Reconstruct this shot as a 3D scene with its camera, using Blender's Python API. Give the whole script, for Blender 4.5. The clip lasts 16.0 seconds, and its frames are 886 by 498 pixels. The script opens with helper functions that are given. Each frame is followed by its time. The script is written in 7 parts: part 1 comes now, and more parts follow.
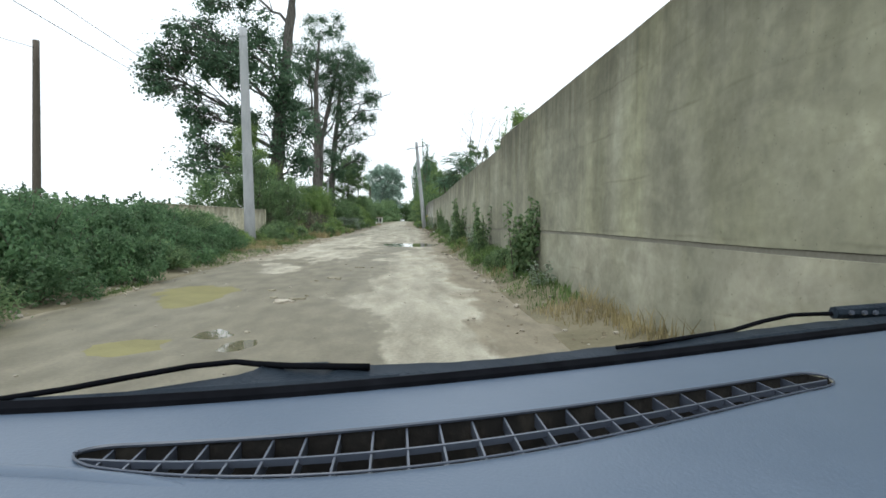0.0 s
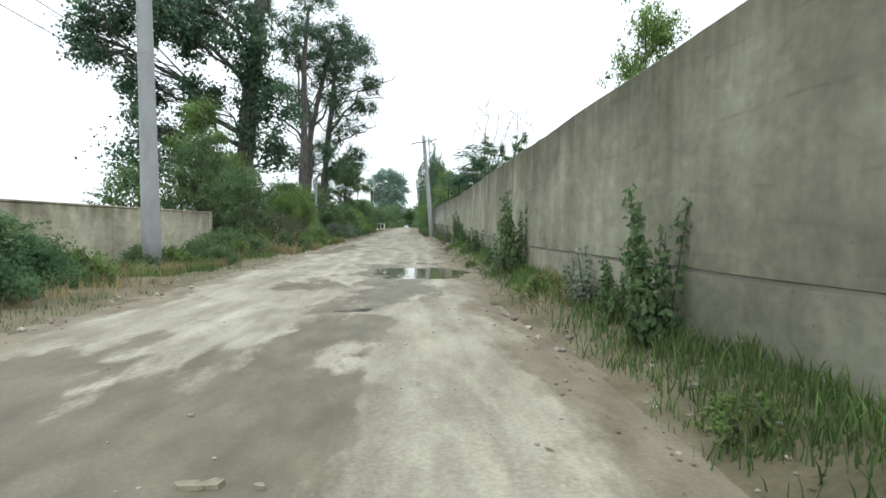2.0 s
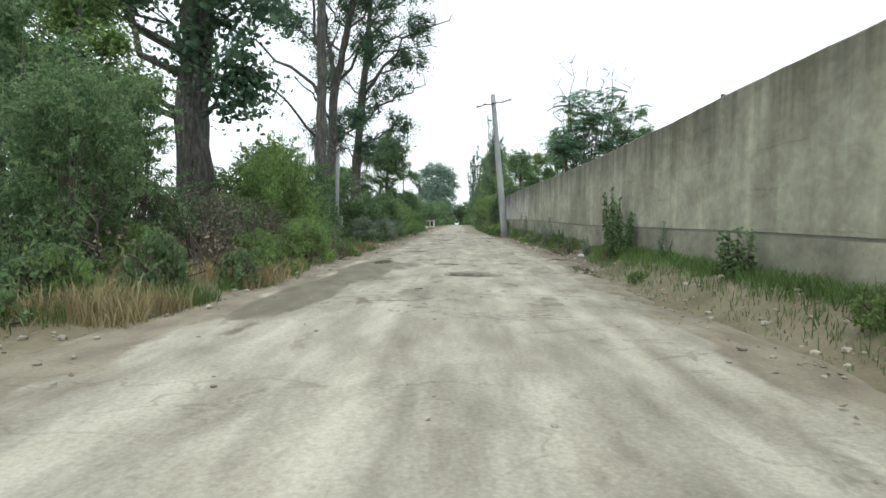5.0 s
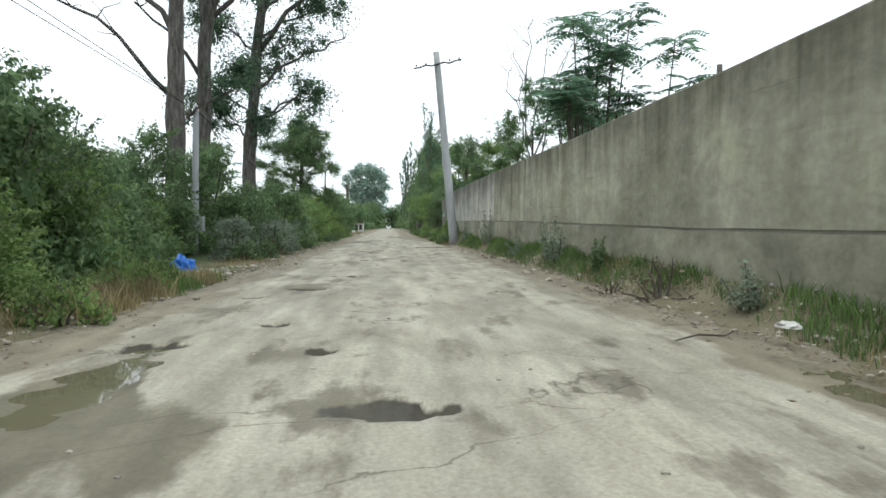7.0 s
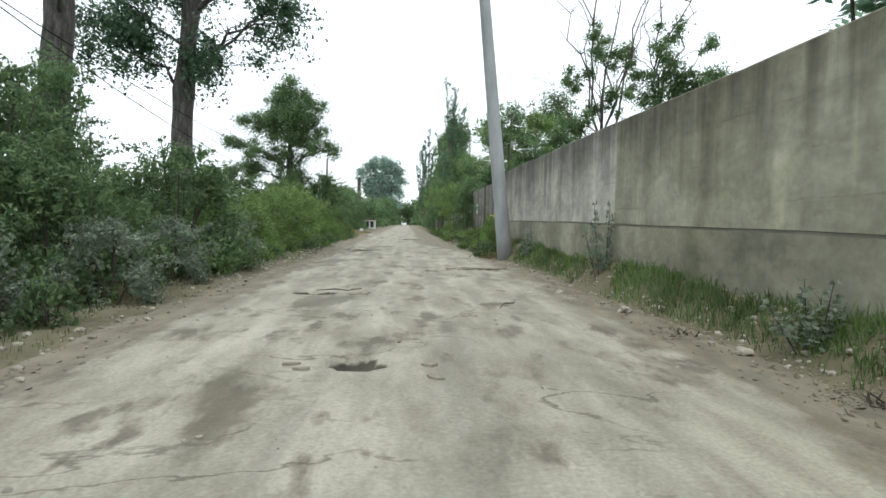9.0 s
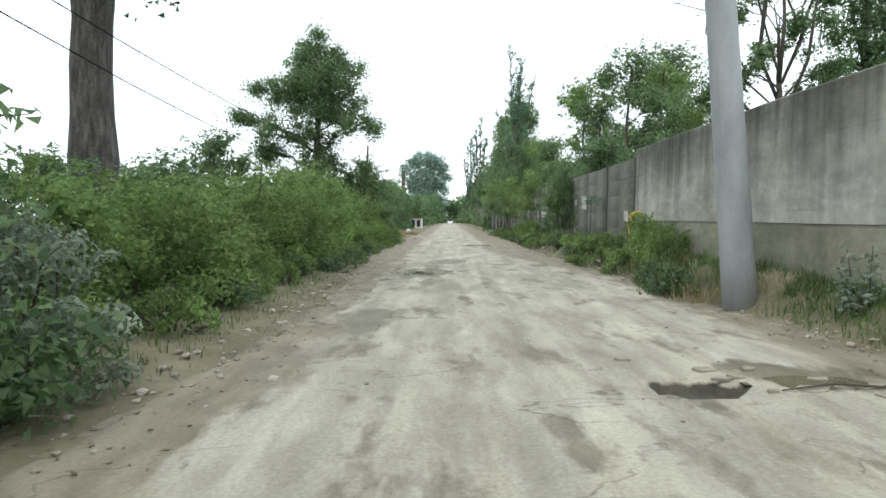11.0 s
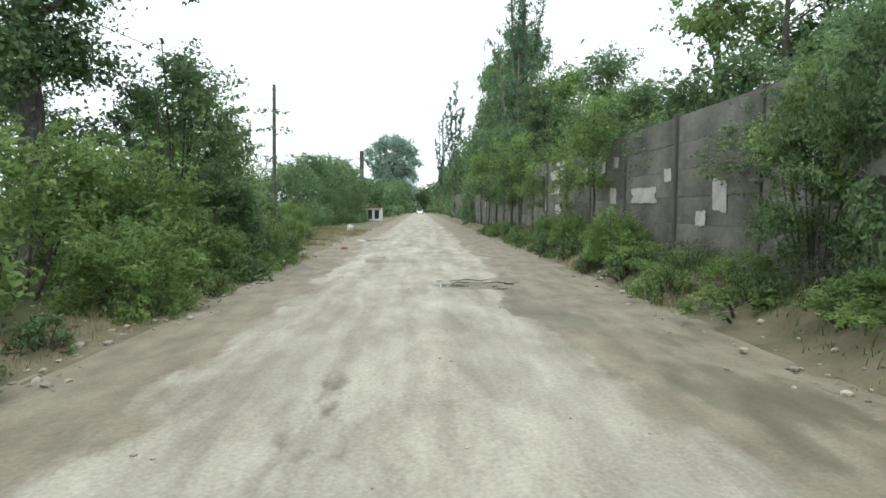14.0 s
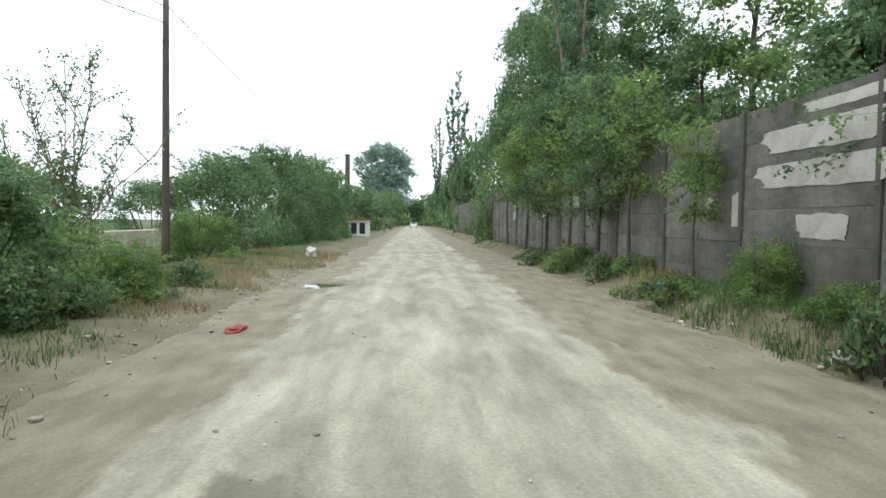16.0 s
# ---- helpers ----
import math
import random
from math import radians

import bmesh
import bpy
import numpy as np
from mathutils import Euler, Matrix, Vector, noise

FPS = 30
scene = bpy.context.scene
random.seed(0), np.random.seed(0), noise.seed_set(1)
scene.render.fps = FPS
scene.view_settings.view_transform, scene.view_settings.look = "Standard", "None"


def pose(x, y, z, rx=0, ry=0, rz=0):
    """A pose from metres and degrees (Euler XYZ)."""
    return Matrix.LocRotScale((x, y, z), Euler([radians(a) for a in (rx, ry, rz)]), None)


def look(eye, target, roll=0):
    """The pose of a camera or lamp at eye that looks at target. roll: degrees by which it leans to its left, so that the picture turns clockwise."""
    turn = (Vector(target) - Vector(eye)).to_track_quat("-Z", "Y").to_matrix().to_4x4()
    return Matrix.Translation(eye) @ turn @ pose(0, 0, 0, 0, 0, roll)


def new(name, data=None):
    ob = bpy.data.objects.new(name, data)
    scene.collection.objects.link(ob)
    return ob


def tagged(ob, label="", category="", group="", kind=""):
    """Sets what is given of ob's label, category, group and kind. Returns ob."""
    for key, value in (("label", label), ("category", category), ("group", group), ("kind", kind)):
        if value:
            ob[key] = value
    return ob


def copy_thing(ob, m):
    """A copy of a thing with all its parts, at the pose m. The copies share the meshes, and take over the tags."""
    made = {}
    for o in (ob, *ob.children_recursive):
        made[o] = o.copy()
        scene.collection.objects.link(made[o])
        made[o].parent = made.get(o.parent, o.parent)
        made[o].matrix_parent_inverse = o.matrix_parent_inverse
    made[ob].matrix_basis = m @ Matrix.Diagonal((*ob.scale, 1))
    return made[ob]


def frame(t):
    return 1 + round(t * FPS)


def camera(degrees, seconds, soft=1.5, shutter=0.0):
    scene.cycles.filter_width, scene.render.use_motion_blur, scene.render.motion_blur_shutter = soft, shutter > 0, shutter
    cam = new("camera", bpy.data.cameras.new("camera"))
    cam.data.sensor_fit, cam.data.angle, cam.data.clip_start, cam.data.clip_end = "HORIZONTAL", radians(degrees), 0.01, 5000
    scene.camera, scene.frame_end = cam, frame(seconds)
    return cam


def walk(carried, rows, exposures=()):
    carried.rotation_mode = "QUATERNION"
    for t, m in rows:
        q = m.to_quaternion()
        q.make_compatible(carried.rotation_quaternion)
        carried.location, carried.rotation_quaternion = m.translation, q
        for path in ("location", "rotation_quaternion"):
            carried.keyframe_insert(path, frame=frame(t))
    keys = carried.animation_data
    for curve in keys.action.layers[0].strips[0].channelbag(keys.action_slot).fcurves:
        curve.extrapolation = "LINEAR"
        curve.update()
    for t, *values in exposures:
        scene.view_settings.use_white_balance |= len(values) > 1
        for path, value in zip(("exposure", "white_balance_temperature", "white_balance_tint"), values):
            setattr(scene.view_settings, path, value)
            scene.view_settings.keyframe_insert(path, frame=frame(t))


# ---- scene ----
cam = camera(76.0, 16.0, soft=1.6)
PATH = [
    (0, (1.702, 1.575, 1.309), (1.827, 3.568, 1.205), 0.5),
    (0.5, (1.623, 4.575, 1.365), (1.747, 6.569, 1.266), 0.5),
    (1, (1.598, 7.799, 1.381), (1.721, 9.793, 1.289), 0.0),
    (1.5, (1.517, 10.846, 1.422), (1.64, 12.84, 1.349), -0.0),
    (2, (1.553, 13.728, 1.426), (1.666, 15.723, 1.343), 1.0),
    (2.5, (1.397, 16.888, 1.424), (1.47, 18.885, 1.339), 0.7),
    (3, (1.175, 20.132, 1.474), (1.177, 22.131, 1.39), 0.3),
    (3.2, (1.041, 21.275, 1.48), (1.009, 23.273, 1.395), 0.4),
    (4.25, (0.45, 28.35, 1.37), (0.33, 30.346, 1.28), 0.5),
    (5.3, (-0.055, 35.285, 1.217), (-0.055, 37.283, 1.123), 0.6),
    (5.5, (-0.078, 36.634, 1.246), (-0.039, 38.632, 1.159), 0.5),
    (6, (-0.066, 39.951, 1.346), (0.065, 41.945, 1.264), 0.1),
    (6.5, (0.02, 42.921, 1.344), (0.182, 44.913, 1.255), -0.0),
    (7, (-0.031, 46.225, 1.212), (0.155, 48.214, 1.132), 0.3),
    (7.5, (0.146, 49.604, 1.456), (0.347, 51.592, 1.374), 0.7),
    (8, (0.223, 53.358, 1.299), (0.431, 55.346, 1.232), 0.6),
    (8.5, (0.303, 56.676, 1.373), (0.496, 58.665, 1.299), 0.8),
    (9, (0.154, 60.267, 1.451), (0.285, 62.26, 1.358), 0.9),
    (9.2, (0.082, 61.894, 1.51), (0.161, 63.89, 1.41), 0.6),
    (10.25, (-0.78, 68.0, 1.56), (-0.97, 69.99, 1.458), 0.6),
    (11.3, (-1.434, 74.149, 1.613), (-1.356, 76.145, 1.509), 0.6),
    (11.5, (-1.54, 75.567, 1.649), (-1.415, 77.561, 1.547), 0.7),
    (12, (-1.379, 79.538, 1.586), (-1.158, 81.524, 1.508), 0.7),
    (12.5, (-1.138, 82.912, 1.647), (-0.843, 84.889, 1.568), 0.4),
    (13, (-0.788, 86.726, 1.71), (-0.521, 88.706, 1.615), -0.6),
    (13.5, (-0.737, 90.373, 1.657), (-0.559, 92.363, 1.556), 0.1),
    (14, (-0.813, 94.152, 1.623), (-0.729, 96.145, 1.482), 0.2),
    (14.5, (-1.052, 97.696, 1.523), (-1.033, 99.693, 1.416), 0.6),
    (15, (-1.413, 101.412, 1.599), (-1.383, 103.408, 1.482), 0.5),
    (15.5, (-1.53, 104.94, 1.582), (-1.451, 106.936, 1.477), 0.6),
    (16, (-1.267, 108.671, 1.64), (-1.154, 110.665, 1.544), 0.5),
]
walk(cam, [(t, look(eye, target, roll)) for t, eye, target, roll in PATH], exposures=((0.0, 0.0, 6100, 6), (8.5, 0.0, 6100, 6), (11.5, 0.22, 6050, 6), (16.0, 0.22, 6050, 6)))

# ---------------------------------------------------------------- light: bright overcast
world = bpy.data.worlds.new("overcast")
scene.world = world
world.use_nodes = True
wn, wl = world.node_tree.nodes, world.node_tree.links
wn.clear()
sky = wn.new("ShaderNodeTexSky")
sky.sky_type, sky.sun_disc = "NISHITA", False
sky.sun_elevation, sky.sun_rotation = radians(55), radians(200)
sky.dust_density, sky.air_density = 4.0, 1.0
cloud = wn.new("ShaderNodeMixRGB")
cloud.inputs[0].default_value = 0.9
cloud.inputs[2].default_value = (11.6, 11.8, 12.0, 1)
back = wn.new("ShaderNodeBackground")
back.inputs[1].default_value = 0.12
wout = wn.new("ShaderNodeOutputWorld")
wl.new(sky.outputs[0], cloud.inputs[1])
wl.new(cloud.outputs[0], back.inputs[0])
wl.new(back.outputs[0], wout.inputs[0])
sun = new("sun", bpy.data.lights.new("sun", "SUN"))
sun.data.energy, sun.data.angle, sun.data.color = 1.2, radians(28), (1.0, 0.97, 0.92)
sun.matrix_world = look((0, 0, 60), (8, 22, 0))


# ---------------------------------------------------------------- materials
def surface(name, cols, scale=1.0, rough=0.85, bump=0.3, fine=30.0, stretch=(1, 1, 1), metal=0.0, island=0.0,
            streak=None, random_tint=0.0, bump_dist=0.02, spec=0.5):
    """A noise-mottled surface: cols is a ramp of colours, at two scales, with optional vertical streaks."""
    m = bpy.data.materials.new(name)
    m.use_nodes = True
    n, l = m.node_tree.nodes, m.node_tree.links
    bsdf = n["Principled BSDF"]
    bsdf.inputs["Roughness"].default_value, bsdf.inputs["Metallic"].default_value = rough, metal
    bsdf.inputs["Specular IOR Level"].default_value = spec
    tc, mp = n.new("ShaderNodeTexCoord"), n.new("ShaderNodeMapping")
    mp.inputs["Scale"].default_value = stretch
    l.new(tc.outputs["Object"], mp.inputs[0])
    big, small = n.new("ShaderNodeTexNoise"), n.new("ShaderNodeTexNoise")
    big.inputs["Scale"].default_value, big.inputs["Detail"].default_value = scale, 6
    big.inputs["Roughness"].default_value = 0.65
    small.inputs["Scale"].default_value, small.inputs["Detail"].default_value = fine, 4
    l.new(mp.outputs[0], big.inputs["Vector"])
    l.new(tc.outputs["Object"], small.inputs["Vector"])
    mixv = n.new("ShaderNodeMath")
    mixv.operation = "MULTIPLY_ADD"
    mixv.inputs[1].default_value = 0.28
    l.new(small.outputs["Fac"], mixv.inputs[0])
    l.new(big.outputs["Fac"], mixv.inputs[2])
    ramp = n.new("ShaderNodeValToRGB")
    els = ramp.color_ramp.elements
    while len(els) < len(cols):
        els.new(0.5)
    for k, c in enumerate(cols):
        els[k].position = 0.42 + 0.44 * k / max(1, len(cols) - 1)
        els[k].color = (*c, 1)
    l.new(mixv.outputs[0], ramp.inputs[0])
    out = ramp.outputs[0]
    if streak:
        sm, sn, sr = n.new("ShaderNodeMapping"), n.new("ShaderNodeTexNoise"), n.new("ShaderNodeValToRGB")
        sm.inputs["Scale"].default_value = streak[0]
        sn.inputs["Scale"].default_value, sn.inputs["Detail"].default_value = 1.0, 5
        sr.color_ramp.elements[0].position, sr.color_ramp.elements[1].position = 0.36, 0.66
        sr.color_ramp.elements[0].color, sr.color_ramp.elements[1].color = (*streak[1], 1), (*streak[2], 1)
        mul = n.new("ShaderNodeMixRGB")
        mul.blend_type, mul.inputs[0].default_value = "MULTIPLY", 1.0
        l.new(tc.outputs["Object"], sm.inputs[0])
        l.new(sm.outputs[0], sn.inputs["Vector"])
        l.new(sn.outputs["Fac"], sr.inputs[0])
        l.new(out, mul.inputs[1])
        l.new(sr.outputs[0], mul.inputs[2])
        out = mul.outputs[0]
    if island or random_tint:
        src = n.new("ShaderNodeNewGeometry") if island else n.new("ShaderNodeObjectInfo")
        hsv, rng = n.new("ShaderNodeHueSaturation"), n.new("ShaderNodeMapRange")
        amt = island or random_tint
        rng.inputs["To Min"].default_value, rng.inputs["To Max"].default_value = 1 - amt, 1 + amt
        l.new(src.outputs["Random Per Island" if island else "Random"], rng.inputs["Value"])
        l.new(rng.outputs[0], hsv.inputs["Value"])
        l.new(out, hsv.inputs["Color"])
        out = hsv.outputs[0]
    l.new(out, bsdf.inputs["Base Color"])
    if bump:
        b = n.new("ShaderNodeBump")
        b.inputs["Strength"].default_value, b.inputs["Distance"].default_value = bump, bump_dist
        l.new(mixv.outputs[0], b.inputs["Height"])
        l.new(b.outputs[0], bsdf.inputs["Normal"])
    return m


def foliage(name, dark, light, trans=0.35):
    """Leaves: each leaf its own shade, a little light comes through."""
    m = bpy.data.materials.new(name)
    m.use_nodes = True
    n, l = m.node_tree.nodes, m.node_tree.links
    bsdf, out = n["Principled BSDF"], n["Material Output"]
    bsdf.inputs["Roughness"].default_value = 0.6
    bsdf.inputs["Specular IOR Level"].default_value = 0.25
    geo, ramp = n.new("ShaderNodeNewGeometry"), n.new("ShaderNodeValToRGB")
    ramp.color_ramp.elements[0].color, ramp.color_ramp.elements[1].color = (*dark, 1), (*light, 1)
    l.new(geo.outputs["Random Per Island"], ramp.inputs[0])
    tc, nz, mul = n.new("ShaderNodeTexCoord"), n.new("ShaderNodeTexNoise"), n.new("ShaderNodeHueSaturation")
    nz.inputs["Scale"].default_value = 0.8
    rng = n.new("ShaderNodeMapRange")
    rng.inputs["From Min"].default_value, rng.inputs["From Max"].default_value = 0.3, 0.7
    rng.inputs["To Min"].default_value, rng.inputs["To Max"].default_value = 0.65, 1.4
    l.new(tc.outputs["Object"], nz.inputs["Vector"])
    l.new(nz.outputs["Fac"], rng.inputs["Value"])
    l.new(rng.outputs[0], mul.inputs["Value"])
    l.new(ramp.outputs[0], mul.inputs["Color"])
    l.new(mul.outputs[0], bsdf.inputs["Base Color"])
    tr, mix = n.new("ShaderNodeBsdfTranslucent"), n.new("ShaderNodeMixShader")
    mix.inputs[0].default_value = trans
    l.new(mul.outputs[0], tr.inputs[0])
    l.new(bsdf.outputs[0], mix.inputs[1])
    l.new(tr.outputs[0], mix.inputs[2])
    l.new(mix.outputs[0], out.inputs["Surface"])
    return m


def road_material():
    """Pale limestone dust, brown dirt shoulders and wet mud, blended by the masks 'pale' and 'wet'."""
    m = surface("road_dust", [(0.235, 0.214, 0.162), (0.345, 0.322, 0.25), (0.445, 0.42, 0.338)], 0.9, 0.92, 0.2, 30, (1.5, 0.5, 1))
    n, l = m.node_tree.nodes, m.node_tree.links
    bsdf = n["Principled BSDF"]
    dust = bsdf.inputs["Base Color"].links[0].from_socket
    tc = n.new("ShaderNodeTexCoord")
    rm, rn, rr, rx = n.new("ShaderNodeMapping"), n.new("ShaderNodeTexNoise"), n.new("ShaderNodeMapRange"), n.new("ShaderNodeHueSaturation")
    rm.inputs["Scale"].default_value = (1.5, 0.07, 1)
    rn.inputs["Scale"].default_value, rn.inputs["Detail"].default_value, rn.inputs["Distortion"].default_value = 1.4, 5, 0.3
    rr.inputs["From Min"].default_value, rr.inputs["From Max"].default_value = 0.35, 0.65
    rr.inputs["To Min"].default_value, rr.inputs["To Max"].default_value = 0.87, 1.12
    l.new(tc.outputs["Object"], rm.inputs[0])
    l.new(rm.outputs[0], rn.inputs["Vector"])
    l.new(rn.outputs["Fac"], rr.inputs["Value"])
    l.new(rr.outputs[0], rx.inputs["Value"])
    l.new(dust, rx.inputs["Color"])
    dust = rx.outputs[0]
    # worn and dusty patches of a hand's to a pace's width
    for pscale, (lo, hi), stretch in ((0.7, (0.92, 1.06), (1, 0.2, 1)), (2.6, (0.9, 1.08), (1, 0.28, 1))):
        pm, pn, pr, px = n.new("ShaderNodeMapping"), n.new("ShaderNodeTexNoise"), n.new("ShaderNodeMapRange"), n.new("ShaderNodeHueSaturation")
        pm.inputs["Scale"].default_value = stretch
        pn.inputs["Scale"].default_value, pn.inputs["Detail"].default_value, pn.inputs["Distortion"].default_value = pscale, 8, 0.8
        pr.inputs["From Min"].default_value, pr.inputs["From Max"].default_value = 0.4, 0.6
        pr.inputs["To Min"].default_value, pr.inputs["To Max"].default_value = lo, hi
        l.new(tc.outputs["Object"], pm.inputs[0])
        l.new(pm.outputs[0], pn.inputs["Vector"])
        l.new(pn.outputs["Fac"], pr.inputs["Value"])
        l.new(pr.outputs[0], px.inputs["Value"])
        l.new(dust, px.inputs["Color"])
        dust = px.outputs[0]

    def blend(mask, shift, scale, base, ramp_cols, soft=0.12):
        at, nz, mp = n.new("ShaderNodeAttribute"), n.new("ShaderNodeTexNoise"), n.new("ShaderNodeMapping")
        at.attribute_name = mask
        mp.inputs["Scale"].default_value = (1, 0.42, 1)
        nz.inputs["Scale"].default_value, nz.inputs["Detail"].default_value = scale, 10
        nz.inputs["Roughness"].default_value = 0.6
        l.new(tc.outputs["Object"], mp.inputs[0])
        l.new(mp.outputs[0], nz.inputs["Vector"])
        add, rg = n.new("ShaderNodeMath"), n.new("ShaderNodeMapRange")
        l.new(at.outputs["Fac"], add.inputs[0])
        wide = n.new("ShaderNodeMapRange")
        wide.inputs["From Min"].default_value, wide.inputs["From Max"].default_value = 0.28, 0.72
        l.new(nz.outputs["Fac"], wide.inputs["Value"])
        l.new(wide.outputs[0], add.inputs[1])
        rg.inputs["From Min"].default_value, rg.inputs["From Max"].default_value = shift - soft / 2, shift + soft
        l.new(add.outputs[0], rg.inputs["Value"])
        cr, n2 = n.new("ShaderNodeValToRGB"), n.new("ShaderNodeTexNoise")
        n2.inputs["Scale"].default_value, n2.inputs["Detail"].default_value = 2.4, 12
        m2 = n.new("ShaderNodeMapping")
        m2.inputs["Scale"].default_value = (1.2, 0.5, 1)
        l.new(tc.outputs["Object"], m2.inputs[0])
        l.new(m2.outputs[0], n2.inputs["Vector"])
        l.new(n2.outputs["Fac"], cr.inputs[0])
        cr.color_ramp.elements[0].position, cr.color_ramp.elements[1].position = 0.3, 0.7
        cr.color_ramp.elements[0].color, cr.color_ramp.elements[1].color = (*ramp_cols[0], 1), (*ramp_cols[1], 1)
        mx = n.new("ShaderNodeMixRGB")
        l.new(rg.outputs[0], mx.inputs[0])
        l.new(base, mx.inputs[1])
        l.new(cr.outputs[0], mx.inputs[2])
        return mx.outputs[0], rg.outputs[0]

    col, _ = blend("dirt", 0.98, 1.3, dust, ((0.165, 0.142, 0.1), (0.285, 0.252, 0.182)), 0.17)
    col, _ = blend("crack", 1.31, 1.5, col, ((0.15, 0.133, 0.098), (0.225, 0.205, 0.155)))
    col, wet = blend("wet", 1.0, 1.1, col, ((0.115, 0.102, 0.066), (0.2, 0.18, 0.124)), 0.1)
    # Shade inside the holes, painted as near-black brown on their walls.
    col, _ = blend("hole_shade", 1.0, 3.0, col, ((0.035, 0.031, 0.021), (0.085, 0.076, 0.055)), 0.25)
    cm, cn, gate = n.new("ShaderNodeMapping"), n.new("ShaderNodeTexNoise"), n.new("ShaderNodeTexNoise")
    cm.inputs["Scale"].default_value = (0.55, 1.1, 1)
    cn.inputs["Scale"].default_value, cn.inputs["Detail"].default_value, cn.inputs["Distortion"].default_value = 0.8, 8, 0.4
    gate.inputs["Scale"].default_value, gate.inputs["Detail"].default_value = 0.5, 4
    l.new(tc.outputs["Object"], cm.inputs[0])
    l.new(cm.outputs[0], cn.inputs["Vector"])
    l.new(tc.outputs["Object"], gate.inputs["Vector"])
    off, ab, band, gr, both, ck = (n.new("ShaderNodeMath"), n.new("ShaderNodeMath"), n.new("ShaderNodeMapRange"), n.new("ShaderNodeMapRange"), n.new("ShaderNodeMath"), n.new("ShaderNodeMixRGB"))
    off.operation, off.inputs[1].default_value, ab.operation, both.operation = "SUBTRACT", 0.5, "ABSOLUTE", "MULTIPLY"
    band.inputs["From Min"].default_value, band.inputs["From Max"].default_value = 0.008, 0.002
    gr.inputs["From Min"].default_value, gr.inputs["From Max"].default_value = 0.47, 0.58
    l.new(cn.outputs["Fac"], off.inputs[0])
    l.new(off.outputs[0], ab.inputs[0])
    l.new(ab.outputs[0], band.inputs["Value"])
    l.new(gate.outputs["Fac"], gr.inputs["Value"])
    l.new(band.outputs[0], both.inputs[0])
    l.new(gr.outputs[0], both.inputs[1])
    cat, last = n.new("ShaderNodeAttribute"), n.new("ShaderNodeMath")
    cat.attribute_name, last.operation = "crack", "MULTIPLY"
    l.new(both.outputs[0], last.inputs[0])
    l.new(cat.outputs["Fac"], last.inputs[1])
    l.new(last.outputs[0], ck.inputs[0])
    l.new(col, ck.inputs[1])
    ck.inputs[2].default_value = (0.075, 0.065, 0.045, 1)
    col = ck.outputs[0]
    gn, gm, gx = n.new("ShaderNodeTexNoise"), n.new("ShaderNodeMapRange"), n.new("ShaderNodeHueSaturation")
    gn.inputs["Scale"].default_value, gn.inputs["Detail"].default_value, gn.inputs["Roughness"].default_value = 26, 9, 0.75
    gm.inputs["From Min"].default_value, gm.inputs["From Max"].default_value = 0.3, 0.7
    gm.inputs["To Min"].default_value, gm.inputs["To Max"].default_value = 0.78, 1.2
    l.new(tc.outputs["Object"], gn.inputs["Vector"])
    l.new(gn.outputs["Fac"], gm.inputs["Value"])
    l.new(gm.outputs[0], gx.inputs["Value"])
    l.new(col, gx.inputs["Color"])
    col = gx.outputs[0]
    l.new(col, bsdf.inputs["Base Color"])
    rg = n.new("ShaderNodeMapRange")
    rg.inputs["To Min"].default_value, rg.inputs["To Max"].default_value = 0.92, 0.62
    l.new(wet, rg.inputs["Value"])
    l.new(rg.outputs[0], bsdf.inputs["Roughness"])
    return m


M_ROAD = road_material()
M_GROUND = surface("verge_soil", [(0.085, 0.08, 0.045), (0.16, 0.14, 0.085), (0.225, 0.20, 0.135)], 0.9, 0.95, 0.3, 18)
M_WALL = surface("poured_concrete", [(0.212, 0.209, 0.157), (0.32, 0.317, 0.244), (0.425, 0.42, 0.335)], 0.45, 0.9, 0.3, 9,
                 streak=((1.3, 1.3, 0.22), (0.88, 0.875, 0.86), (1.14, 1.14, 1.13)), random_tint=0.05)


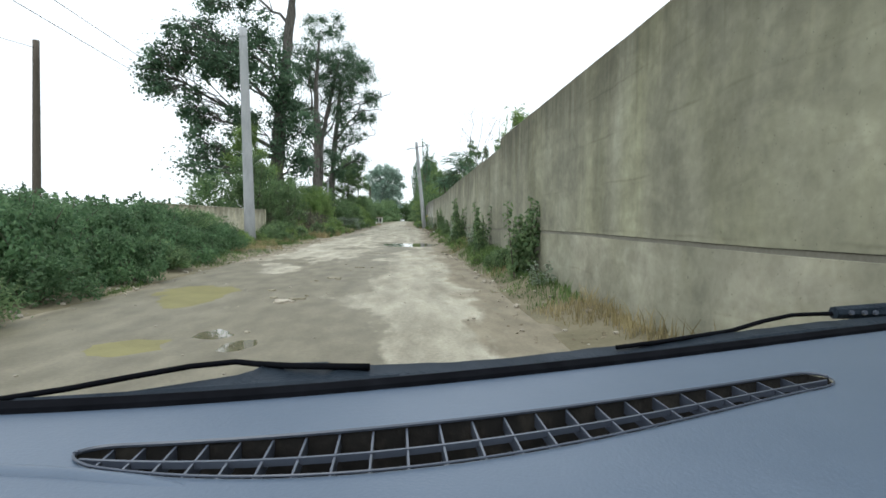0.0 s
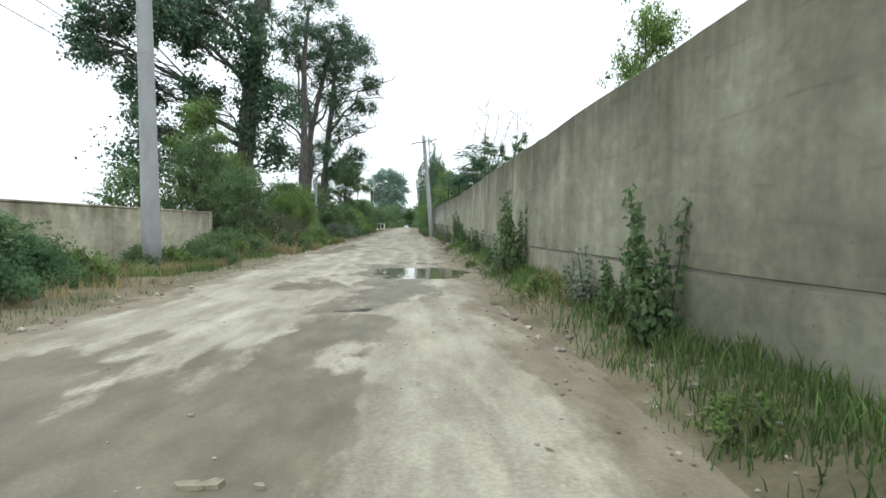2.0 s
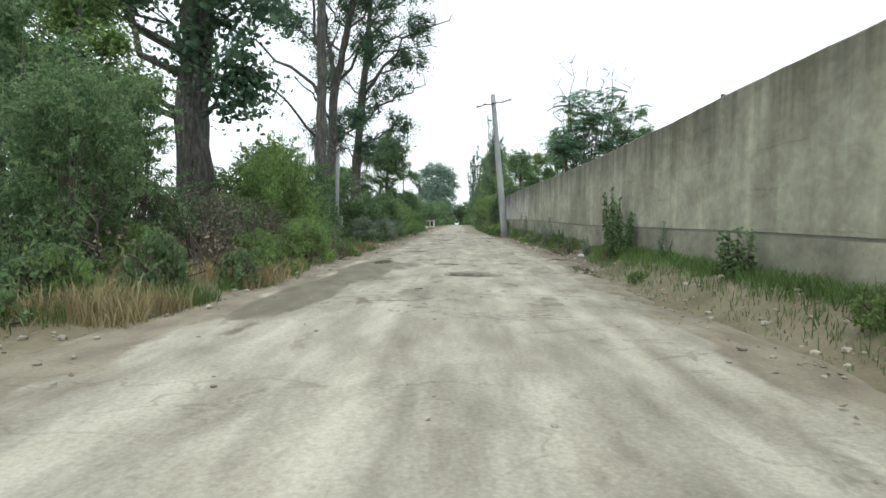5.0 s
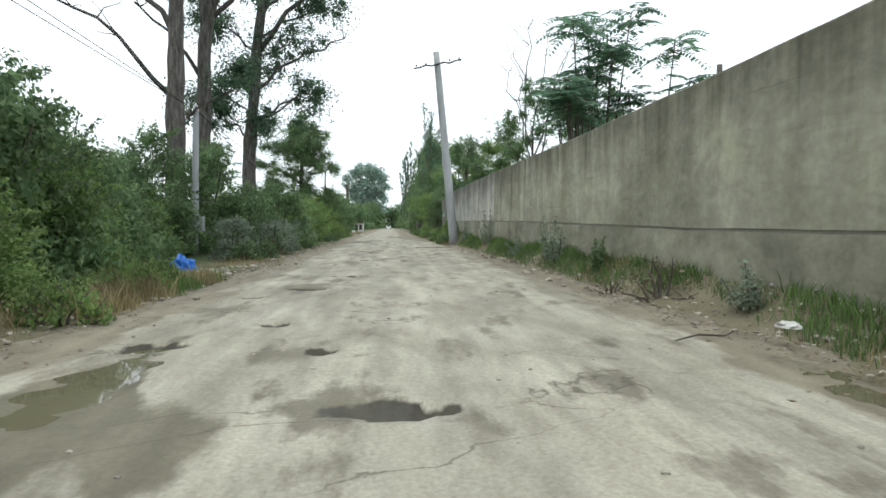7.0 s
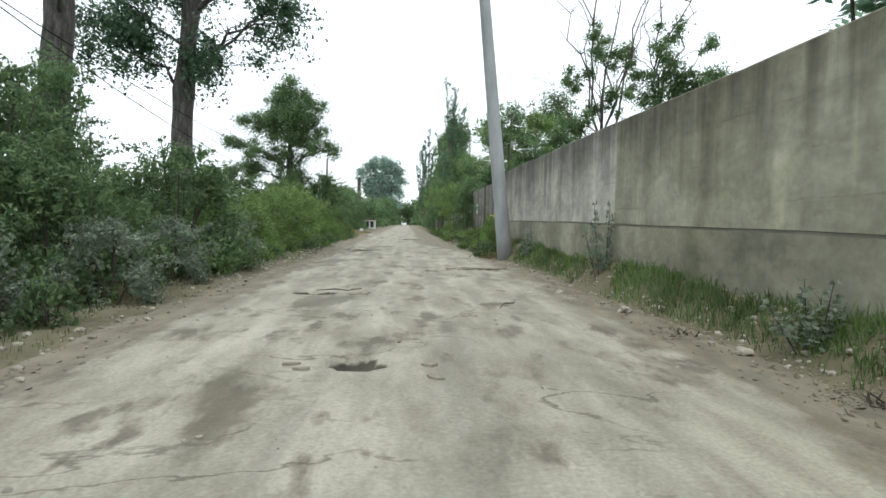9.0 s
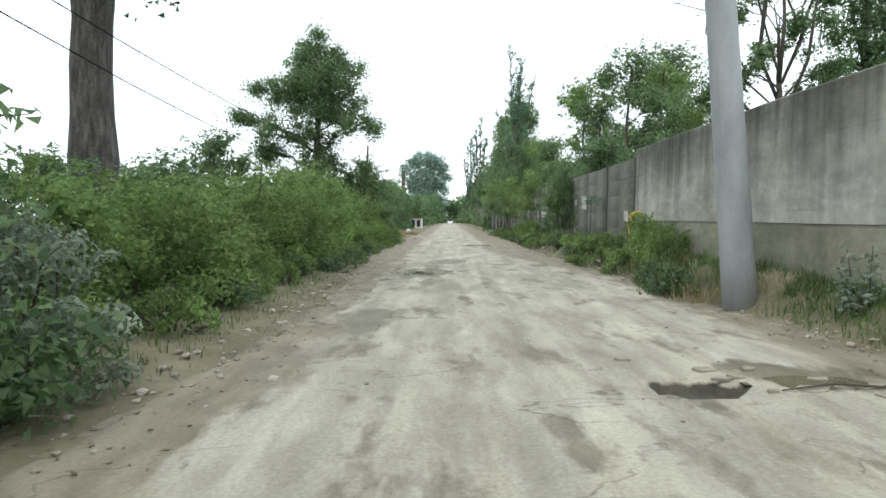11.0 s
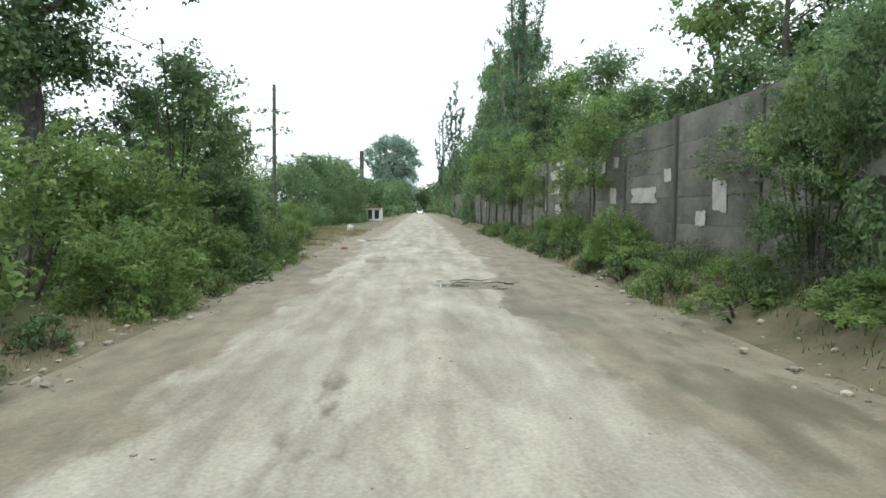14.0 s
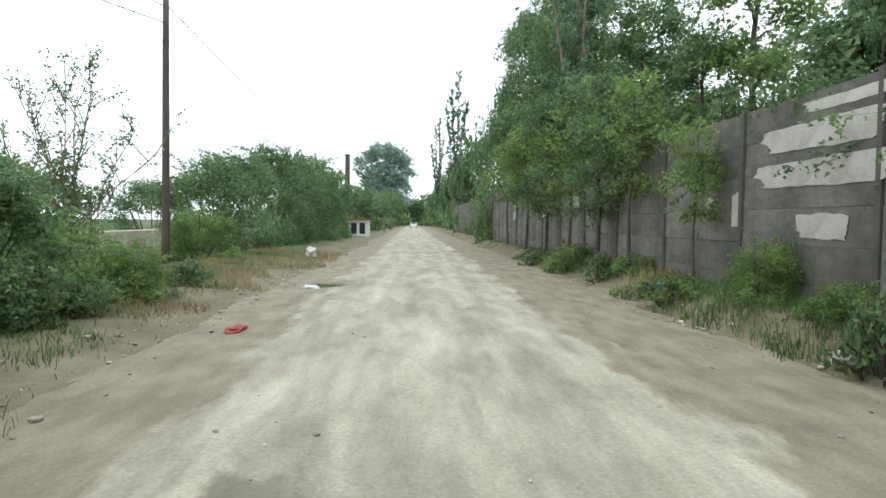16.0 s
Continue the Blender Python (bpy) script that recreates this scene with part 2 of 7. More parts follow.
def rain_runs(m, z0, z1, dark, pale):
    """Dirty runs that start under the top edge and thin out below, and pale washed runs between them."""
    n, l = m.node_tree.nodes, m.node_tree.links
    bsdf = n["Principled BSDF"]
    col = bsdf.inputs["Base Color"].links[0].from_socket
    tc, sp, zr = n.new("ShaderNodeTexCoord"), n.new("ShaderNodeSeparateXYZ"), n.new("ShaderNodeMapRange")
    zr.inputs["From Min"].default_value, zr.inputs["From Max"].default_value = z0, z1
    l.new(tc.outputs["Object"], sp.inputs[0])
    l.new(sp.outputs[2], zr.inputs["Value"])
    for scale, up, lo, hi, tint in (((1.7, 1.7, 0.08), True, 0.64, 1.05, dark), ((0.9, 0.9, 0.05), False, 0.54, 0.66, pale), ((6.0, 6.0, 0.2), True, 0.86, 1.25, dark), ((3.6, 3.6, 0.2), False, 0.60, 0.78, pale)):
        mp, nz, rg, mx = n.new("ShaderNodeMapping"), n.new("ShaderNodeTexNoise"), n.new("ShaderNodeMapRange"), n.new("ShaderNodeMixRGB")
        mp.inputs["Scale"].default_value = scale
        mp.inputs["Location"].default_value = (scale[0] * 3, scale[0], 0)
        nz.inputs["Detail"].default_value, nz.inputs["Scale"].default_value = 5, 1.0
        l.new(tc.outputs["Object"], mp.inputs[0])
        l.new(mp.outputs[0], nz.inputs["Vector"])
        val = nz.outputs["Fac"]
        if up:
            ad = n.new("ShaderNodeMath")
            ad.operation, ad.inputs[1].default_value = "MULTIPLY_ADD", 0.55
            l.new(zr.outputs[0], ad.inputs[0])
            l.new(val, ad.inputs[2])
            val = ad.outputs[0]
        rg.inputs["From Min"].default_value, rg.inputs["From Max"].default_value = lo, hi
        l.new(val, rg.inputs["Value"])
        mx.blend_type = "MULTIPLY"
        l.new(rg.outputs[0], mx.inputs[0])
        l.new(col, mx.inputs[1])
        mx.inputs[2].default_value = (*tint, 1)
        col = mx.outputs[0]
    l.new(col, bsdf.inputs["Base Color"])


def weather(m, seed, blotch=(0.74, 1.2), pale_run=1.28):
    """Large damp blotches, sideways trowel smears, broken pour lines, pale washed bands and small pits, over what the material has."""
    n, l = m.node_tree.nodes, m.node_tree.links
    bsdf = n["Principled BSDF"]
    col = bsdf.inputs["Base Color"].links[0].from_socket
    tc = n.new("ShaderNodeTexCoord")

    def field(scale, detail, rough, lo, hi, distort=0.0, place=0.0):
        mp, nz, rg = n.new("ShaderNodeMapping"), n.new("ShaderNodeTexNoise"), n.new("ShaderNodeMapRange")
        mp.inputs["Scale"].default_value = scale
        mp.inputs["Location"].default_value = (seed + place, seed * 0.7 - place, place)
        nz.inputs["Scale"].default_value, nz.inputs["Detail"].default_value = 1.0, detail
        nz.inputs["Roughness"].default_value, nz.inputs["Distortion"].default_value = rough, distort
        rg.inputs["From Min"].default_value, rg.inputs["From Max"].default_value = lo, hi
        l.new(tc.outputs["Object"], mp.inputs[0])
        l.new(mp.outputs[0], nz.inputs["Vector"])
        l.new(nz.outputs["Fac"], rg.inputs["Value"])
        return rg

    def times(col, fac, tint):
        mx = n.new("ShaderNodeMixRGB")
        mx.blend_type = "MULTIPLY"
        l.new(fac, mx.inputs[0])
        l.new(col, mx.inputs[1])
        mx.inputs[2].default_value = (*tint, 1)
        return mx.outputs[0]

    for scale, detail, distort, (lo, hi), place in (((0.3, 0.3, 0.45), 5, 0.8, blotch, 0.0), ((0.7, 0.8, 2.0), 6, 1.6, (0.86, 1.13), 4.0), ((2.6, 2.6, 3.4), 7, 0.6, (0.88, 1.1), 9.0)):
        rg, hs = field(scale, detail, 0.6, 0.32, 0.68, distort, place), n.new("ShaderNodeHueSaturation")
        rg.inputs["To Min"].default_value, rg.inputs["To Max"].default_value = lo, hi
        l.new(rg.outputs[0], hs.inputs["Value"])
        l.new(col, hs.inputs["Color"])
        col = hs.outputs[0]
    band = field((0.62, 0.62, 0.05), 3, 0.5, 0.57, 0.68, 0.15, 2.0)
    fray = field((1.6, 1.6, 1.1), 6, 0.7, 0.3, 0.62, 0.5, 7.0)
    both = n.new("ShaderNodeMath")
    both.operation = "MULTIPLY"
    l.new(band.outputs[0], both.inputs[0])
    l.new(fray.outputs[0], both.inputs[1])
    col = times(col, both.outputs[0], (pale_run, pale_run, pale_run * 0.985))
    green = field((0.4, 0.4, 0.3), 6, 0.7, 0.5, 0.75, 0.6, 12.0)
    col = times(col, green.outputs[0], (0.93, 0.94, 0.82))
    sep, wob, frac, line, gate, cut = n.new("ShaderNodeSeparateXYZ"), n.new("ShaderNodeTexNoise"), n.new("ShaderNodeMath"), n.new("ShaderNodeMapRange"), field((0.8, 0.8, 1.5), 4, 0.6, 0.5, 0.62, 0.3, 15.0), n.new("ShaderNodeMath")
    wob.inputs["Scale"].default_value = 1.2
    l.new(tc.outputs["Object"], sep.inputs[0])
    l.new(tc.outputs["Object"], wob.inputs["Vector"])
    add = n.new("ShaderNodeMath")
    add.operation, add.inputs[1].default_value = "MULTIPLY_ADD", 0.12
    l.new(wob.outputs["Fac"], add.inputs[0])
    l.new(sep.outputs[2], add.inputs[2])
    frac.operation, frac.inputs[1].default_value = "PINGPONG", 0.31
    l.new(add.outputs[0], frac.inputs[0])
    line.inputs["From Min"].default_value, line.inputs["From Max"].default_value = 0.022, 0.003
    l.new(frac.outputs[0], line.inputs["Value"])
    cut.operation = "MULTIPLY"
    l.new(line.outputs[0], cut.inputs[0])
    l.new(gate.outputs[0], cut.inputs[1])
    col = times(col, cut.outputs[0], (0.82, 0.81, 0.79))
    pits = field((34, 34, 34), 3, 0.6, 0.66, 0.72, 0.0, 20.0)
    col = times(col, pits.outputs[0], (0.6, 0.6, 0.58))
    l.new(col, bsdf.inputs["Base Color"])


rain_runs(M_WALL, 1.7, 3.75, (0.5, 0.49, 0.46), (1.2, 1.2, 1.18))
weather(M_WALL, 3.0, (0.86, 1.12), 1.36)
M_WALL_DAMP = surface("damp_poured_concrete", [(0.152, 0.15, 0.11), (0.23, 0.227, 0.17), (0.315, 0.311, 0.24)], 0.42, 0.9, 0.3, 9,
                      streak=((1.3, 1.3, 0.22), (0.86, 0.86, 0.83), (1.14, 1.14, 1.12)), random_tint=0.04)
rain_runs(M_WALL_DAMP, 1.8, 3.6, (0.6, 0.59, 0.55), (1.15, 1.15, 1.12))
weather(M_WALL_DAMP, 8.0, (0.82, 1.22), 1.42)
M_WALL_PALE = surface("pale_poured_concrete", [(0.31, 0.307, 0.275), (0.46, 0.455, 0.41), (0.58, 0.575, 0.53)], 0.5, 0.9, 0.3, 9,
                      streak=((1.3, 1.3, 0.16), (0.82, 0.815, 0.79), (1.12, 1.12, 1.11)))
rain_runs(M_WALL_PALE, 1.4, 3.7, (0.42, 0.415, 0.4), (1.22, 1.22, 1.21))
weather(M_WALL_PALE, 5.0, (0.8, 1.15), 1.15)
M_PLINTH = surface("plinth_concrete", [(0.235, 0.228, 0.178), (0.33, 0.32, 0.255), (0.41, 0.40, 0.33)], 0.9, 0.92, 0.3, 14,
                   streak=((0.8, 0.8, 0.25), (0.7, 0.72, 0.66), (1.08, 1.07, 1.03)))
weather(M_PLINTH, 11.0, (0.76, 1.16), 1.1)
# Groove colours a step darker than the plinth.
M_GROOVE = surface("dark_groove", [(0.13, 0.125, 0.098), (0.26, 0.25, 0.205)], 0.8, 0.95, 0.3)
M_PANEL = surface("weathered_panel", [(0.115, 0.114, 0.096), (0.182, 0.18, 0.155), (0.25, 0.247, 0.214)], 0.9, 0.9, 0.35, 14,
                  streak=((0.9, 0.9, 0.35), (0.72, 0.72, 0.7), (1.1, 1.1, 1.08)), random_tint=0.16)
weather(M_PANEL, 14.0, (0.78, 1.2), 1.12)
M_POST = surface("dark_post", [(0.07, 0.065, 0.057), (0.13, 0.122, 0.108)], 1.2, 0.9, 0.4)
M_WASH = surface("flaking_whitewash", [(0.34, 0.325, 0.285), (0.5, 0.48, 0.43), (0.58, 0.56, 0.51)], 2.2, 0.9, 0.5, 22, random_tint=0.08)
M_RENDER = surface("pale_render", [(0.44, 0.41, 0.31), (0.60, 0.565, 0.44), (0.68, 0.645, 0.52)], 0.8, 0.92, 0.3, 14,
                   streak=((0.7, 0.7, 0.12), (0.85, 0.84, 0.8), (1.12, 1.12, 1.1)))
rain_runs(M_RENDER, 0.9, 2.2, (0.5, 0.49, 0.45), (1.04, 1.04, 1.02))
weather(M_RENDER, 21.0, (0.72, 1.14), 1.08)
M_POLE = surface("spun_concrete", [(0.26, 0.272, 0.28), (0.335, 0.348, 0.355), (0.41, 0.422, 0.43)], 2.2, 0.8, 0.15, 30, (1, 1, 0.3))
M_WOOD = surface("tarred_wood", [(0.06, 0.048, 0.036), (0.12, 0.10, 0.08)], 3, 0.85, 0.4, 40, (6, 6, 0.5))
M_RUST = surface("rusty_iron", [(0.035, 0.028, 0.024), (0.07, 0.05, 0.04)], 8, 0.7, 0.3)
M_BARK = surface("furrowed_bark", [(0.03, 0.027, 0.024), (0.098, 0.09, 0.081), (0.215, 0.198, 0.178)], 3.2, 0.95, 1.0, 18, (3, 3, 0.5), bump_dist=0.06)
M_TWIG = surface("grey_twig", [(0.06, 0.05, 0.04), (0.12, 0.10, 0.08)], 3, 0.9, 0.2)
M_DEAD = surface("bleached_twig", [(0.16, 0.12, 0.085), (0.25, 0.20, 0.15)], 3, 0.9, 0.2)
M_WATER = surface("muddy_water", [(0.12, 0.108, 0.068), (0.17, 0.155, 0.1)], 1.0, 0.03, 0.0)
M_ALGAE = surface("yellow_puddle_water", [(0.15, 0.135, 0.05), (0.235, 0.215, 0.085)], 1.5, 0.55, 0.0, spec=0.2)
M_STONE = surface("limestone_rubble", [(0.24, 0.215, 0.17), (0.42, 0.385, 0.32)], 2, 0.9, 0.4, 20, island=0.35)
M_LITTER = surface("grubby_plastic_white", [(0.42, 0.41, 0.38), (0.66, 0.65, 0.62)], 6, 0.5, 0.2)
M_BLUE = surface("blue_plastic", [(0.025, 0.13, 0.55), (0.06, 0.25, 0.8)], 6, 0.4, 0.2)
M_RED = surface("faded_red_cloth", [(0.22, 0.035, 0.03), (0.34, 0.07, 0.06)], 8, 0.9, 0.3)
M_YELLOW = surface("yellow_gas_paint", [(0.45, 0.34, 0.04), (0.58, 0.46, 0.07)], 5, 0.5, 0.2)
M_WHITE = surface("white_limewash", [(0.62, 0.62, 0.60), (0.78, 0.78, 0.76)], 2, 0.85, 0.2)
# Near-black for panels that imitate the shade inside the shed's openings.
M_OPENING_SHADE = surface("opening_shade", [(0.02, 0.02, 0.02), (0.03, 0.03, 0.03)], 2, 0.8, 0.0)
M_ROOF = surface("clay_roof", [(0.16, 0.08, 0.05), (0.25, 0.13, 0.09)], 4, 0.9, 0.4)
M_CARPAINT = surface("white_car_paint", [(0.72, 0.72, 0.72), (0.78, 0.78, 0.78)], 2, 0.3, 0.0)
M_DASH = surface("grained_vinyl", [(0.068, 0.098, 0.145), (0.086, 0.118, 0.168)], 3, 0.42, 0.8, 300, bump_dist=0.0015)
M_VENT = surface("grey_vent_plastic", [(0.05, 0.06, 0.085), (0.075, 0.09, 0.12)], 6, 0.35, 0.1, 300, bump_dist=0.001)
# Duct dust, with the shade of the slot painted in as near-black.
M_DUSTY_SHADE = surface("dusty_duct_shade", [(0.002, 0.002, 0.002), (0.008, 0.007, 0.006), (0.032, 0.028, 0.022)], 22, 0.95, 0.2, 120)
M_RUBBER = surface("black_rubber", [(0.004, 0.0045, 0.006), (0.009, 0.01, 0.013)], 20, 0.9, 0.1, spec=0.03)
M_COWL = surface("cowl_plastic", [(0.012, 0.019, 0.028), (0.03, 0.04, 0.054)], 14, 0.45, 0.5, spec=0.08)
M_GLASS = surface("dark_car_glass", [(0.02, 0.025, 0.03), (0.03, 0.035, 0.04)], 2, 0.1, 0.0)
L_HEDGE = foliage("bramble_leaf", (0.06, 0.125, 0.058), (0.155, 0.25, 0.12), 0.5)
# These two leaf colours are lightened to take in some haze.
L_BUSH = foliage("bush_leaf", (0.088, 0.158, 0.074), (0.24, 0.332, 0.158), 0.57)
L_LIGHT = foliage("young_leaf", (0.128, 0.212, 0.07), (0.30, 0.405, 0.145), 0.6)
L_HEAVEN = foliage("feather_leaf", (0.085, 0.165, 0.105), (0.20, 0.315, 0.20), 0.55)
L_GREY = foliage("silvery_leaf", (0.17, 0.22, 0.16), (0.33, 0.39, 0.29), 0.45)
L_POPLAR = foliage("poplar_leaf", (0.055, 0.107, 0.065), (0.145, 0.225, 0.135), 0.5)
# Haze over the far tree is painted into its leaf colour.
L_HAZED = foliage("hazed_leaf", (0.27, 0.37, 0.31), (0.42, 0.52, 0.44), 0.68)
L_GRASS = foliage("grass_blade", (0.065, 0.12, 0.036), (0.17, 0.25, 0.085), 0.35)
L_STRAW = foliage("dry_grass", (0.20, 0.165, 0.08), (0.37, 0.315, 0.17), 0.2)
L_SCRUB = foliage("dusty_leaf", (0.10, 0.115, 0.07), (0.21, 0.215, 0.15), 0.3)
L_DRY = foliage("withered_leaf", (0.15, 0.12, 0.08), (0.28, 0.235, 0.165), 0.2)


# ---------------------------------------------------------------- mesh helpers
def mesh_data(name, verts, faces, mat, smooth=False):
    me = bpy.data.meshes.new(name)
    me.from_pydata([tuple(v) for v in verts], [], [tuple(f) for f in faces])
    if smooth:
        me.polygons.foreach_set("use_smooth", [True] * len(me.polygons))
    me.materials.append(mat)
    me.update()
    return me


def part(name, vf, mat, parent=None, label="", smooth=False):
    ob = new(name, mesh_data(name, vf[0], vf[1], mat, smooth))
    if parent:
        ob.parent = parent
    if label:
        tagged(ob, label)
    return ob


def empty(name, x=0, y=0, z=0, rz=0):
    ob = new(name)
    ob.empty_display_size = 0.2
    ob.matrix_basis = pose(x, y, z, 0, 0, rz)
    return ob


def join(*pieces):
    verts, faces = [], []
    for v, f in pieces:
        k = len(verts)
        verts += [tuple(p) for p in v]
        faces += [tuple(i + k for i in q) for q in f]
    return verts, faces


def box(x0, x1, y0, y1, z0, z1, bev=0.0):
    """A box, its edges cut back by bev."""
    bm = bmesh.new()
    bmesh.ops.create_cube(bm, size=1.0)
    bmesh.ops.scale(bm, vec=(x1 - x0, y1 - y0, z1 - z0), verts=bm.verts)
    bmesh.ops.translate(bm, vec=((x0 + x1) / 2, (y0 + y1) / 2, (z0 + z1) / 2), verts=bm.verts)
    if bev:
        bmesh.ops.bevel(bm, geom=bm.edges[:], offset=bev, segments=1, affect="EDGES")
    bm.verts.index_update()
    out = [tuple(v.co) for v in bm.verts], [tuple(v.index for v in f.verts) for f in bm.faces]
    bm.free()
    return out


def tube(pts, radii, sides=8, cap=True):
    """A tapered tube along the points."""
    pts = [Vector(p) for p in pts]
    verts, faces = [], []
    for k, p in enumerate(pts):
        d = (pts[min(k + 1, len(pts) - 1)] - pts[max(k - 1, 0)]).normalized()
        a = d.cross(Vector((0.31, 0.9, 0.13)) if abs(d.y) < 0.9 else Vector((1, 0, 0.2))).normalized()
        b = d.cross(a)
        for s in range(sides):
            w = 2 * math.pi * s / sides
            verts.append(p + (a * math.cos(w) + b * math.sin(w)) * radii[k])
    for k in range(len(pts) - 1):
        for s in range(sides):
            s2 = (s + 1) % sides
            faces.append((k * sides + s, k * sides + s2, (k + 1) * sides + s2, (k + 1) * sides + s))
    if cap:
        faces.append(tuple(range(sides))[::-1])
        faces.append(tuple((len(pts) - 1) * sides + s for s in range(sides)))
    return verts, faces


def leaf_mesh(name, centres, size, mat, rs, out=None, narrow=0.55, droop=0.25, folded=True):
    """One mesh of many leaves, folded ones of two faces or plain pointed ones: centres N x 3, size N, out N x 3 the way they face."""
    n = len(centres)
    face = rs.normal(size=(n, 3))
    face /= np.linalg.norm(face, axis=1)[:, None]
    if out is not None:
        face = face * 0.75 + out
        face[:, 2] += 0.25
        face /= np.linalg.norm(face, axis=1)[:, None] + 1e-9
    along = rs.normal(size=(n, 3))
    along[:, 2] -= droop
    along -= (along * face).sum(1)[:, None] * face
    along /= np.linalg.norm(along, axis=1)[:, None] + 1e-9
    side = np.cross(face, along)
    s = size[:, None]
    if not folded:
        lean = rs.uniform(-0.16, 0.16, (n, 1))
        v = np.stack([centres - along * s * 0.5 + side * s * (narrow * 0.55 + lean), centres + along * s * 0.55 - face * s * 0.1, centres - along * s * (0.42 + lean) - side * s * (narrow * 0.55 - lean)], 1)
        me = bpy.data.meshes.new(name)
        me.vertices.add(n * 3)
        me.vertices.foreach_set("co", v.ravel())
        me.loops.add(n * 3)
        me.loops.foreach_set("vertex_index", np.arange(n * 3))
        me.polygons.add(n)
        me.polygons.foreach_set("loop_start", np.arange(n) * 3)
        me.materials.append(mat)
        me.update(calc_edges=True)
        return me
    v = np.empty((n, 4, 3))
    v[:, 0] = centres - along * s * 0.5
    v[:, 1] = centres + side * s * narrow * 0.5 - face * s * 0.12
    v[:, 2] = centres + along * s * 0.5
    v[:, 3] = centres - side * s * narrow * 0.5 - face * s * 0.12
    idx = (np.arange(n) * 4)[:, None] + np.array([0, 1, 2, 0, 2, 3])
    me = bpy.data.meshes.new(name)
    me.vertices.add(n * 4)
    me.vertices.foreach_set("co", v.ravel())
    me.loops.add(n * 6)
    me.loops.foreach_set("vertex_index", idx.ravel())
    me.polygons.add(n * 2)
    me.polygons.foreach_set("loop_start", np.arange(n * 2) * 3)
    me.materials.append(mat)
    me.update(calc_edges=True)
    return me


def cloud_points(rs, clumps, per, soft=0.4):
    """Points in and near the skins of many uneven clumps (x, y, z, r), with the way out of each."""
    cs = np.array(clumps)
    w = cs[:, 3] ** 2
    shape = rs.uniform(0.6, 1.45, (len(cs), 3))
    shape[:, 2] *= 0.8
    pick = rs.choice(len(cs), size=per, p=w / w.sum())
    d = rs.normal(size=(per, 3))
    d /= np.linalg.norm(d, axis=1)[:, None]
    r = rs.uniform(0.45, 1.08, per) ** 0.6
    loose = rs.uniform(size=per) < soft
    r[loose] = np.minimum(np.abs(rs.normal(0.0, 0.62, loose.sum())) + 0.12, rs.uniform(0.9, 1.25, loose.sum()))
    off = d * r[:, None] * np.where(loose[:, None], shape[pick], 1.0)
    return cs[pick, :3] + off * cs[pick, 3:4], d


# ---------------------------------------------------------------- the lie of the land
def n2(x, y, s, k=0.0):
    return noise.noise(Vector((x * s + k, y * s - k, k * 1.7)))


def road_left(y):
    return -3.35 - 0.5 * min(1, max(0, (y - 10) / 40)) - 0.8 * min(1, max(0, (y - 85) / 12)) + 0.35 * n2(0, y, 0.22, 3.1) + 0.15 * n2(0, y, 0.9, 7)


def road_right(y):
    return 3.45 + 0.75 * min(1, max(0, (y - 42) / 10)) * (1 if y < 84 else max(0, 1 - (y - 84) / 10)) + 0.3 * n2(5, y, 0.25, 1.3) + 0.12 * n2(2, y, 1.0, 5)


def wall_x(y):
    return 4.35 + 0.55 * min(1, max(0, (y - 24) / 28))


PUDDLES = [(-0.49, 8.15, 0.2, 0.3, 0.05), (-0.07, 7.58, 0.2, 0.24, 0.05), (-1.15, 7.5, 0.36, 0.4, 0.04), (-1.95, 11.6, 0.58, 1.4, 0.045), (1.8, 31.2, 1.4, 1.9, 0.06), (1.6, 34.9, 0.9, 0.4, 0.04), (-2.25, 50.6, 0.32, 0.9, 0.05),
           (3.75, 48.4, 0.5, 2.6, 0.06), (-2.1, 88.6, 0.42, 0.5, 0.05), (-1.75, 90.0, 0.3, 0.2, 0.03), (-0.1, 106.1, 0.3, 0.26, 0.03), (0.8, 105.6, 0.3, 0.2, 0.03), (2.4, 77.8, 0.5, 0.26, 0.04), (-3.4, 123.2, 0.4, 0.5, 0.04)]
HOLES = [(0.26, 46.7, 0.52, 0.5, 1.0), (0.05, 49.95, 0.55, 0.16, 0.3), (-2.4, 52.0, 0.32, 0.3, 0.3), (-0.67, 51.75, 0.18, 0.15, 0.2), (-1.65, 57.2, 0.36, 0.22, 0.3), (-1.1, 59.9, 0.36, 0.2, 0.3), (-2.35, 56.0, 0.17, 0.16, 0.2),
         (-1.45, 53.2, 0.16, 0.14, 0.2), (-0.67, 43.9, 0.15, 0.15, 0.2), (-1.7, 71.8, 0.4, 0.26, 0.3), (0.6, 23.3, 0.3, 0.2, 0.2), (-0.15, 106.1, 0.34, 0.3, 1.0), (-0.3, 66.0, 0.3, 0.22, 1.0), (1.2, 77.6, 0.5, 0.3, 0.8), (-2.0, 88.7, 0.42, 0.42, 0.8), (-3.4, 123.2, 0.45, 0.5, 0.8)]
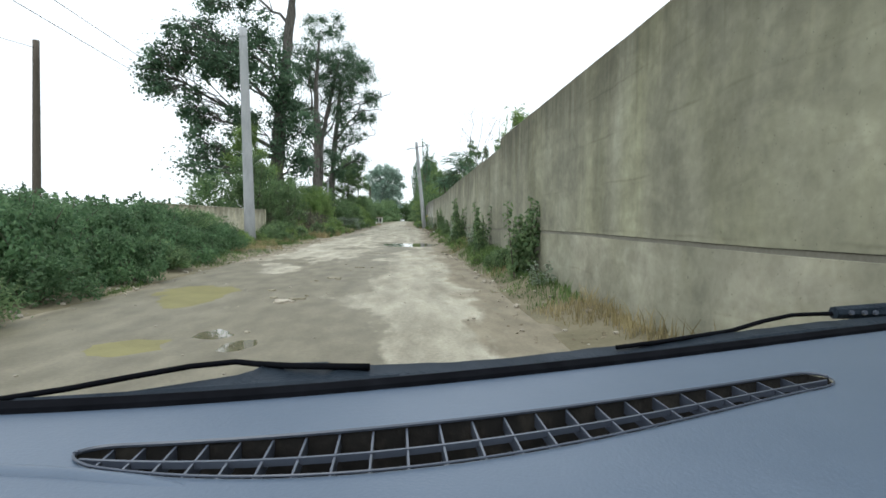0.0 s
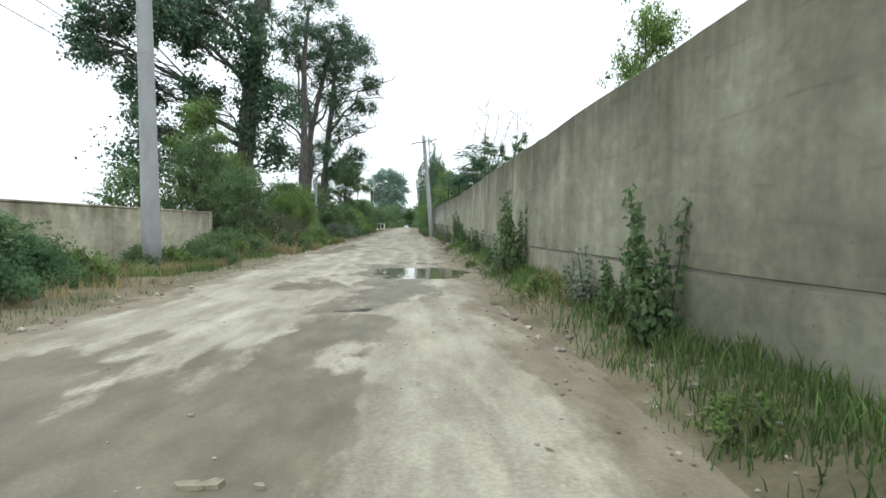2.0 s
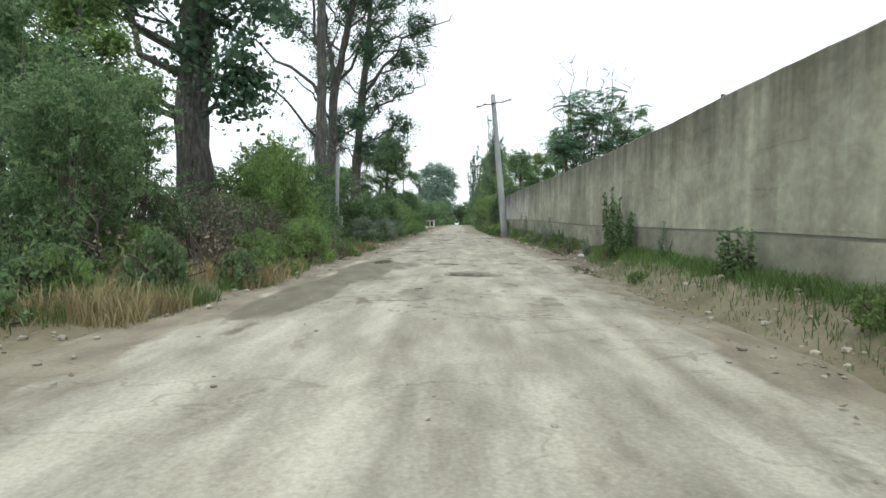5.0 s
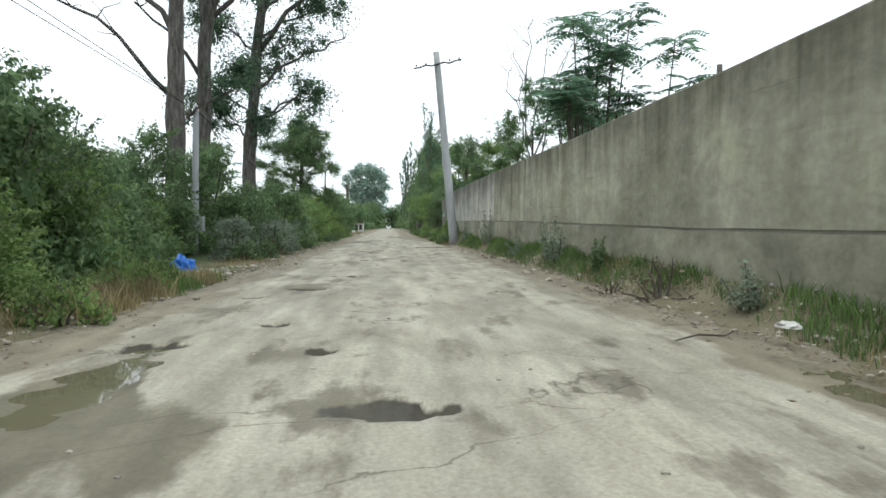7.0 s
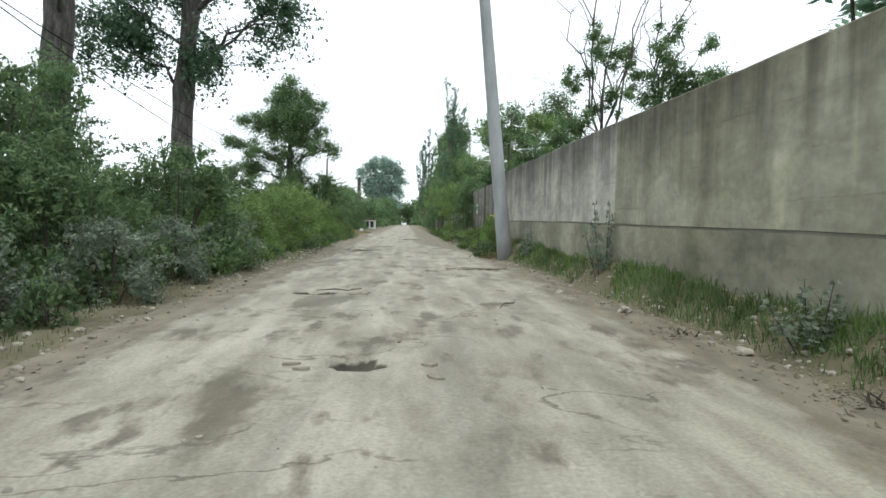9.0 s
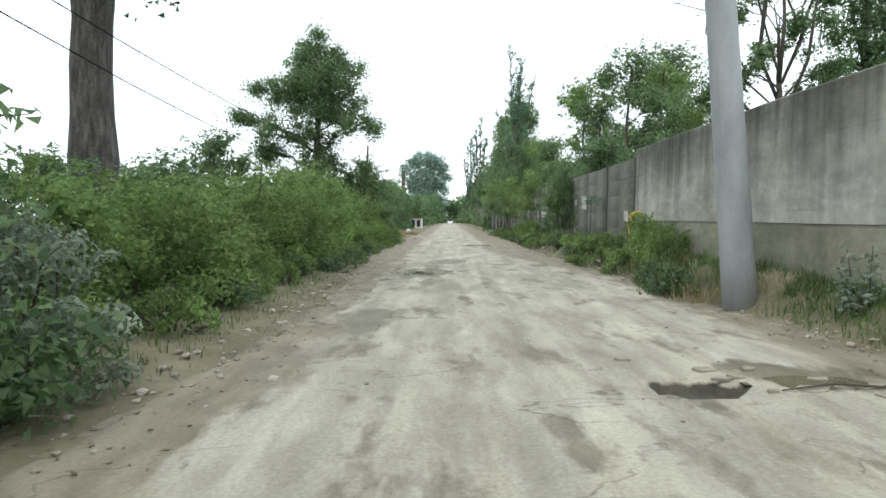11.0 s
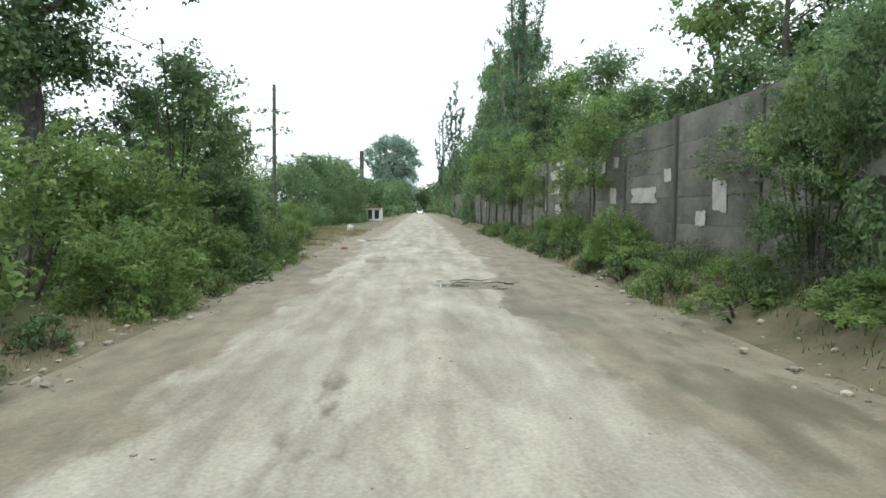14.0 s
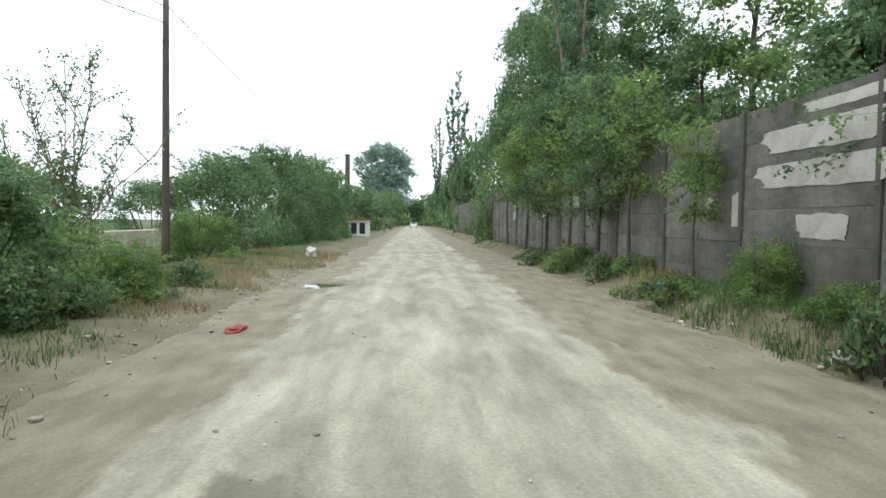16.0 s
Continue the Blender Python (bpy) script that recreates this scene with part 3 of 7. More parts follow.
WET = [(-2.7, 15.5, 1.0, 4.5, 1.3), (-2.5, 9.5, 1.0, 5.0, 1.2), (0.4, 16.5, 1.4, 3.2, 1.0), (-0.6, 10.5, 1.6, 4.2, 0.9), (-1.8, 19.0, 1.2, 2.2, 0.8), (0.9, 31.5, 2.2, 3.4, 0.9), (0.5, 24.0, 0.9, 3.0, 0.7), (-0.8, 27.0, 1.0, 1.8, 0.8),
       (-2.55, 43.0, 0.62, 4.4, 1.9), (-2.3, 48.0, 0.75, 4.2, 2.0), (-1.5, 49.6, 0.8, 1.3, 1.1), (-0.8, 51.5, 1.1, 1.2, 0.6), (3.6, 48.6, 0.7, 4.0, 0.9), (-1.6, 58.0, 0.9, 3.0, 0.5), (-1.2, 71.0, 0.9, 3.2, 0.7), (0.6, 76.5, 1.9, 1.6, 0.7), (2.4, 78.0, 1.1, 0.9, 0.9),
       (-2.0, 89.5, 1.6, 2.8, 1.0), (-1.0, 93.5, 1.6, 1.8, 0.9), (1.4, 92.0, 1.3, 1.5, 0.9), (2.2, 99, 1.0, 4.5, 0.8), (-1.8, 98.6, 0.8, 1.5, 0.7), (0.6, 86.5, 1.0, 3.2, 0.6), (1.9, 96, 1.1, 5, 0.5), (-1.6, 95.5, 1.0, 2.2, 0.5), (1.2, 103.5, 0.9, 3.4, 0.9), (0.3, 106.0, 0.9, 0.8, 1.1), (-2.3, 111.5, 0.6, 1.2, 0.5), (-3.6, 123, 0.8, 2.0, 0.7), (1.7, 36.0, 1.3, 1.2, 0.6), (-2.4, 60.5, 0.8, 1.4, 0.7), (-0.6, 43.5, 0.6, 0.6, 0.6), (0.0, 61.5, 0.5, 1.6, 0.4), (-0.2, 8.0, 1.9, 3.8, 1.5), (-0.5, 13.5, 1.8, 4.0, 1.4), (-1.6, 9.0, 1.4, 4.5, 1.2), (0.1, 17.5, 1.5, 3.0, 1.3), (1.2, 26.5, 1.3, 3.0, 0.9), (0.6, 21.5, 1.1, 2.4, 0.8), (-1.9, 13.0, 1.0, 4.0, 0.8), (0.45, 47.0, 0.9, 1.0, 1.3), (-0.3, 50.0, 0.7, 0.4, 1.0), (-1.3, 65.0, 0.7, 1.6, 0.8), (0.8, 68.5, 0.6, 1.0, 0.6), (-2.4, 81, 0.8, 2.0, 0.7)]


def blobs(x, y, rows):
    return max((s * max(0.0, 1 - ((x - a) / p) ** 2 - ((y - b) / q) ** 2) for a, b, p, q, s in rows if abs(y - b) < q), default=0.0)


def verge_z(x, y):
    """The ground beside the road: low on the left, banked up to the wall on the right."""
    if x > 0:
        far = min(1, max(0, (x - road_right(y) + 0.1) / 0.9))
        bank = float(np.interp(y, (5, 10, 18, 45, 60, 76, 90, 102, 125), (0.14, 0.17, 0.38, 0.46, 0.57, 0.68, 0.72, 0.5, 0.36)))
        return bank * far * far * (3 - 2 * far) + 0.05 * n2(x, y, 0.8)
    far = min(1, max(0, (road_left(y) - x) / 2.5))
    dip = max(0.45 * max(0, 1 - abs(y - 33) / 9), 0.44 * max(0, 1 - abs(y - 64) / 11))
    return (0.22 - dip) * far + 0.07 * n2(x, y, 0.6) * min(1, far * 3) + 0.03 * n2(x, y, 2.5)


def grid(xs, ys, zf):
    verts = [(x, y, zf(x, y)) for y in ys for x in xs]
    nx = len(xs)
    faces = [(j * nx + i, j * nx + i + 1, (j + 1) * nx + i + 1, (j + 1) * nx + i) for j in range(len(ys) - 1) for i in range(nx - 1)]
    return verts, faces


def ground_z(x, y):
    if y < -20 or y > 260 or x < -40 or x > 40:
        return -0.02
    if road_left(y) + 0.25 < x < road_right(y) - 0.25:
        return -0.3
    return verge_z(x, y)


ys_near = list(np.arange(-18, 150, 0.4)) + list(np.arange(150, 262, 2.0))
xs_near = [-40, -30, -22, -17, -14, -12, -10, -9, -8, -7] + list(np.arange(-6.2, -3.0, 0.16)) + [-2, 0, 2] + list(np.arange(2.9, 5.6, 0.16)) + [6, 7, 9, 12, 16, 22, 30, 40]
ground = part("ground", grid([-3000, -900, -300, -90] + xs_near + [90, 300, 900, 3000], [-2000, -400, -100, -40] + ys_near + [300, 420, 700, 1500, 4000], ground_z), M_GROUND, smooth=True)
fm = M_GROUND.node_tree
fat, fmx = fm.nodes.new("ShaderNodeAttribute"), fm.nodes.new("ShaderNodeMixRGB")
fat.attribute_name = "field"
frp = fm.nodes.new("ShaderNodeValToRGB")
fnz = fm.nodes.new("ShaderNodeTexNoise")
fnz.inputs["Scale"].default_value, fnz.inputs["Detail"].default_value = 0.35, 9
frp.color_ramp.elements[0].position, frp.color_ramp.elements[1].position = 0.35, 0.65
frp.color_ramp.elements[0].color, frp.color_ramp.elements[1].color = (0.055, 0.085, 0.03, 1), (0.15, 0.15, 0.07, 1)
fbs = fm.nodes["Principled BSDF"]
fm.links.new(fbs.inputs["Base Color"].links[0].from_socket, fmx.inputs[1])
fm.links.new(fnz.outputs["Fac"], frp.inputs[0])
fm.links.new(frp.outputs[0], fmx.inputs[2])
fm.links.new(fat.outputs["Fac"], fmx.inputs[0])
fm.links.new(fmx.outputs[0], fbs.inputs["Base Color"])
gat = ground.data.attributes.new("field", "FLOAT", "POINT")
gat.data.foreach_set("value", [min(1.0, max(0.0, (abs(v.co.x + 0.4) - 5.2) / 1.5)) for v in ground.data.vertices])
tagged(ground, "brown soil verges and weedy green fields beyond", "ground", kind="structure")


def road_lie(x, y):
    return 0.03 * n2(x, y * 0.35, 0.7, 2) + 0.007 * n2(x, y * 0.6, 2.2, 4) + 0.004 * n2(x, y, 6.0, 1)


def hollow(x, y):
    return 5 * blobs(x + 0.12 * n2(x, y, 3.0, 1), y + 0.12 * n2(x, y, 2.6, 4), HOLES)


def road_z(x, y):
    e = min(x - road_left(y), road_right(y) - x)
    z = road_lie(x, y)
    if y < 140:
        for a, b, p, q, d in PUDDLES:
            if abs(y - b) < 2.2 * q:
                u = (x - a) / p + 0.55 * n2(x, y, 1.1 / p, a) + 0.25 * n2(x, y, 3.5 / p, b)
                v = (y - b) / q + 0.5 * n2(y, x, 1.1 / p, b) + 0.2 * n2(y, x, 3.5 / p, a)
                z -= 1.1 * d * max(0.0, 1 - (u * u + v * v) / 1.7)
        z -= 0.12 * min(1.0, hollow(x, y))
    return z + (-0.22 * min(1, -e / 0.35) if e < 0 else 0.0)


xs_road = list(np.arange(-5.6, 5.21, 0.115))
ys_road = list(np.arange(-10, 40, 0.22)) + list(np.arange(40, 74, 0.1)) + list(np.arange(74, 126, 0.14)) + list(np.arange(126, 136, 0.25)) + list(np.arange(136, 420, 2.5))
road_vf = grid(xs_road, ys_road, road_z)
road = part("road", road_vf, M_ROAD, smooth=True)
tagged(road, "rutted unpaved road of pale dust with muddy wet patches", "road", kind="structure")
dirt, wet, crack, hole_shade = [], [], [], []
for x, y, z in road_vf[0]:
    late = min(1, max(0, (y - 88) / 10))
    lo, hi = -2.9 - 0.15 * late, 2.7 - 1.5 * late - 0.45 * late * max(0, 1 - abs(y - 103) / 5) + 0.45 * min(1, max(0, (y - 42) / 10)) * (1 - late)
    e = min(x - lo, hi - x)
    dirt.append(min(1, max(0, 0.5 - e * 0.9)))
    crack.append(0.5 * min(1, max(0, (y - 34) / 8)) * min(1, max(0, (96 - y) / 6)) + 0.12)
    h = hollow(x, y)
    # Painted shade: full from the rim inwards, weaker at a deep hole's middle.
    hole_shade.append(1.4 * min(1, h * 3) * min(1, max(0, (6.2 - h) / 2)))
    wet.append(blobs(x, y, WET) * 0.75 + (0.18 if y < 30 else 0.04))
for key, values in (("dirt", dirt), ("wet", wet), ("crack", crack), ("hole_shade", hole_shade)):
    at = road.data.attributes.new(key, "FLOAT", "POINT")
    at.data.foreach_set("value", values)


def puddle(x, y, rx, ry, depth, mat):
    """A level sheet of water in its hollow: the road's own relief draws the shore."""
    n = 48
    rim = [(1.5 * rx * math.cos(2 * math.pi * k / n), 1.5 * ry * math.sin(2 * math.pi * k / n), 0) for k in range(n)]
    low = [(px * 0.96, py * 0.96, -0.03) for px, py, _ in rim]
    ob = part("puddle", (rim + low, [tuple(range(n)), tuple(range(2 * n - 1, n - 1, -1))] + [(k, n + k, n + (k + 1) % n, (k + 1) % n) for k in range(n)]), mat)
    around = [road_lie(x + 1.05 * rx * math.cos(w), y + 1.05 * ry * math.sin(w)) for w in np.linspace(0, 6.28, 24)]
    ob.matrix_basis = pose(x, y, min(road_lie(x, y) - 0.42 * depth, sorted(around)[6] - 0.016))
    return tagged(ob, "shallow yellowish puddle in the rutted road" if mat == M_ALGAE else "shallow puddle of muddy water lying in the rutted road", "puddle", "puddles in the road", kind="structure")


for x, y, rx, ry, depth in PUDDLES:
    puddle(x, y, rx, ry, depth, M_ALGAE if x < -0.8 and y < 12 else M_WATER)

# ---------------------------------------------------------------- the long concrete wall
def wall_top(y):
    if y < 17.7:
        return 3.45 + 0.009 * (y + 4)
    return float(np.interp(y, (17.7, 26, 35, 58, 68, 75, 87), (3.36, 3.38, 3.49, 3.57, 3.71, 3.81, 3.91))) + 0.03 * n2(0, y, 0.3, 9)


def wall_strip(y0, y1, z0, z1, front, thick, step=0.5):
    """A run of wall between two heights (numbers or functions of y), its face 'front' proud of the wall line."""
    ys = list(np.arange(y0, y1, step)) + [y1]
    verts, faces = [], []
    for y in ys:
        a, b = (z0(y) if callable(z0) else z0), (z1(y) if callable(z1) else z1)
        x = wall_x(y) - front
        b2 = b + 0.012 * n2(1, y, 2.2, 3)
        verts += [(x, y, a), (x, y, b2 - 0.03), (x + 0.03, y, b2), (x + thick - 0.03, y, b2), (x + thick, y, b2 - 0.03), (x + thick, y, a)]
    for k in range(len(ys) - 1):
        for s in range(6):
            s2 = (s + 1) % 6
            faces.append((k * 6 + s, (k + 1) * 6 + s, (k + 1) * 6 + s2, k * 6 + s2))
    faces += [tuple(range(6)), tuple((len(ys) - 1) * 6 + s for s in range(6))[::-1]]
    return verts, faces


wall = empty("wall_east")
tagged(wall, "long grey poured concrete boundary wall with rain streaks", "wall", kind="structure")
ledge = lambda y: float(np.interp(y, (10, 18, 27, 43, 55, 67, 76, 86), (1.13, 1.06, 0.98, 1.15, 1.21, 1.42, 1.53, 1.6))) + 0.012 * n2(2, y, 0.7, 6)
cuts = [-14.0, 17.7, 36.2, 54.6, 72.9, 90.85]
for a, b in zip(cuts[:-1], cuts[1:]):
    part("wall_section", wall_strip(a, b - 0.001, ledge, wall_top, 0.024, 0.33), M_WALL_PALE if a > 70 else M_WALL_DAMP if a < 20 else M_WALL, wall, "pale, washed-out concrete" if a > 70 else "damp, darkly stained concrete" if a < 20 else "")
    part("plinth", wall_strip(a, b - 0.001, -0.4, lambda y: ledge(y) - 0.022, 0.016, 0.31), M_PLINTH, wall, "paler, greenish plinth of the wall")
    part("groove", wall_strip(a, b - 0.001, lambda y: ledge(y) - 0.05, lambda y: ledge(y) + 0.02, 0.012, 0.25), M_GROOVE, wall, "darker horizontal groove")

# ---------------------------------------------------------------- precast panel fence
BAY, FENCE_Y, BAYS = 3.08, 90.95, 30


def fence_x(y):
    return 4.92 - 0.004 * (y - 91)


fence = empty("panel_fence")
tagged(fence, "dark weathered precast concrete panel fence, whitewash flaking off", "fence", kind="structure")
post_me = mesh_data("post", *box(-0.07, 0.06, -0.048, 0.048, -0.3, 3.7, 0.012), M_POST)
panel_me = mesh_data("panel", *box(-0.035, 0.035, -BAY / 2 + 0.045, BAY / 2 - 0.045, 0.0, 0.579, 0.007), M_PANEL)


def flake(w, h, seed):
    """A thin ragged patch of whitewash."""
    n, rim = 44, []
    for k in range(n):
        a = 2 * math.pi * k / n
        c, s = math.cos(a), math.sin(a)
        sq = 1 / max(abs(c), abs(s))
        r = sq * (1 + 0.22 * n2(c * 1.5 + seed, s * 1.5, 1.0, seed) + 0.14 * n2(c * 7 + seed, s * 7, 1.0, seed + 3))
        rim.append((0, w / 2 * r * c, h / 2 * r * s))
    verts = [(-0.003, y, z) for _, y, z in rim] + [(0.003, y, z) for _, y, z in rim]
    return verts, [tuple(range(n)), tuple(range(2 * n - 1, n - 1, -1))] + [(k, n + k, n + (k + 1) % n, (k + 1) % n) for k in range(n)]


for k in range(BAYS):
    y = FENCE_Y + 0.1 + k * BAY
    p = new("post", post_me)
    p.parent = fence
    p.matrix_basis = pose(fence_x(y), y, 0, random.uniform(-0.8, 0.8), random.uniform(-0.8, 0.8), 0)
    for j in range(6):
        q = new("panel", panel_me)
        q.parent = fence
        q.matrix_basis = pose(fence_x(y + BAY / 2) + random.uniform(-0.007, 0.007), y + BAY / 2, 0.16 + j * 0.58, 0, random.uniform(-0.35, 0.35), 0)
for y, z, w, h in [(91.75, 1.75, 0.45, 0.35), (97.7, 2.4, 0.85, 0.6), (99.35, 2.45, 0.45, 0.3), (99.5, 1.0, 0.5, 0.4), (102.0, 2.35, 1.1, 0.45), (101.0, 2.2, 0.5, 0.3), (104.6, 1.9, 0.5, 0.6),
                   (108.2, 1.98, 1.5, 0.36), (106.85, 2.4, 0.35, 0.3), (105.3, 1.45, 0.4, 0.3), (110.2, 2.95, 0.35, 0.3), (111.3, 2.9, 0.3, 0.35), (110.4, 2.0, 0.5, 0.45), (113.2, 2.75, 0.45, 0.3), (113.0, 3.0, 0.25, 0.25),
                   (116.9, 3.0, 2.3, 0.4), (116.9, 2.43, 2.6, 0.4), (116.7, 1.62, 1.0, 0.36), (116.3, 3.42, 1.7, 0.16), (118.9, 1.9, 0.28, 0.6), (119.8, 2.05, 0.26, 0.25),
                   (124.5, 2.9, 0.4, 0.3), (129.0, 2.4, 0.8, 0.4), (134.0, 2.3, 0.6, 0.9), (141.0, 2.2, 0.7, 0.8), (152, 2.2, 0.8, 1.0)]:
    ob = part("whitewash_patch", flake(w, h, y), M_WASH, fence, "flaking white wash")
    ob.matrix_basis = pose(fence_x(y) - 0.052, y, z)

# ---------------------------------------------------------------- old pale wall on the other side
lw = empty("wall_west")
tagged(lw, "low pale rendered garden wall, stained, behind brambles", "wall", kind="structure")
for a, b in ((24.0, 33.2), (33.2, 42.1)):
    part("wall_section", box(-8.62, -8.36, a, b - 0.01, -0.2, 1.82, 0.03), M_RENDER, lw)
part("end_pier", box(-8.68, -8.30, 42.1, 42.5, -0.2, 1.90, 0.03), M_RENDER, lw)
part("coping", box(-8.635, -8.345, 24.0, 42.09, 1.822, 1.89, 0.02), M_RENDER, lw)


# ---------------------------------------------------------------- poles and wires
def pole(name, base, top, r0, r1, mat, label, arm=0.0, arm_drop=0.5, bands=(), arm_turn=0.0):
    ob = empty(name, *base)
    t = Vector(top) - Vector(base)
    part("shaft", tube([t * (k / 10) for k in range(11)], [r0 + (r1 - r0) * k / 10 for k in range(11)], 14), mat, ob, smooth=True)
    for f in bands:
        part("band", tube([t * f, t * (f + 0.006)], [r0 + (r1 - r0) * f + 0.012] * 2, 14), mat, ob)
    if arm:
        c = t * (1 - arm_drop / t.length)
        d = Vector((math.cos(arm_turn), math.sin(arm_turn), 0.0))
        pts = [c + d * arm * s + Vector((0, -r1 - 0.05, 0.30 * s + 0.06 * math.sin(9 * s))) for s in np.linspace(-1, 1, 9)]
        part("cross_arm", tube(pts, [0.05] * 9, 6), M_RUST, ob, "bent rusty cross-arm")
        for s in (-0.9, -0.5, 0.5, 0.9):
            p = c + d * arm * s + Vector((0, -r1 - 0.05, 0.30 * s + 0.05))
            part("insulator", tube([p, p + Vector((0, 0, 0.06)), p + Vector((0, 0, 0.16))], [0.03, 0.05, 0.025], 8), M_RUST, ob)
    return tagged(ob, label, "utility pole", "utility poles")


pole("utility_pole", (-6.55, 32.0, -0.3), (-6.85, 32.0, 11.1), 0.29, 0.20, M_POLE, "pale round concrete utility pole beside the brambles", bands=(0.6, 0.955))
pole("utility_pole", (4.12, 82.45, -0.4), (2.86, 82.45, 12.2), 0.30, 0.195, M_POLE, "leaning concrete utility pole with a bent rusty cross-arm", arm=1.5, arm_drop=0.8)
pole("utility_pole", (-28.1, 49.2, 0.0), (-27.75, 49.2, 15.2), 0.34, 0.24, M_WOOD, "dark wooden utility pole behind the brambles")
pole("utility_pole", (-7.9, 69.9, -0.5), (-7.75, 69.9, 6.0), 0.16, 0.11, M_POLE, "thin grey utility pole among the bushes", arm=0.3, arm_drop=0.25)
pole("utility_pole", (-9.25, 127.6, 0.0), (-9.12, 127.6, 8.7), 0.13, 0.092, M_WOOD, "tall thin dark wooden utility pole", bands=(0.84,))
pole("utility_pole", (24.3, 86.4, 0.0), (24.1, 86.4, 13.2), 0.28, 0.2, M_WOOD, "dark utility pole with a cross-arm beyond the wall", arm=1.6, arm_drop=0.9)
meter = part("meter_box", box(-0.22, 0.22, -0.12, 0.12, -0.3, 0.3, 0.04), M_POLE)
meter.matrix_basis = pose(-7.62, 69.66, 1.25)
tagged(meter, "small grey metal box fixed to the thin pole", "meter box")


def wire(a, b, sag, r=0.012):
    a, b = Vector(a), Vector(b)
    pts = [a.lerp(b, k / 16) - Vector((0, 0, sag * (1 - (k / 8 - 1) ** 2))) for k in range(17)]
    ob = part("wire", tube(pts, [r] * 17, 5), M_RUBBER)
    return tagged(ob, "thin sagging black overhead wire", "wire", "overhead wires")


wire((-27.75, 49.2, 14.6), (-33.0, 20.0, 14.6), 0.5, 0.02)
wire((-9.5, -30.0, 9.8), (-7.95, 69.8, 5.9), 0.2, 0.01)
wire((-9.2, -30.0, 9.0), (-7.65, 69.8, 5.7), 0.6, 0.01)
wire((-7.9, 69.8, 5.9), (-9.12, 127.6, 8.4), 1.65)
wire((-7.6, 69.8, 5.7), (-9.12, 127.6, 7.9), 2.5)
wire((-9.12, 127.6, 8.5), (-10.5, 190.0, 9.0), 0.8)

# ---------------------------------------------------------------- bushes
def leafy(name, clumps, leaves, leaf, mat, seed, inner=600, inner_leaf=0.34, parent=None, narrow=0.55, soft=0.4, core=None):
    """A crown of small leaves over round clumps, with large ones deep inside."""
    rs = np.random.RandomState(seed)
    folded = leaf > 0.2 or leaves < 1000
    if not folded:
        leaves, leaf, inner, inner_leaf = int(leaves * 1.75), leaf * 0.78, int(inner * 2.2), inner_leaf * 0.6
    p, d = cloud_points(rs, clumps, leaves, soft)
    q, e = cloud_points(rs, [(x, y, z, r * 0.62) for x, y, z, r in core or clumps], inner)
    keep = p[:, 2] > 0.02
    q = q[q[:, 2] > 0.15]
    pts = np.concatenate([p[keep], q])
    out = np.concatenate([d[keep], rs.normal(size=q.shape)])
    size = np.concatenate([rs.uniform(0.65, 1.35, keep.sum()) * leaf, rs.uniform(0.7, 1.2, len(q)) * inner_leaf])
    ob = new(name, leaf_mesh(name, pts, size, mat, rs, out, narrow, 0.25, folded))
    if parent:
        ob.parent = parent
    return ob


def dome(rng, radius, height, count, rmin, rmax, lift=0.15):
    """Clumps heaped into a rough dome, with strays that break the outline."""
    rows = []
    for _ in range(count):
        a, h = rng.uniform(0, 2 * math.pi), rng.random()
        r = radius * (1 - h * h) ** 0.5 * rng.uniform(0.45, 1.05)
        s = rng.uniform(rmin, rmax)
        rows.append((r * math.cos(a), r * math.sin(a), max(s * 0.7, lift + h * height - s * 0.6), s))
    for _ in range(count // 3):
        a, h = rng.uniform(0, 2 * math.pi), rng.uniform(0.5, 1.08)
        r = radius * max(0.1, 1 - h * h * 0.8) ** 0.5 * rng.uniform(0.5, 1.15)
        rows.append((r * math.cos(a), r * math.sin(a), h * height, rmin * rng.uniform(0.35, 0.7)))
    for _ in range(count // 4):
        a, s = rng.uniform(0, 2 * math.pi), rmin * rng.uniform(0.7, 1.1)
        rows.append((radius * rng.uniform(0.75, 1.05) * math.cos(a), radius * rng.uniform(0.75, 1.05) * math.sin(a), s * 0.75, s))
    return rows


def shoots(rng, radius, height, count, size):
    """Arching twigs that stand out of a bush: their lines, and small clumps along them."""
    lines, rows = [], []
    for _ in range(count):
        a, h = rng.uniform(0, 2 * math.pi), rng.uniform(0.35, 0.95)
        r = radius * (1 - h * h) ** 0.5 * 0.8
        p = Vector((r * math.cos(a), r * math.sin(a), h * height))
        d = Vector((math.cos(a) * rng.uniform(0.2, 1), math.sin(a) * rng.uniform(0.2, 1), rng.uniform(0.5, 1.4))).normalized()
        ln = size * rng.uniform(0.6, 1.3)
        pts = [p + d * ln * f + Vector((math.cos(a), math.sin(a), -1.1)) * ln * 0.35 * f * f for f in (0, 0.25, 0.5, 0.75, 1)]
        lines.append(tube(pts, [0.008, 0.007, 0.006, 0.005, 0.003], 3))
        for a_, b_ in zip(pts[:-1], pts[1:]):
            for f in (0.3, 0.8):
                q = a_.lerp(b_, f)
                rows.append((q.x, q.y, q.z, size * rng.uniform(0.1, 0.16)))
    return lines, rows


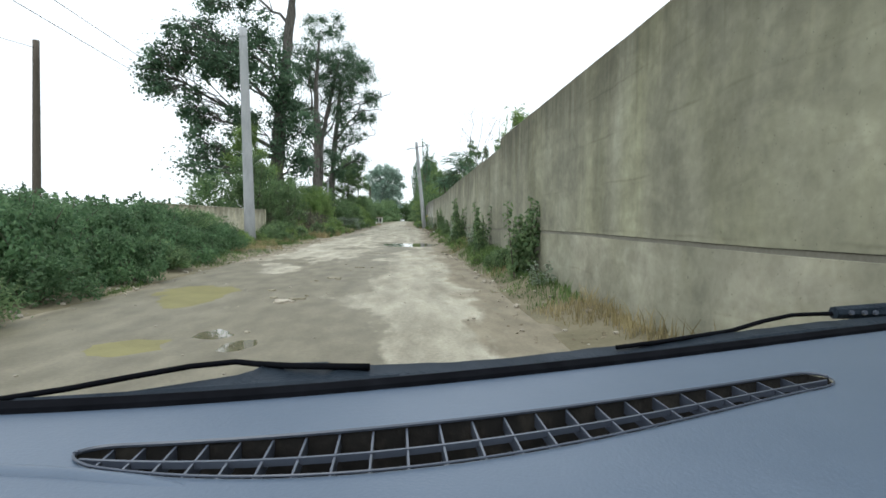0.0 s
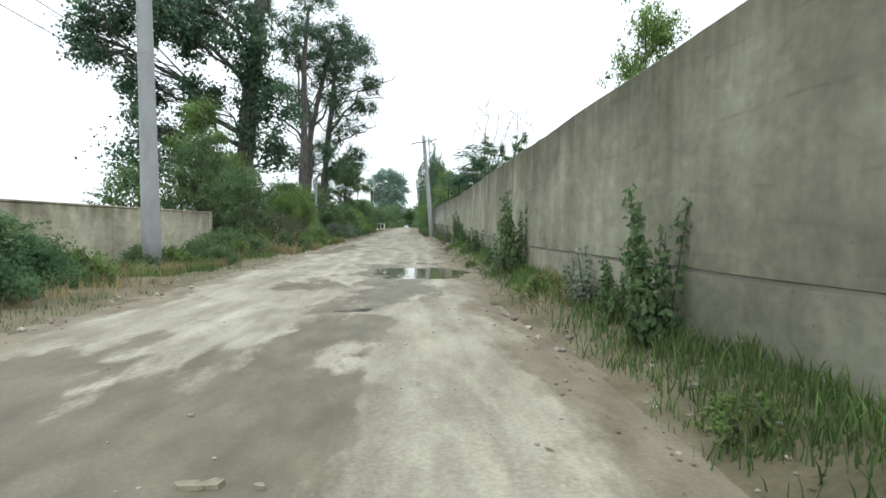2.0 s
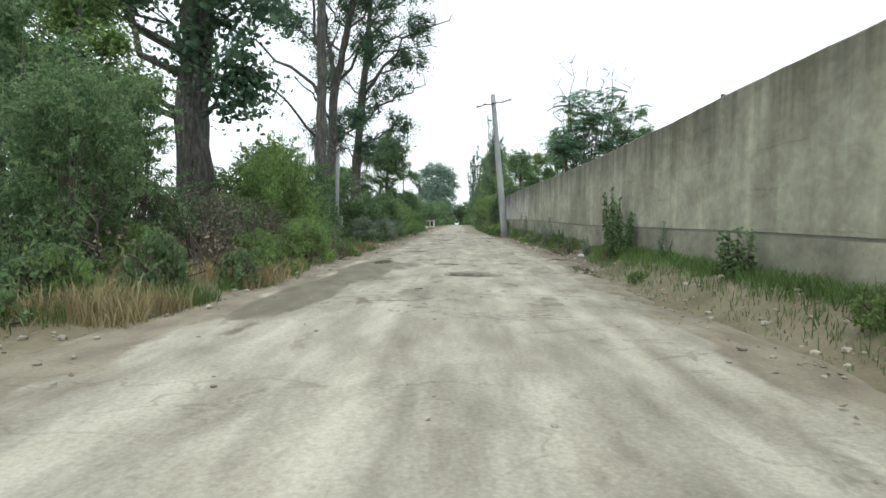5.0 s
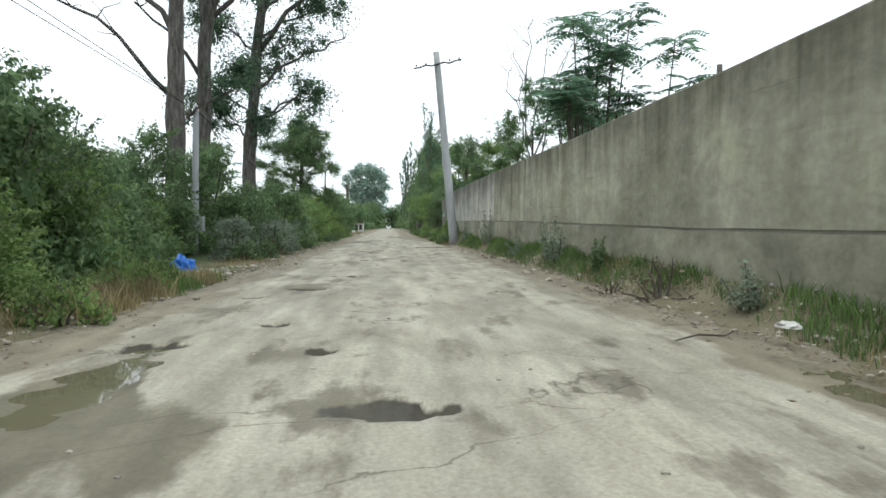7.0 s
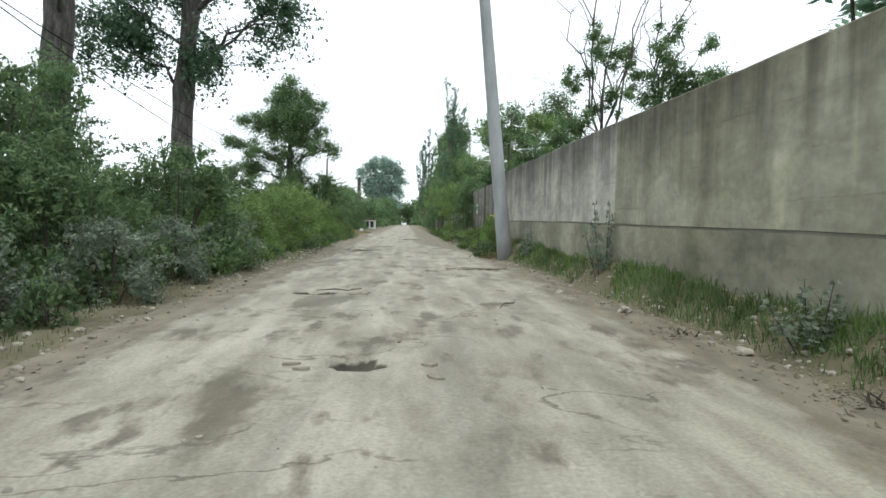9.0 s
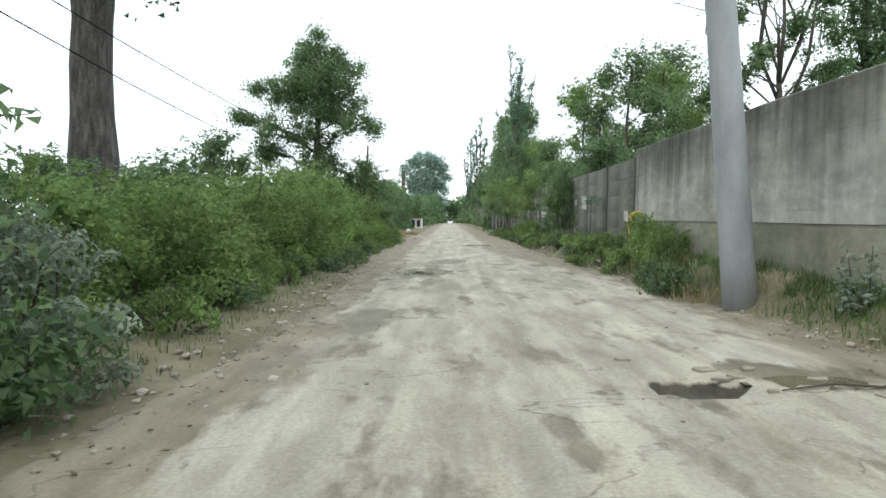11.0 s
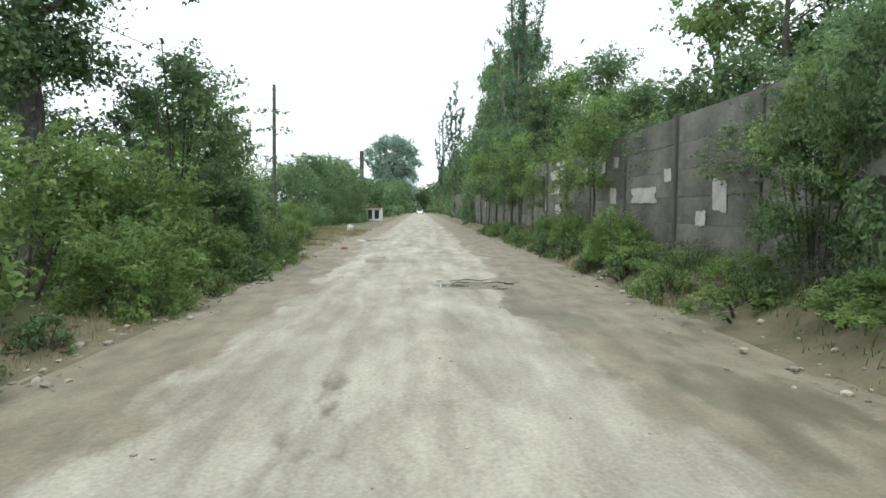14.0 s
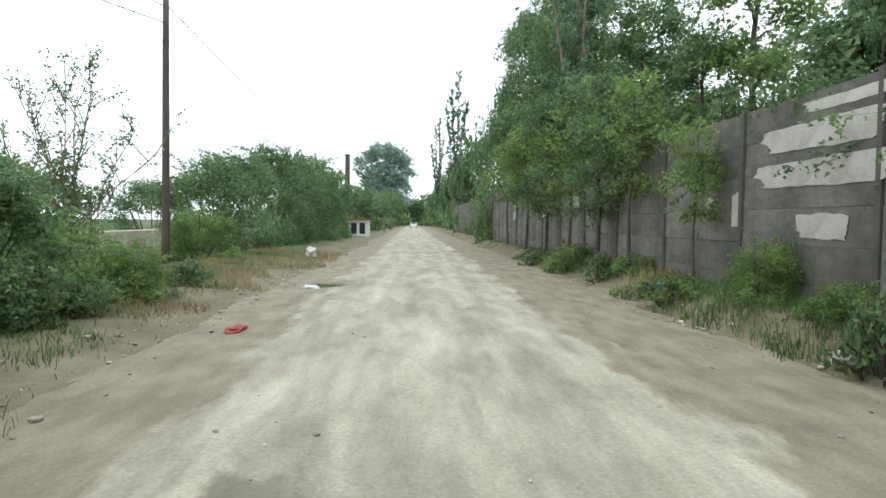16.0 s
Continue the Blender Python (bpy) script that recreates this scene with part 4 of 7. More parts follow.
def bush(name, label, radius, height, count, leaves, leaf, mat, seed, rmin=0.3, rmax=0.7, inner=600, group="roadside bushes", inner_leaf=0.34, category="bush", narrow=0.55, twiggy=1.0):
    rng = random.Random(seed)
    ob = empty(name)
    clumps = dome(rng, radius, height, count, rmin, rmax)
    twigs, tips = shoots(rng, radius, height, int((10 + radius * height * 3.5) * twiggy), 0.28 + 0.14 * height) if category == "bush" else ([], [])
    core = clumps
    clumps = clumps + tips
    leafy("crown", clumps, leaves, leaf, mat, seed, inner, inner_leaf, ob, narrow, core=[c for c in core if c[3] > rmin])
    stems = []
    for x, y, z, r in rng.sample(core, min(16, len(core))):
        x0, y0 = x * 0.25, y * 0.25
        mid = ((x + x0) / 2 + rng.uniform(-0.1, 0.1), (y + y0) / 2 + rng.uniform(-0.1, 0.1), z * 0.55)
        stems.append(tube([(x0, y0, -0.15), mid, (x, y, z), (x + rng.uniform(-.2, .2), y + rng.uniform(-.2, .2), z + r * 0.9)], [0.028, 0.02, 0.012, 0.004], 5))
    tagged(part("stem", join(*stems, *twigs), M_TWIG, ob), kind="stuff")
    return tagged(ob, label, category, group)


def spread(proto, rows, seed):
    """Puts the first at rows[0] and copies at the rest: x, y, z, scale, scale up."""
    rng = random.Random(seed)
    for k, (x, y, z, s, sz) in enumerate(rows):
        if (3.3 < x < 9.5 or -14 < x < -3.3) and y < 135:
            z = verge_z(x, y) - 0.04
        m = pose(x, y, z, rng.uniform(-4, 4), rng.uniform(-4, 4), rng.uniform(0, 360)) @ Matrix.Diagonal((s, s, sz, 1))
        if k:
            copy_thing(proto, m)
        else:
            first = m
    proto.matrix_basis = first


def hedge_front(y):
    return -2.7 - 2.3 * min(1, max(0, (y - 7) / 19)) ** 1.1


rg = random.Random(5)
hedge_rows, back_rows = [], []
y = -4.0
while y < 25.6:
    f = hedge_front(y)
    end = 0.95 if y > 25 else 1.0
    hedge_rows.append((f - 0.75 + rg.uniform(-.15, .15), y + rg.uniform(-.3, .3), 0.05, rg.uniform(0.55, 0.7), rg.uniform(0.5, 0.68)))
    hedge_rows.append((f - 1.9 + rg.uniform(-.3, .3), y + rg.uniform(-.5, .5), 0.1, rg.uniform(0.8, 1.0), rg.uniform(0.85, 1.05) * end))
    if y > 2:
        back_rows.append((f - 3.9 + rg.uniform(-.4, .4), y + rg.uniform(-.6, .6), 0.15, rg.uniform(1.0, 1.25), rg.uniform(1.1, 1.3) * end))
    if y > 6:
        back_rows.append((f - 6.6 + rg.uniform(-.5, .5), y + rg.uniform(-.6, .6), 0.15, rg.uniform(1.2, 1.5), rg.uniform(1.15, 1.35)))
    y += 2.4
h1 = bush("bramble_bush", "dense low green bramble bush spilling towards the road", 1.55, 1.35, 40, 4300, 0.114, L_HEDGE, 11, 0.28, 0.6, 560, "bramble hedge", 0.3)
h2 = bush("bramble_bush", "dense low bramble bush with yellowing leaves at the road", 1.5, 1.3, 38, 4200, 0.108, L_BUSH, 12, 0.26, 0.55, 560, "bramble hedge", 0.3)
h3 = bush("bramble_bush", "dense green bramble bush deep in the hedge", 1.55, 1.35, 36, 1700, 0.18, L_HEDGE, 13, 0.28, 0.6, 220, "bramble hedge", 0.36)
spread(h3, back_rows, 14)
rg.shuffle(hedge_rows)
cut = int(len(hedge_rows) * 0.7)
low_foot = [(4.5, 89.4, 0.35, 0.28, 0.8), (4.45, 88.6, 0.35, 0.34, 0.8), (4.4, 86.7, 0.35, 0.42, 0.8), (4.2, 93.4, 0.3, 0.5, 0.5), (4.2, 95.6, 0.3, 0.55, 0.5), (4.2, 99.5, 0.3, 0.6, 0.55), (4.2, 106.5, 0.3, 0.6, 0.48), (4.35, 109.2, 0.3, 0.4, 0.5),
            (4.3, 112.4, 0.3, 0.55, 0.65), (4.4, 87.7, 0.4, 0.42, 0.75), (4.3, 92.2, 0.35, 0.5, 0.55), (4.25, 97.9, 0.3, 0.45, 0.45), (4.4, 103.0, 0.3, 0.45, 0.5), (4.4, 104.8, 0.3, 0.5, 0.45), (4.3, 107.8, 0.3, 0.55, 0.55), (4.35, 110.8, 0.3, 0.4, 0.5), (4.4, 115.6, 0.3, 0.4, 0.5), (4.4, 122.6, 0.3, 0.4, 0.5), (4.2, 127, 0.3, 0.7, 0.6)]
low_left = [(4.0, 14.7, 0.2, 0.22, 0.32), (3.9, 15.4, 0.2, 0.22, 0.3), (-5.4, 34.6, 0.1, 0.45, 0.5), (-6.3, 35.5, 0.1, 0.55, 0.6), (-6.9, 38.0, 0.1, 0.6, 0.65), (-7.4, 33.2, 0.1, 0.5, 0.6), (-7.4, 41.5, 0.1, 0.6, 0.7)]
h4 = bush("bramble_bush", "low green bramble growing at the foot of the fence", 1.55, 1.35, 30, 1900, 0.13, L_LIGHT, 18, 0.2, 0.42, 110, "brambles by the fence", 0.3)
spread(h1, hedge_rows[:cut], 1)
spread(h2, hedge_rows[cut:] + low_left, 2)
spread(h4, [(x, y, z, k, kz * (1.0 if y < 92 or 107 < y < 113 else 0.72)) for x, y, z, k, kz in low_foot], 19)

# low weeds along both edges of the road
g1 = bush("weed_patch", "patch of low green weeds at the road edge", 0.65, 0.34, 22, 850, 0.08, L_LIGHT, 27, 0.1, 0.2, 60, "weed patches", 0.12, "weeds")
g2 = bush("weed_patch", "patch of low dusty green weeds at the road edge", 0.7, 0.42, 22, 800, 0.085, L_BUSH, 28, 0.1, 0.22, 60, "weed patches", 0.12, "weeds")
weed_rows = []
y = 84.5
while y < 132:
    weed_rows.append((rg.uniform(3.45, 3.95), y, 0.2, rg.uniform(0.7, 1.15), rg.uniform(0.7, 1.5)))
    y += rg.uniform(1.3, 3.2) * (1 if y < 114 else 2)
y = 52.0
while y < 122:
    if y < 59.3 or 66 < y < 113 or y > 116:
        weed_rows.append((-4.6 - rg.uniform(0, 0.6) - (1.6 if y > 116 else 0), y, 0.05, rg.uniform(0.6, 1.1), rg.uniform(0.7, 1.4)))
    y += rg.uniform(1.1, 2.4)
weed_rows += [(-4.1, 45.4, 0.05, 0.9, 1.6), (-3.9, 43.4, 0.05, 0.7, 1.3), (-4.7, 42.0, 0.05, 1.0, 1.8), (-4.3, 47.4, 0.05, 0.9, 1.7), (-4.0, 53.4, 0.05, 0.8, 1.2), (-4.4, 56.6, 0.05, 0.8, 1.2)]
weed_rows += [(rg.uniform(-7.2, -4.9), 26.5 + 1.05 * k, 0.08, rg.uniform(0.8, 1.3), rg.uniform(0.9, 1.7)) for k in range(17)]
weed_rows += [(3.7 + rg.uniform(-.1, .3), y, 0.2, rg.uniform(0.4, 0.7), rg.uniform(0.5, 0.9)) for y in (14.6, 17.2, 20.4, 23.5, 28.6, 33.0, 38.5, 44.6)] + [(-5.6 - rg.uniform(0, 0.8), y, 0.05, 0.9, 1.0) for y in (31, 34, 36.5, 39, 41, 43.5)]
weed_rows = [(x - 1.7 if x < -3 and 27 < y < 31.8 else x, y, z, k, kz) for x, y, z, k, kz in weed_rows]  # clear ground before the pole
rg.shuffle(weed_rows)
spread(g1, weed_rows[::2], 16)
spread(g2, weed_rows[1::2], 17)

# tall roadside bushes on the west side
b1 = bush("bush", "tall dense dark green bush at the roadside", 1.9, 3.3, 52, 6600, 0.128, L_BUSH, 21, 0.35, 0.8, 700, inner_leaf=0.34)
b2 = bush("bush", "bright green leafy bush at the roadside", 1.7, 3.0, 44, 5800, 0.125, L_LIGHT, 22, 0.32, 0.7, 600, inner_leaf=0.32)
b5 = bush("bush", "leafy green bush standing at the back of the thicket", 1.7, 3.0, 44, 3600, 0.15, L_BUSH, 26, 0.32, 0.7, 400, inner_leaf=0.36)
b3 = bush("bush", "pale silvery green shrub at the road edge", 0.9, 1.5, 26, 3000, 0.085, L_GREY, 23, 0.16, 0.36, 200, inner_leaf=0.22)
b4 = bush("bush", "loose tall dark green bush with open twigs", 1.6, 4.6, 54, 6200, 0.12, L_BUSH, 24, 0.25, 0.6, 420, inner_leaf=0.36)
rows1 = [(-7.4, 50.5, 0.1, 0.8, 0.5), (-7.4, 56.8, 0.1, 1.05, 1.25), (-7.8, 60.2, 0.1, 1.0, 1.15), (-8.8, 63.8, 0.1, 0.95, 1.05), (-6.3, 71.2, 0.1, 0.9, 0.85), (-5.9, 75.5, 0.1, 0.95, 0.95), (-9.4, 67.6, 0.1, 1.2, 1.05),
         (-8.0, 52.6, 0.1, 0.9, 0.55),
         (-7.6, 117.0, 0.1, 0.8, 0.7), (-6.2, 109.0, 0.1, 0.75, 0.75)]
far_rows = [(-10.9 + rg.uniform(-.5, .5) + (1.6 if y > 190 else 0), y, 0.0, rg.uniform(1.8, 2.2) * min(1, 0.7 + (y - 136) / 40), rg.uniform(2.0, 2.5) * min(1, 0.56 + (y - 136) / 32)) for y in (136, 142, 149, 156, 164, 173, 183, 194, 206, 220, 236, 255)]
far_rows += [(-15.5, y, 0, 1.6, 1.15) for y in (130, 141)] + [(-8.5, 272, 0, 2.6, 3.0), (-8.0, 290, 0, 2.8, 3.2), (-7.6, 318, 0, 3.0, 3.4), (7.6, 285, 0, 2.7, 3.4), (7.5, 320, 0, 3.0, 3.6), (-3.5, 342, 0, 3.0, 3.4), (5.0, 345, 0, 3.2, 3.8), (12.0, 350, 0, 3.4, 3.6), (-14.0, 345, 0, 3.4, 3.4), (0.8, 352, 0, 3.2, 3.4), (22, 360, 0, 4.5, 4.2), (-34, 360, 0, 5.0, 4.5), (-24, 300, 0, 4.5, 3.6)]
far_rows += [(-8.5, 144.5, 0, 0.8, 0.95), (-8.5, 151, 0, 1.0, 1.25), (-8.8, 158, 0, 1.1, 1.35)]
far_rows += [(7.0 + rg.uniform(-.4, .4), y, 0, 1.6, rg.uniform(3.6, 4.2)) for y in (150, 163, 178, 196, 212, 230, 248, 266)]
rows2 = [(-6.6, 84.0, 0.1, 0.95, 0.68), (-6.7, 91.5, 0.1, 1.05, 0.92), (-7.3, 103.4, 0.1, 1.05, 0.92), (-7.1, 58.4, 0.1, 0.9, 0.95), (-5.7, 52.0, 0.1, 0.65, 1.22), (-4.4, 49.6, 0.05, 0.5, 0.42), (-5.0, 47.4, 0.05, 0.4, 0.3), (-8.8, 66.2, 0.1, 0.9, 0.85), (-6.5, 79.0, 0.1, 0.85, 0.66), (-6.1, 81.6, 0.1, 0.8, 0.68), (-6.4, 86.8, 0.1, 0.95, 0.85), (-6.5, 89.4, 0.1, 1.0, 0.85), (-6.6, 94.2, 0.1, 1.05, 1.1),
         (-7.2, 97.2, 0.1, 1.05, 1.05), (-7.4, 100.4, 0.1, 1.05, 1.0), (-6.6, 105.6, 0.1, 1.0, 0.9), (-7.3, 112.4, 0.1, 1.0, 1.6), (-7.7, 114.6, 0.1, 0.8, 0.85), (-8.0, 55.6, 0.1, 1.0, 1.3), (-6.0, 54.2, 0.1, 0.7, 0.6), (-6.6, 44.6, 0.0, 0.5, 0.32), (-8.6, 120.5, 0.0, 0.7, 0.5), (-8.9, 129.5, 0.0, 0.8, 0.6),
         (-5.3, 103.0, 0.05, 0.55, 0.45), (-5.5, 99.0, 0.05, 0.5, 0.4), (-5.2, 110.4, 0.05, 0.5, 0.42), (-6.6, 119.6, 0.05, 0.5, 0.36), (-5.4, 106.6, 0.05, 0.5, 0.4), (4.0, 108.0, 0.3, 0.4, 0.42), (4.3, 113.6, 0.28, 0.36, 0.4), (4.35, 117.4, 0.3, 0.35, 0.34)]
rows3 = [(-4.8, 76.8, 0.05, 0.9, 0.95), (-5.0, 73.2, 0.05, 0.9, 0.9), (-4.9, 70.2, 0.05, 1.0, 0.9), (-5.9, 68.0, 0.05, 1.0, 1.0), (-7.6, 61.4, 0.05, 0.6, 0.5), (-4.9, 50.9, 0.05, 0.75, 0.75)]
rows4 = [(-9.0, 68.8, 0.1, 0.9, 1.05), (-8.9, 74.6, 0.1, 0.9, 1.1), (-10.2, 46.0, 0.1, 1.3, 1.25), (-11.0, 50.6, 0.1, 1.1, 1.05), (-8.9, 59.0, 0.1, 1.1, 1.0), (-8.2, 71.5, 0.1, 1.0, 0.95), (-8.8, 82.8, 0.1, 0.9, 0.55), (-9.4, 92.0, 0.1, 1.1, 0.9), (-6.9, 108.4, 0.1, 1.2, 1.1), (-9.4, 113.8, 0.1, 1.3, 1.0), (-10.5, 108.4, 0.1, 1.2, 0.95), (-8.4, 44.4, 0.1, 0.8, 0.85), (-7.0, 43.4, 0.1, 0.65, 0.8), (-7.4, 46.0, 0.1, 0.75, 0.92),
         (7.0, 95.4, 0.2, 0.9, 0.95), (4.45, 100.2, 0.35, 0.5, 0.78), (4.5, 101.5, 0.35, 0.44, 0.6), (6.9, 118.0, 0.2, 1.0, 1.2), (6.8, 104.6, 0.2, 0.9, 1.05), (7.0, 127.5, 0.2, 1.1, 1.3), (7.0, 132.5, 0.2, 1.1, 1.4)]
b0 = bush("bush", "large rounded dark green bush beside the road", 1.9, 3.3, 46, 1700, 0.26, L_BUSH, 25, 0.35, 0.8, 240, inner_leaf=0.5, twiggy=0.4)
b6 = bush("bush", "broad tree-like bush with fine leaves beside the road", 1.9, 3.3, 64, 8500, 0.1, L_BUSH, 29, 0.3, 0.65, 700, inner_leaf=0.26, twiggy=0.25)
spread(b6, [r for r in far_rows if r[1] < 168], 20)
spread(b0, [r for r in far_rows if r[1] >= 168], 13)
back_of_hedge = [(-9.2, 78.5, 0.1, 1.1, 0.85), (-9.0, 87.5, 0.1, 1.2, 0.95), (-9.5, 53.0, 0.1, 1.1, 0.55), (-11.5, 50.0, 0.1, 1.3, 1.5), (-9.3, 98.5, 0.1, 1.2, 1.05), (-12.5, 62.0, 0.1, 1.3, 1.3), (-12.5, 73.0, 0.1, 1.3, 1.3),
                      (-12.5, 83.0, 0.1, 1.3, 1.2), (-12.5, 93.0, 0.1, 1.3, 1.0), (-12.5, 43.8, 0.1, 1.2, 1.35)]
spread(b5, [(6.75, 96.8, 0.2, 0.8, 1.3), (6.75, 101.5, 0.2, 0.9, 1.4), (6.75, 107.8, 0.2, 0.9, 1.45), (6.75, 112.5, 0.2, 0.95, 1.45), (6.75, 115.2, 0.2, 0.9, 1.45), (6.75, 122.5, 0.2, 1.0, 1.5), (6.75, 129.5, 0.2, 1.0, 1.5), (6.75, 136.5, 0.2, 1.0, 1.5)] + back_of_hedge, 15)
spread(b1, rows1, 3)
spread(b2, rows2, 4)
spread(b3, rows3, 5)
spread(b4, rows4, 6)


# ---------------------------------------------------------------- trees
def bent(rng, p, q, r0, r1, sides, n=5, sway=0.06, lift=0.12):
    """A tapered limb from p to q that rises and wavers on the way."""
    p, q = Vector(p), Vector(q)
    ln = (q - p).length
    pts = []
    for k in range(n + 1):
        f = k / n
        w = ln * sway * (0 if k in (0, n) else 1)
        pts.append(p.lerp(q, f) + Vector((rng.gauss(0, w), rng.gauss(0, w), rng.gauss(0, w * 0.5) + lift * ln * 4 * f * (1 - f) * 0.5)))
    return tube(pts, [r0 + (r1 - r0) * (k / n) ** 0.8 for k in range(n + 1)], sides), pts


def lobe_tree(name, label, base, spine, r0, r1, lobes, leaves, leaf, mat, seed, clump=(0.5, 1.0), bare=(), bark=M_BARK, inner=0, group="roadside trees", narrow=0.7, twigs=4, sub=0):
    """A tree from its trunk line, leafy lobes (x, y, z, three radii, count of clumps) and bare limbs (from, to, radius)."""
    rng = random.Random(seed)
    ob = empty(name, *base)
    spine = [Vector(p) for p in spine]
    tubes, clumps = [], []
    fine = []
    for a, b in zip(spine[:-1], spine[1:]):
        fine += [a.lerp(b, k / 6) + Vector((rng.gauss(0, r0 * 0.07), rng.gauss(0, r0 * 0.07), 0)) for k in range(6)]
    fine.append(spine[-1])
    top = max(p.z for p in spine)
    rads = [(r1 + (r0 - r1) * (1 - max(0, p.z) / top) ** 0.8) * (1 + 0.35 * max(0, 1 - max(0, p.z) / (r0 * 3))) * (1 + 0.2 * noise.noise(Vector((seed, p.z * 0.8, p.x))) + rng.uniform(-0.04, 0.04)) for p in fine]
    tubes.append(tube(fine, rads, 14))

    def fork(z):
        i = min(range(len(fine)), key=lambda j: abs(fine[j].z - z))
        return fine[i], rads[i]

    for cx, cy, cz, rx, ry, rz, n in lobes:
        out = math.hypot(cx - fork(cz)[0].x, cy - fork(cz)[0].y)
        p, rp = fork(max(top * 0.18, cz - 0.55 * out - 0.2 * rz))
        rl = min(rp * 0.5, 0.03 + 0.014 * out + 0.012 * rx)
        t, pts = bent(rng, p, (cx, cy, cz), rl, rl * 0.4, 7)
        tubes.append(t)
        for k in range(n):
            while True:
                u = Vector((rng.uniform(-1, 1), rng.uniform(-1, 1), rng.uniform(-1, 1)))
                if u.length < 1:
                    break
            c = Vector((cx + u.x * rx, cy + u.y * ry, cz + u.z * rz))
            s = rng.uniform(*clump) * 1.3
            clumps.append((*c, s))
            start = pts[rng.randint(2, len(pts) - 1)]
            tw, tp = bent(rng, start, c, rl * 0.36, rl * 0.1, 5, 3, 0.09)
            tubes.append(tw)
            for _ in range(twigs):
                e = c + Vector((rng.gauss(0, 1), rng.gauss(0, 1), rng.gauss(0.2, 0.8))) * s * 0.75
                tubes.append(tube([tp[-2], (tp[-2] + e) / 2 + Vector((0, 0, 0.05)), e], [rl * 0.14, rl * 0.1, 0.006], 3, False))
                if sub:
                    clumps.append((*e, s * 0.4))
    for p, q, rr in bare:
        t, pts = bent(rng, p, q, rr, rr * 0.25, 8, 7, 0.035, 0.2)
        tubes.append(t)
        ln = (Vector(q) - Vector(p)).length
        for k in range(8):
            a = pts[rng.randint(3, 7)]
            e = a + Vector((rng.uniform(-1, 1), rng.uniform(-1, 1), rng.uniform(0, 1))) * ln * rng.uniform(0.1, 0.26)
            tubes.append(bent(rng, a, e, rr * 0.25, rr * 0.06, 5, 3, 0.08)[0])
    part("trunk", join(*tubes), bark, ob, smooth=True)
    if leaves:
        leafy("crown", clumps, leaves, leaf, mat, seed, inner, leaf * 2.0, ob, narrow, 0.9)
    return tagged(ob, label, "tree", group)


def loose_lobes(seed, width, z0, z1, count, n, flat=0.6):
    rng = random.Random(seed)
    rows = []
    for k in range(count):
        f = (k + rng.random()) / count
        a = rng.uniform(0, 2 * math.pi)
        r = width * (0.25 + 0.75 * math.sin(math.pi * (0.15 + 0.8 * f))) * rng.uniform(0.35, 0.8)
        s = width * rng.uniform(0.26, 0.42)
        rows.append((r * math.cos(a), r * math.sin(a), z0 + (z1 - z0) * f, s, s, s * flat, n))
    return rows


lobe_tree("poplar_tree", "huge old poplar with dark ivy-clad trunk and drooping leafy limbs", (-10.5, 55.6, 0), [(0, 0, -0.3), (0.05, 0, 5), (0.3, 0, 10), (0.9, 0, 16), (1.6, 0, 22), (2.2, 0, 27)], 0.72, 0.2,
          [(-10.2, 0, 14.3, 2.3, 2.0, 2.4, 17), (-7.5, 0.5, 11.6, 2.0, 2.0, 1.7, 14), (-6.2, -1, 8.0, 1.0, 1.2, 1.7, 9), (-7, 0, 18, 2.6, 2.5, 2.5, 18), (-4, 1, 22.5, 3, 3, 3, 22), (-4.4, -1, 14.8, 2.0, 2.5, 2.5, 18),
           (1, 0, 27, 4, 4, 3, 22), (5.5, 0, 23.8, 2.8, 2.2, 1.3, 12), (2.6, -1, 9.4, 1.2, 1.5, 2.2, 7), (3.0, -1.2, 7.2, 0.9, 1.2, 1.4, 5), (2.4, -0.8, 5.8, 0.7, 1.0, 1.0, 4), (-3.4, 0, 10.0, 1.5, 1.5, 2.2, 10), (-4.2, 0.5, 6.6, 1.6, 1.6, 1.6, 9), 
           (-2.2, 0, 17.5, 2.4, 2.4, 2.6, 16), (0.4, -1.5, 14, 1.8, 1.6, 2.2, 13), (-9, 0, 16.6, 1.6, 1.6, 1.4, 9), (1.3, -0.5, 10.5, 0.6, 0.5, 1.8, 5), (-5.5, -3, 5.5, 1.6, 1.6, 1.5, 8)] + [(0.15 + 0.09 * k, -0.35, 7.2 + 1.3 * k, 0.3, 0.25, 0.5, 2) for k in range(6)], 36000, 0.24, L_POPLAR, 31, (0.6, 1.35), inner=2200)
lobe_tree("poplar_tree", "tall poplar with bare brown trunk and dead limbs", (-9.7, 72.9, 0), [(0, 0, -0.3), (0.05, 0, 6), (0.15, 0, 11), (0.1, 0, 17), (0.5, 0, 23)], 0.47, 0.14,
          [(-0.8, 0, 20, 2.3, 2.3, 2.6, 12), (1.5, 0, 24, 2.8, 2.8, 2.2, 14), (-2.6, 0, 15.2, 1.4, 1.4, 1.2, 7), (-4.2, -1, 22, 2, 2, 2, 9)], 7500, 0.2, L_POPLAR, 32, (0.45, 1.1),
          [((0.1, 0, 9.6), (-5.9, 0, 14.3), 0.15), ((0.05, 0, 6.8), (-5.0, -1, 11.2), 0.13), ((0.1, 0, 13), (-1.5, 0, 20.5), 0.14), ((0.15, 0, 11.5), (2.5, -1, 15.5), 0.1)])
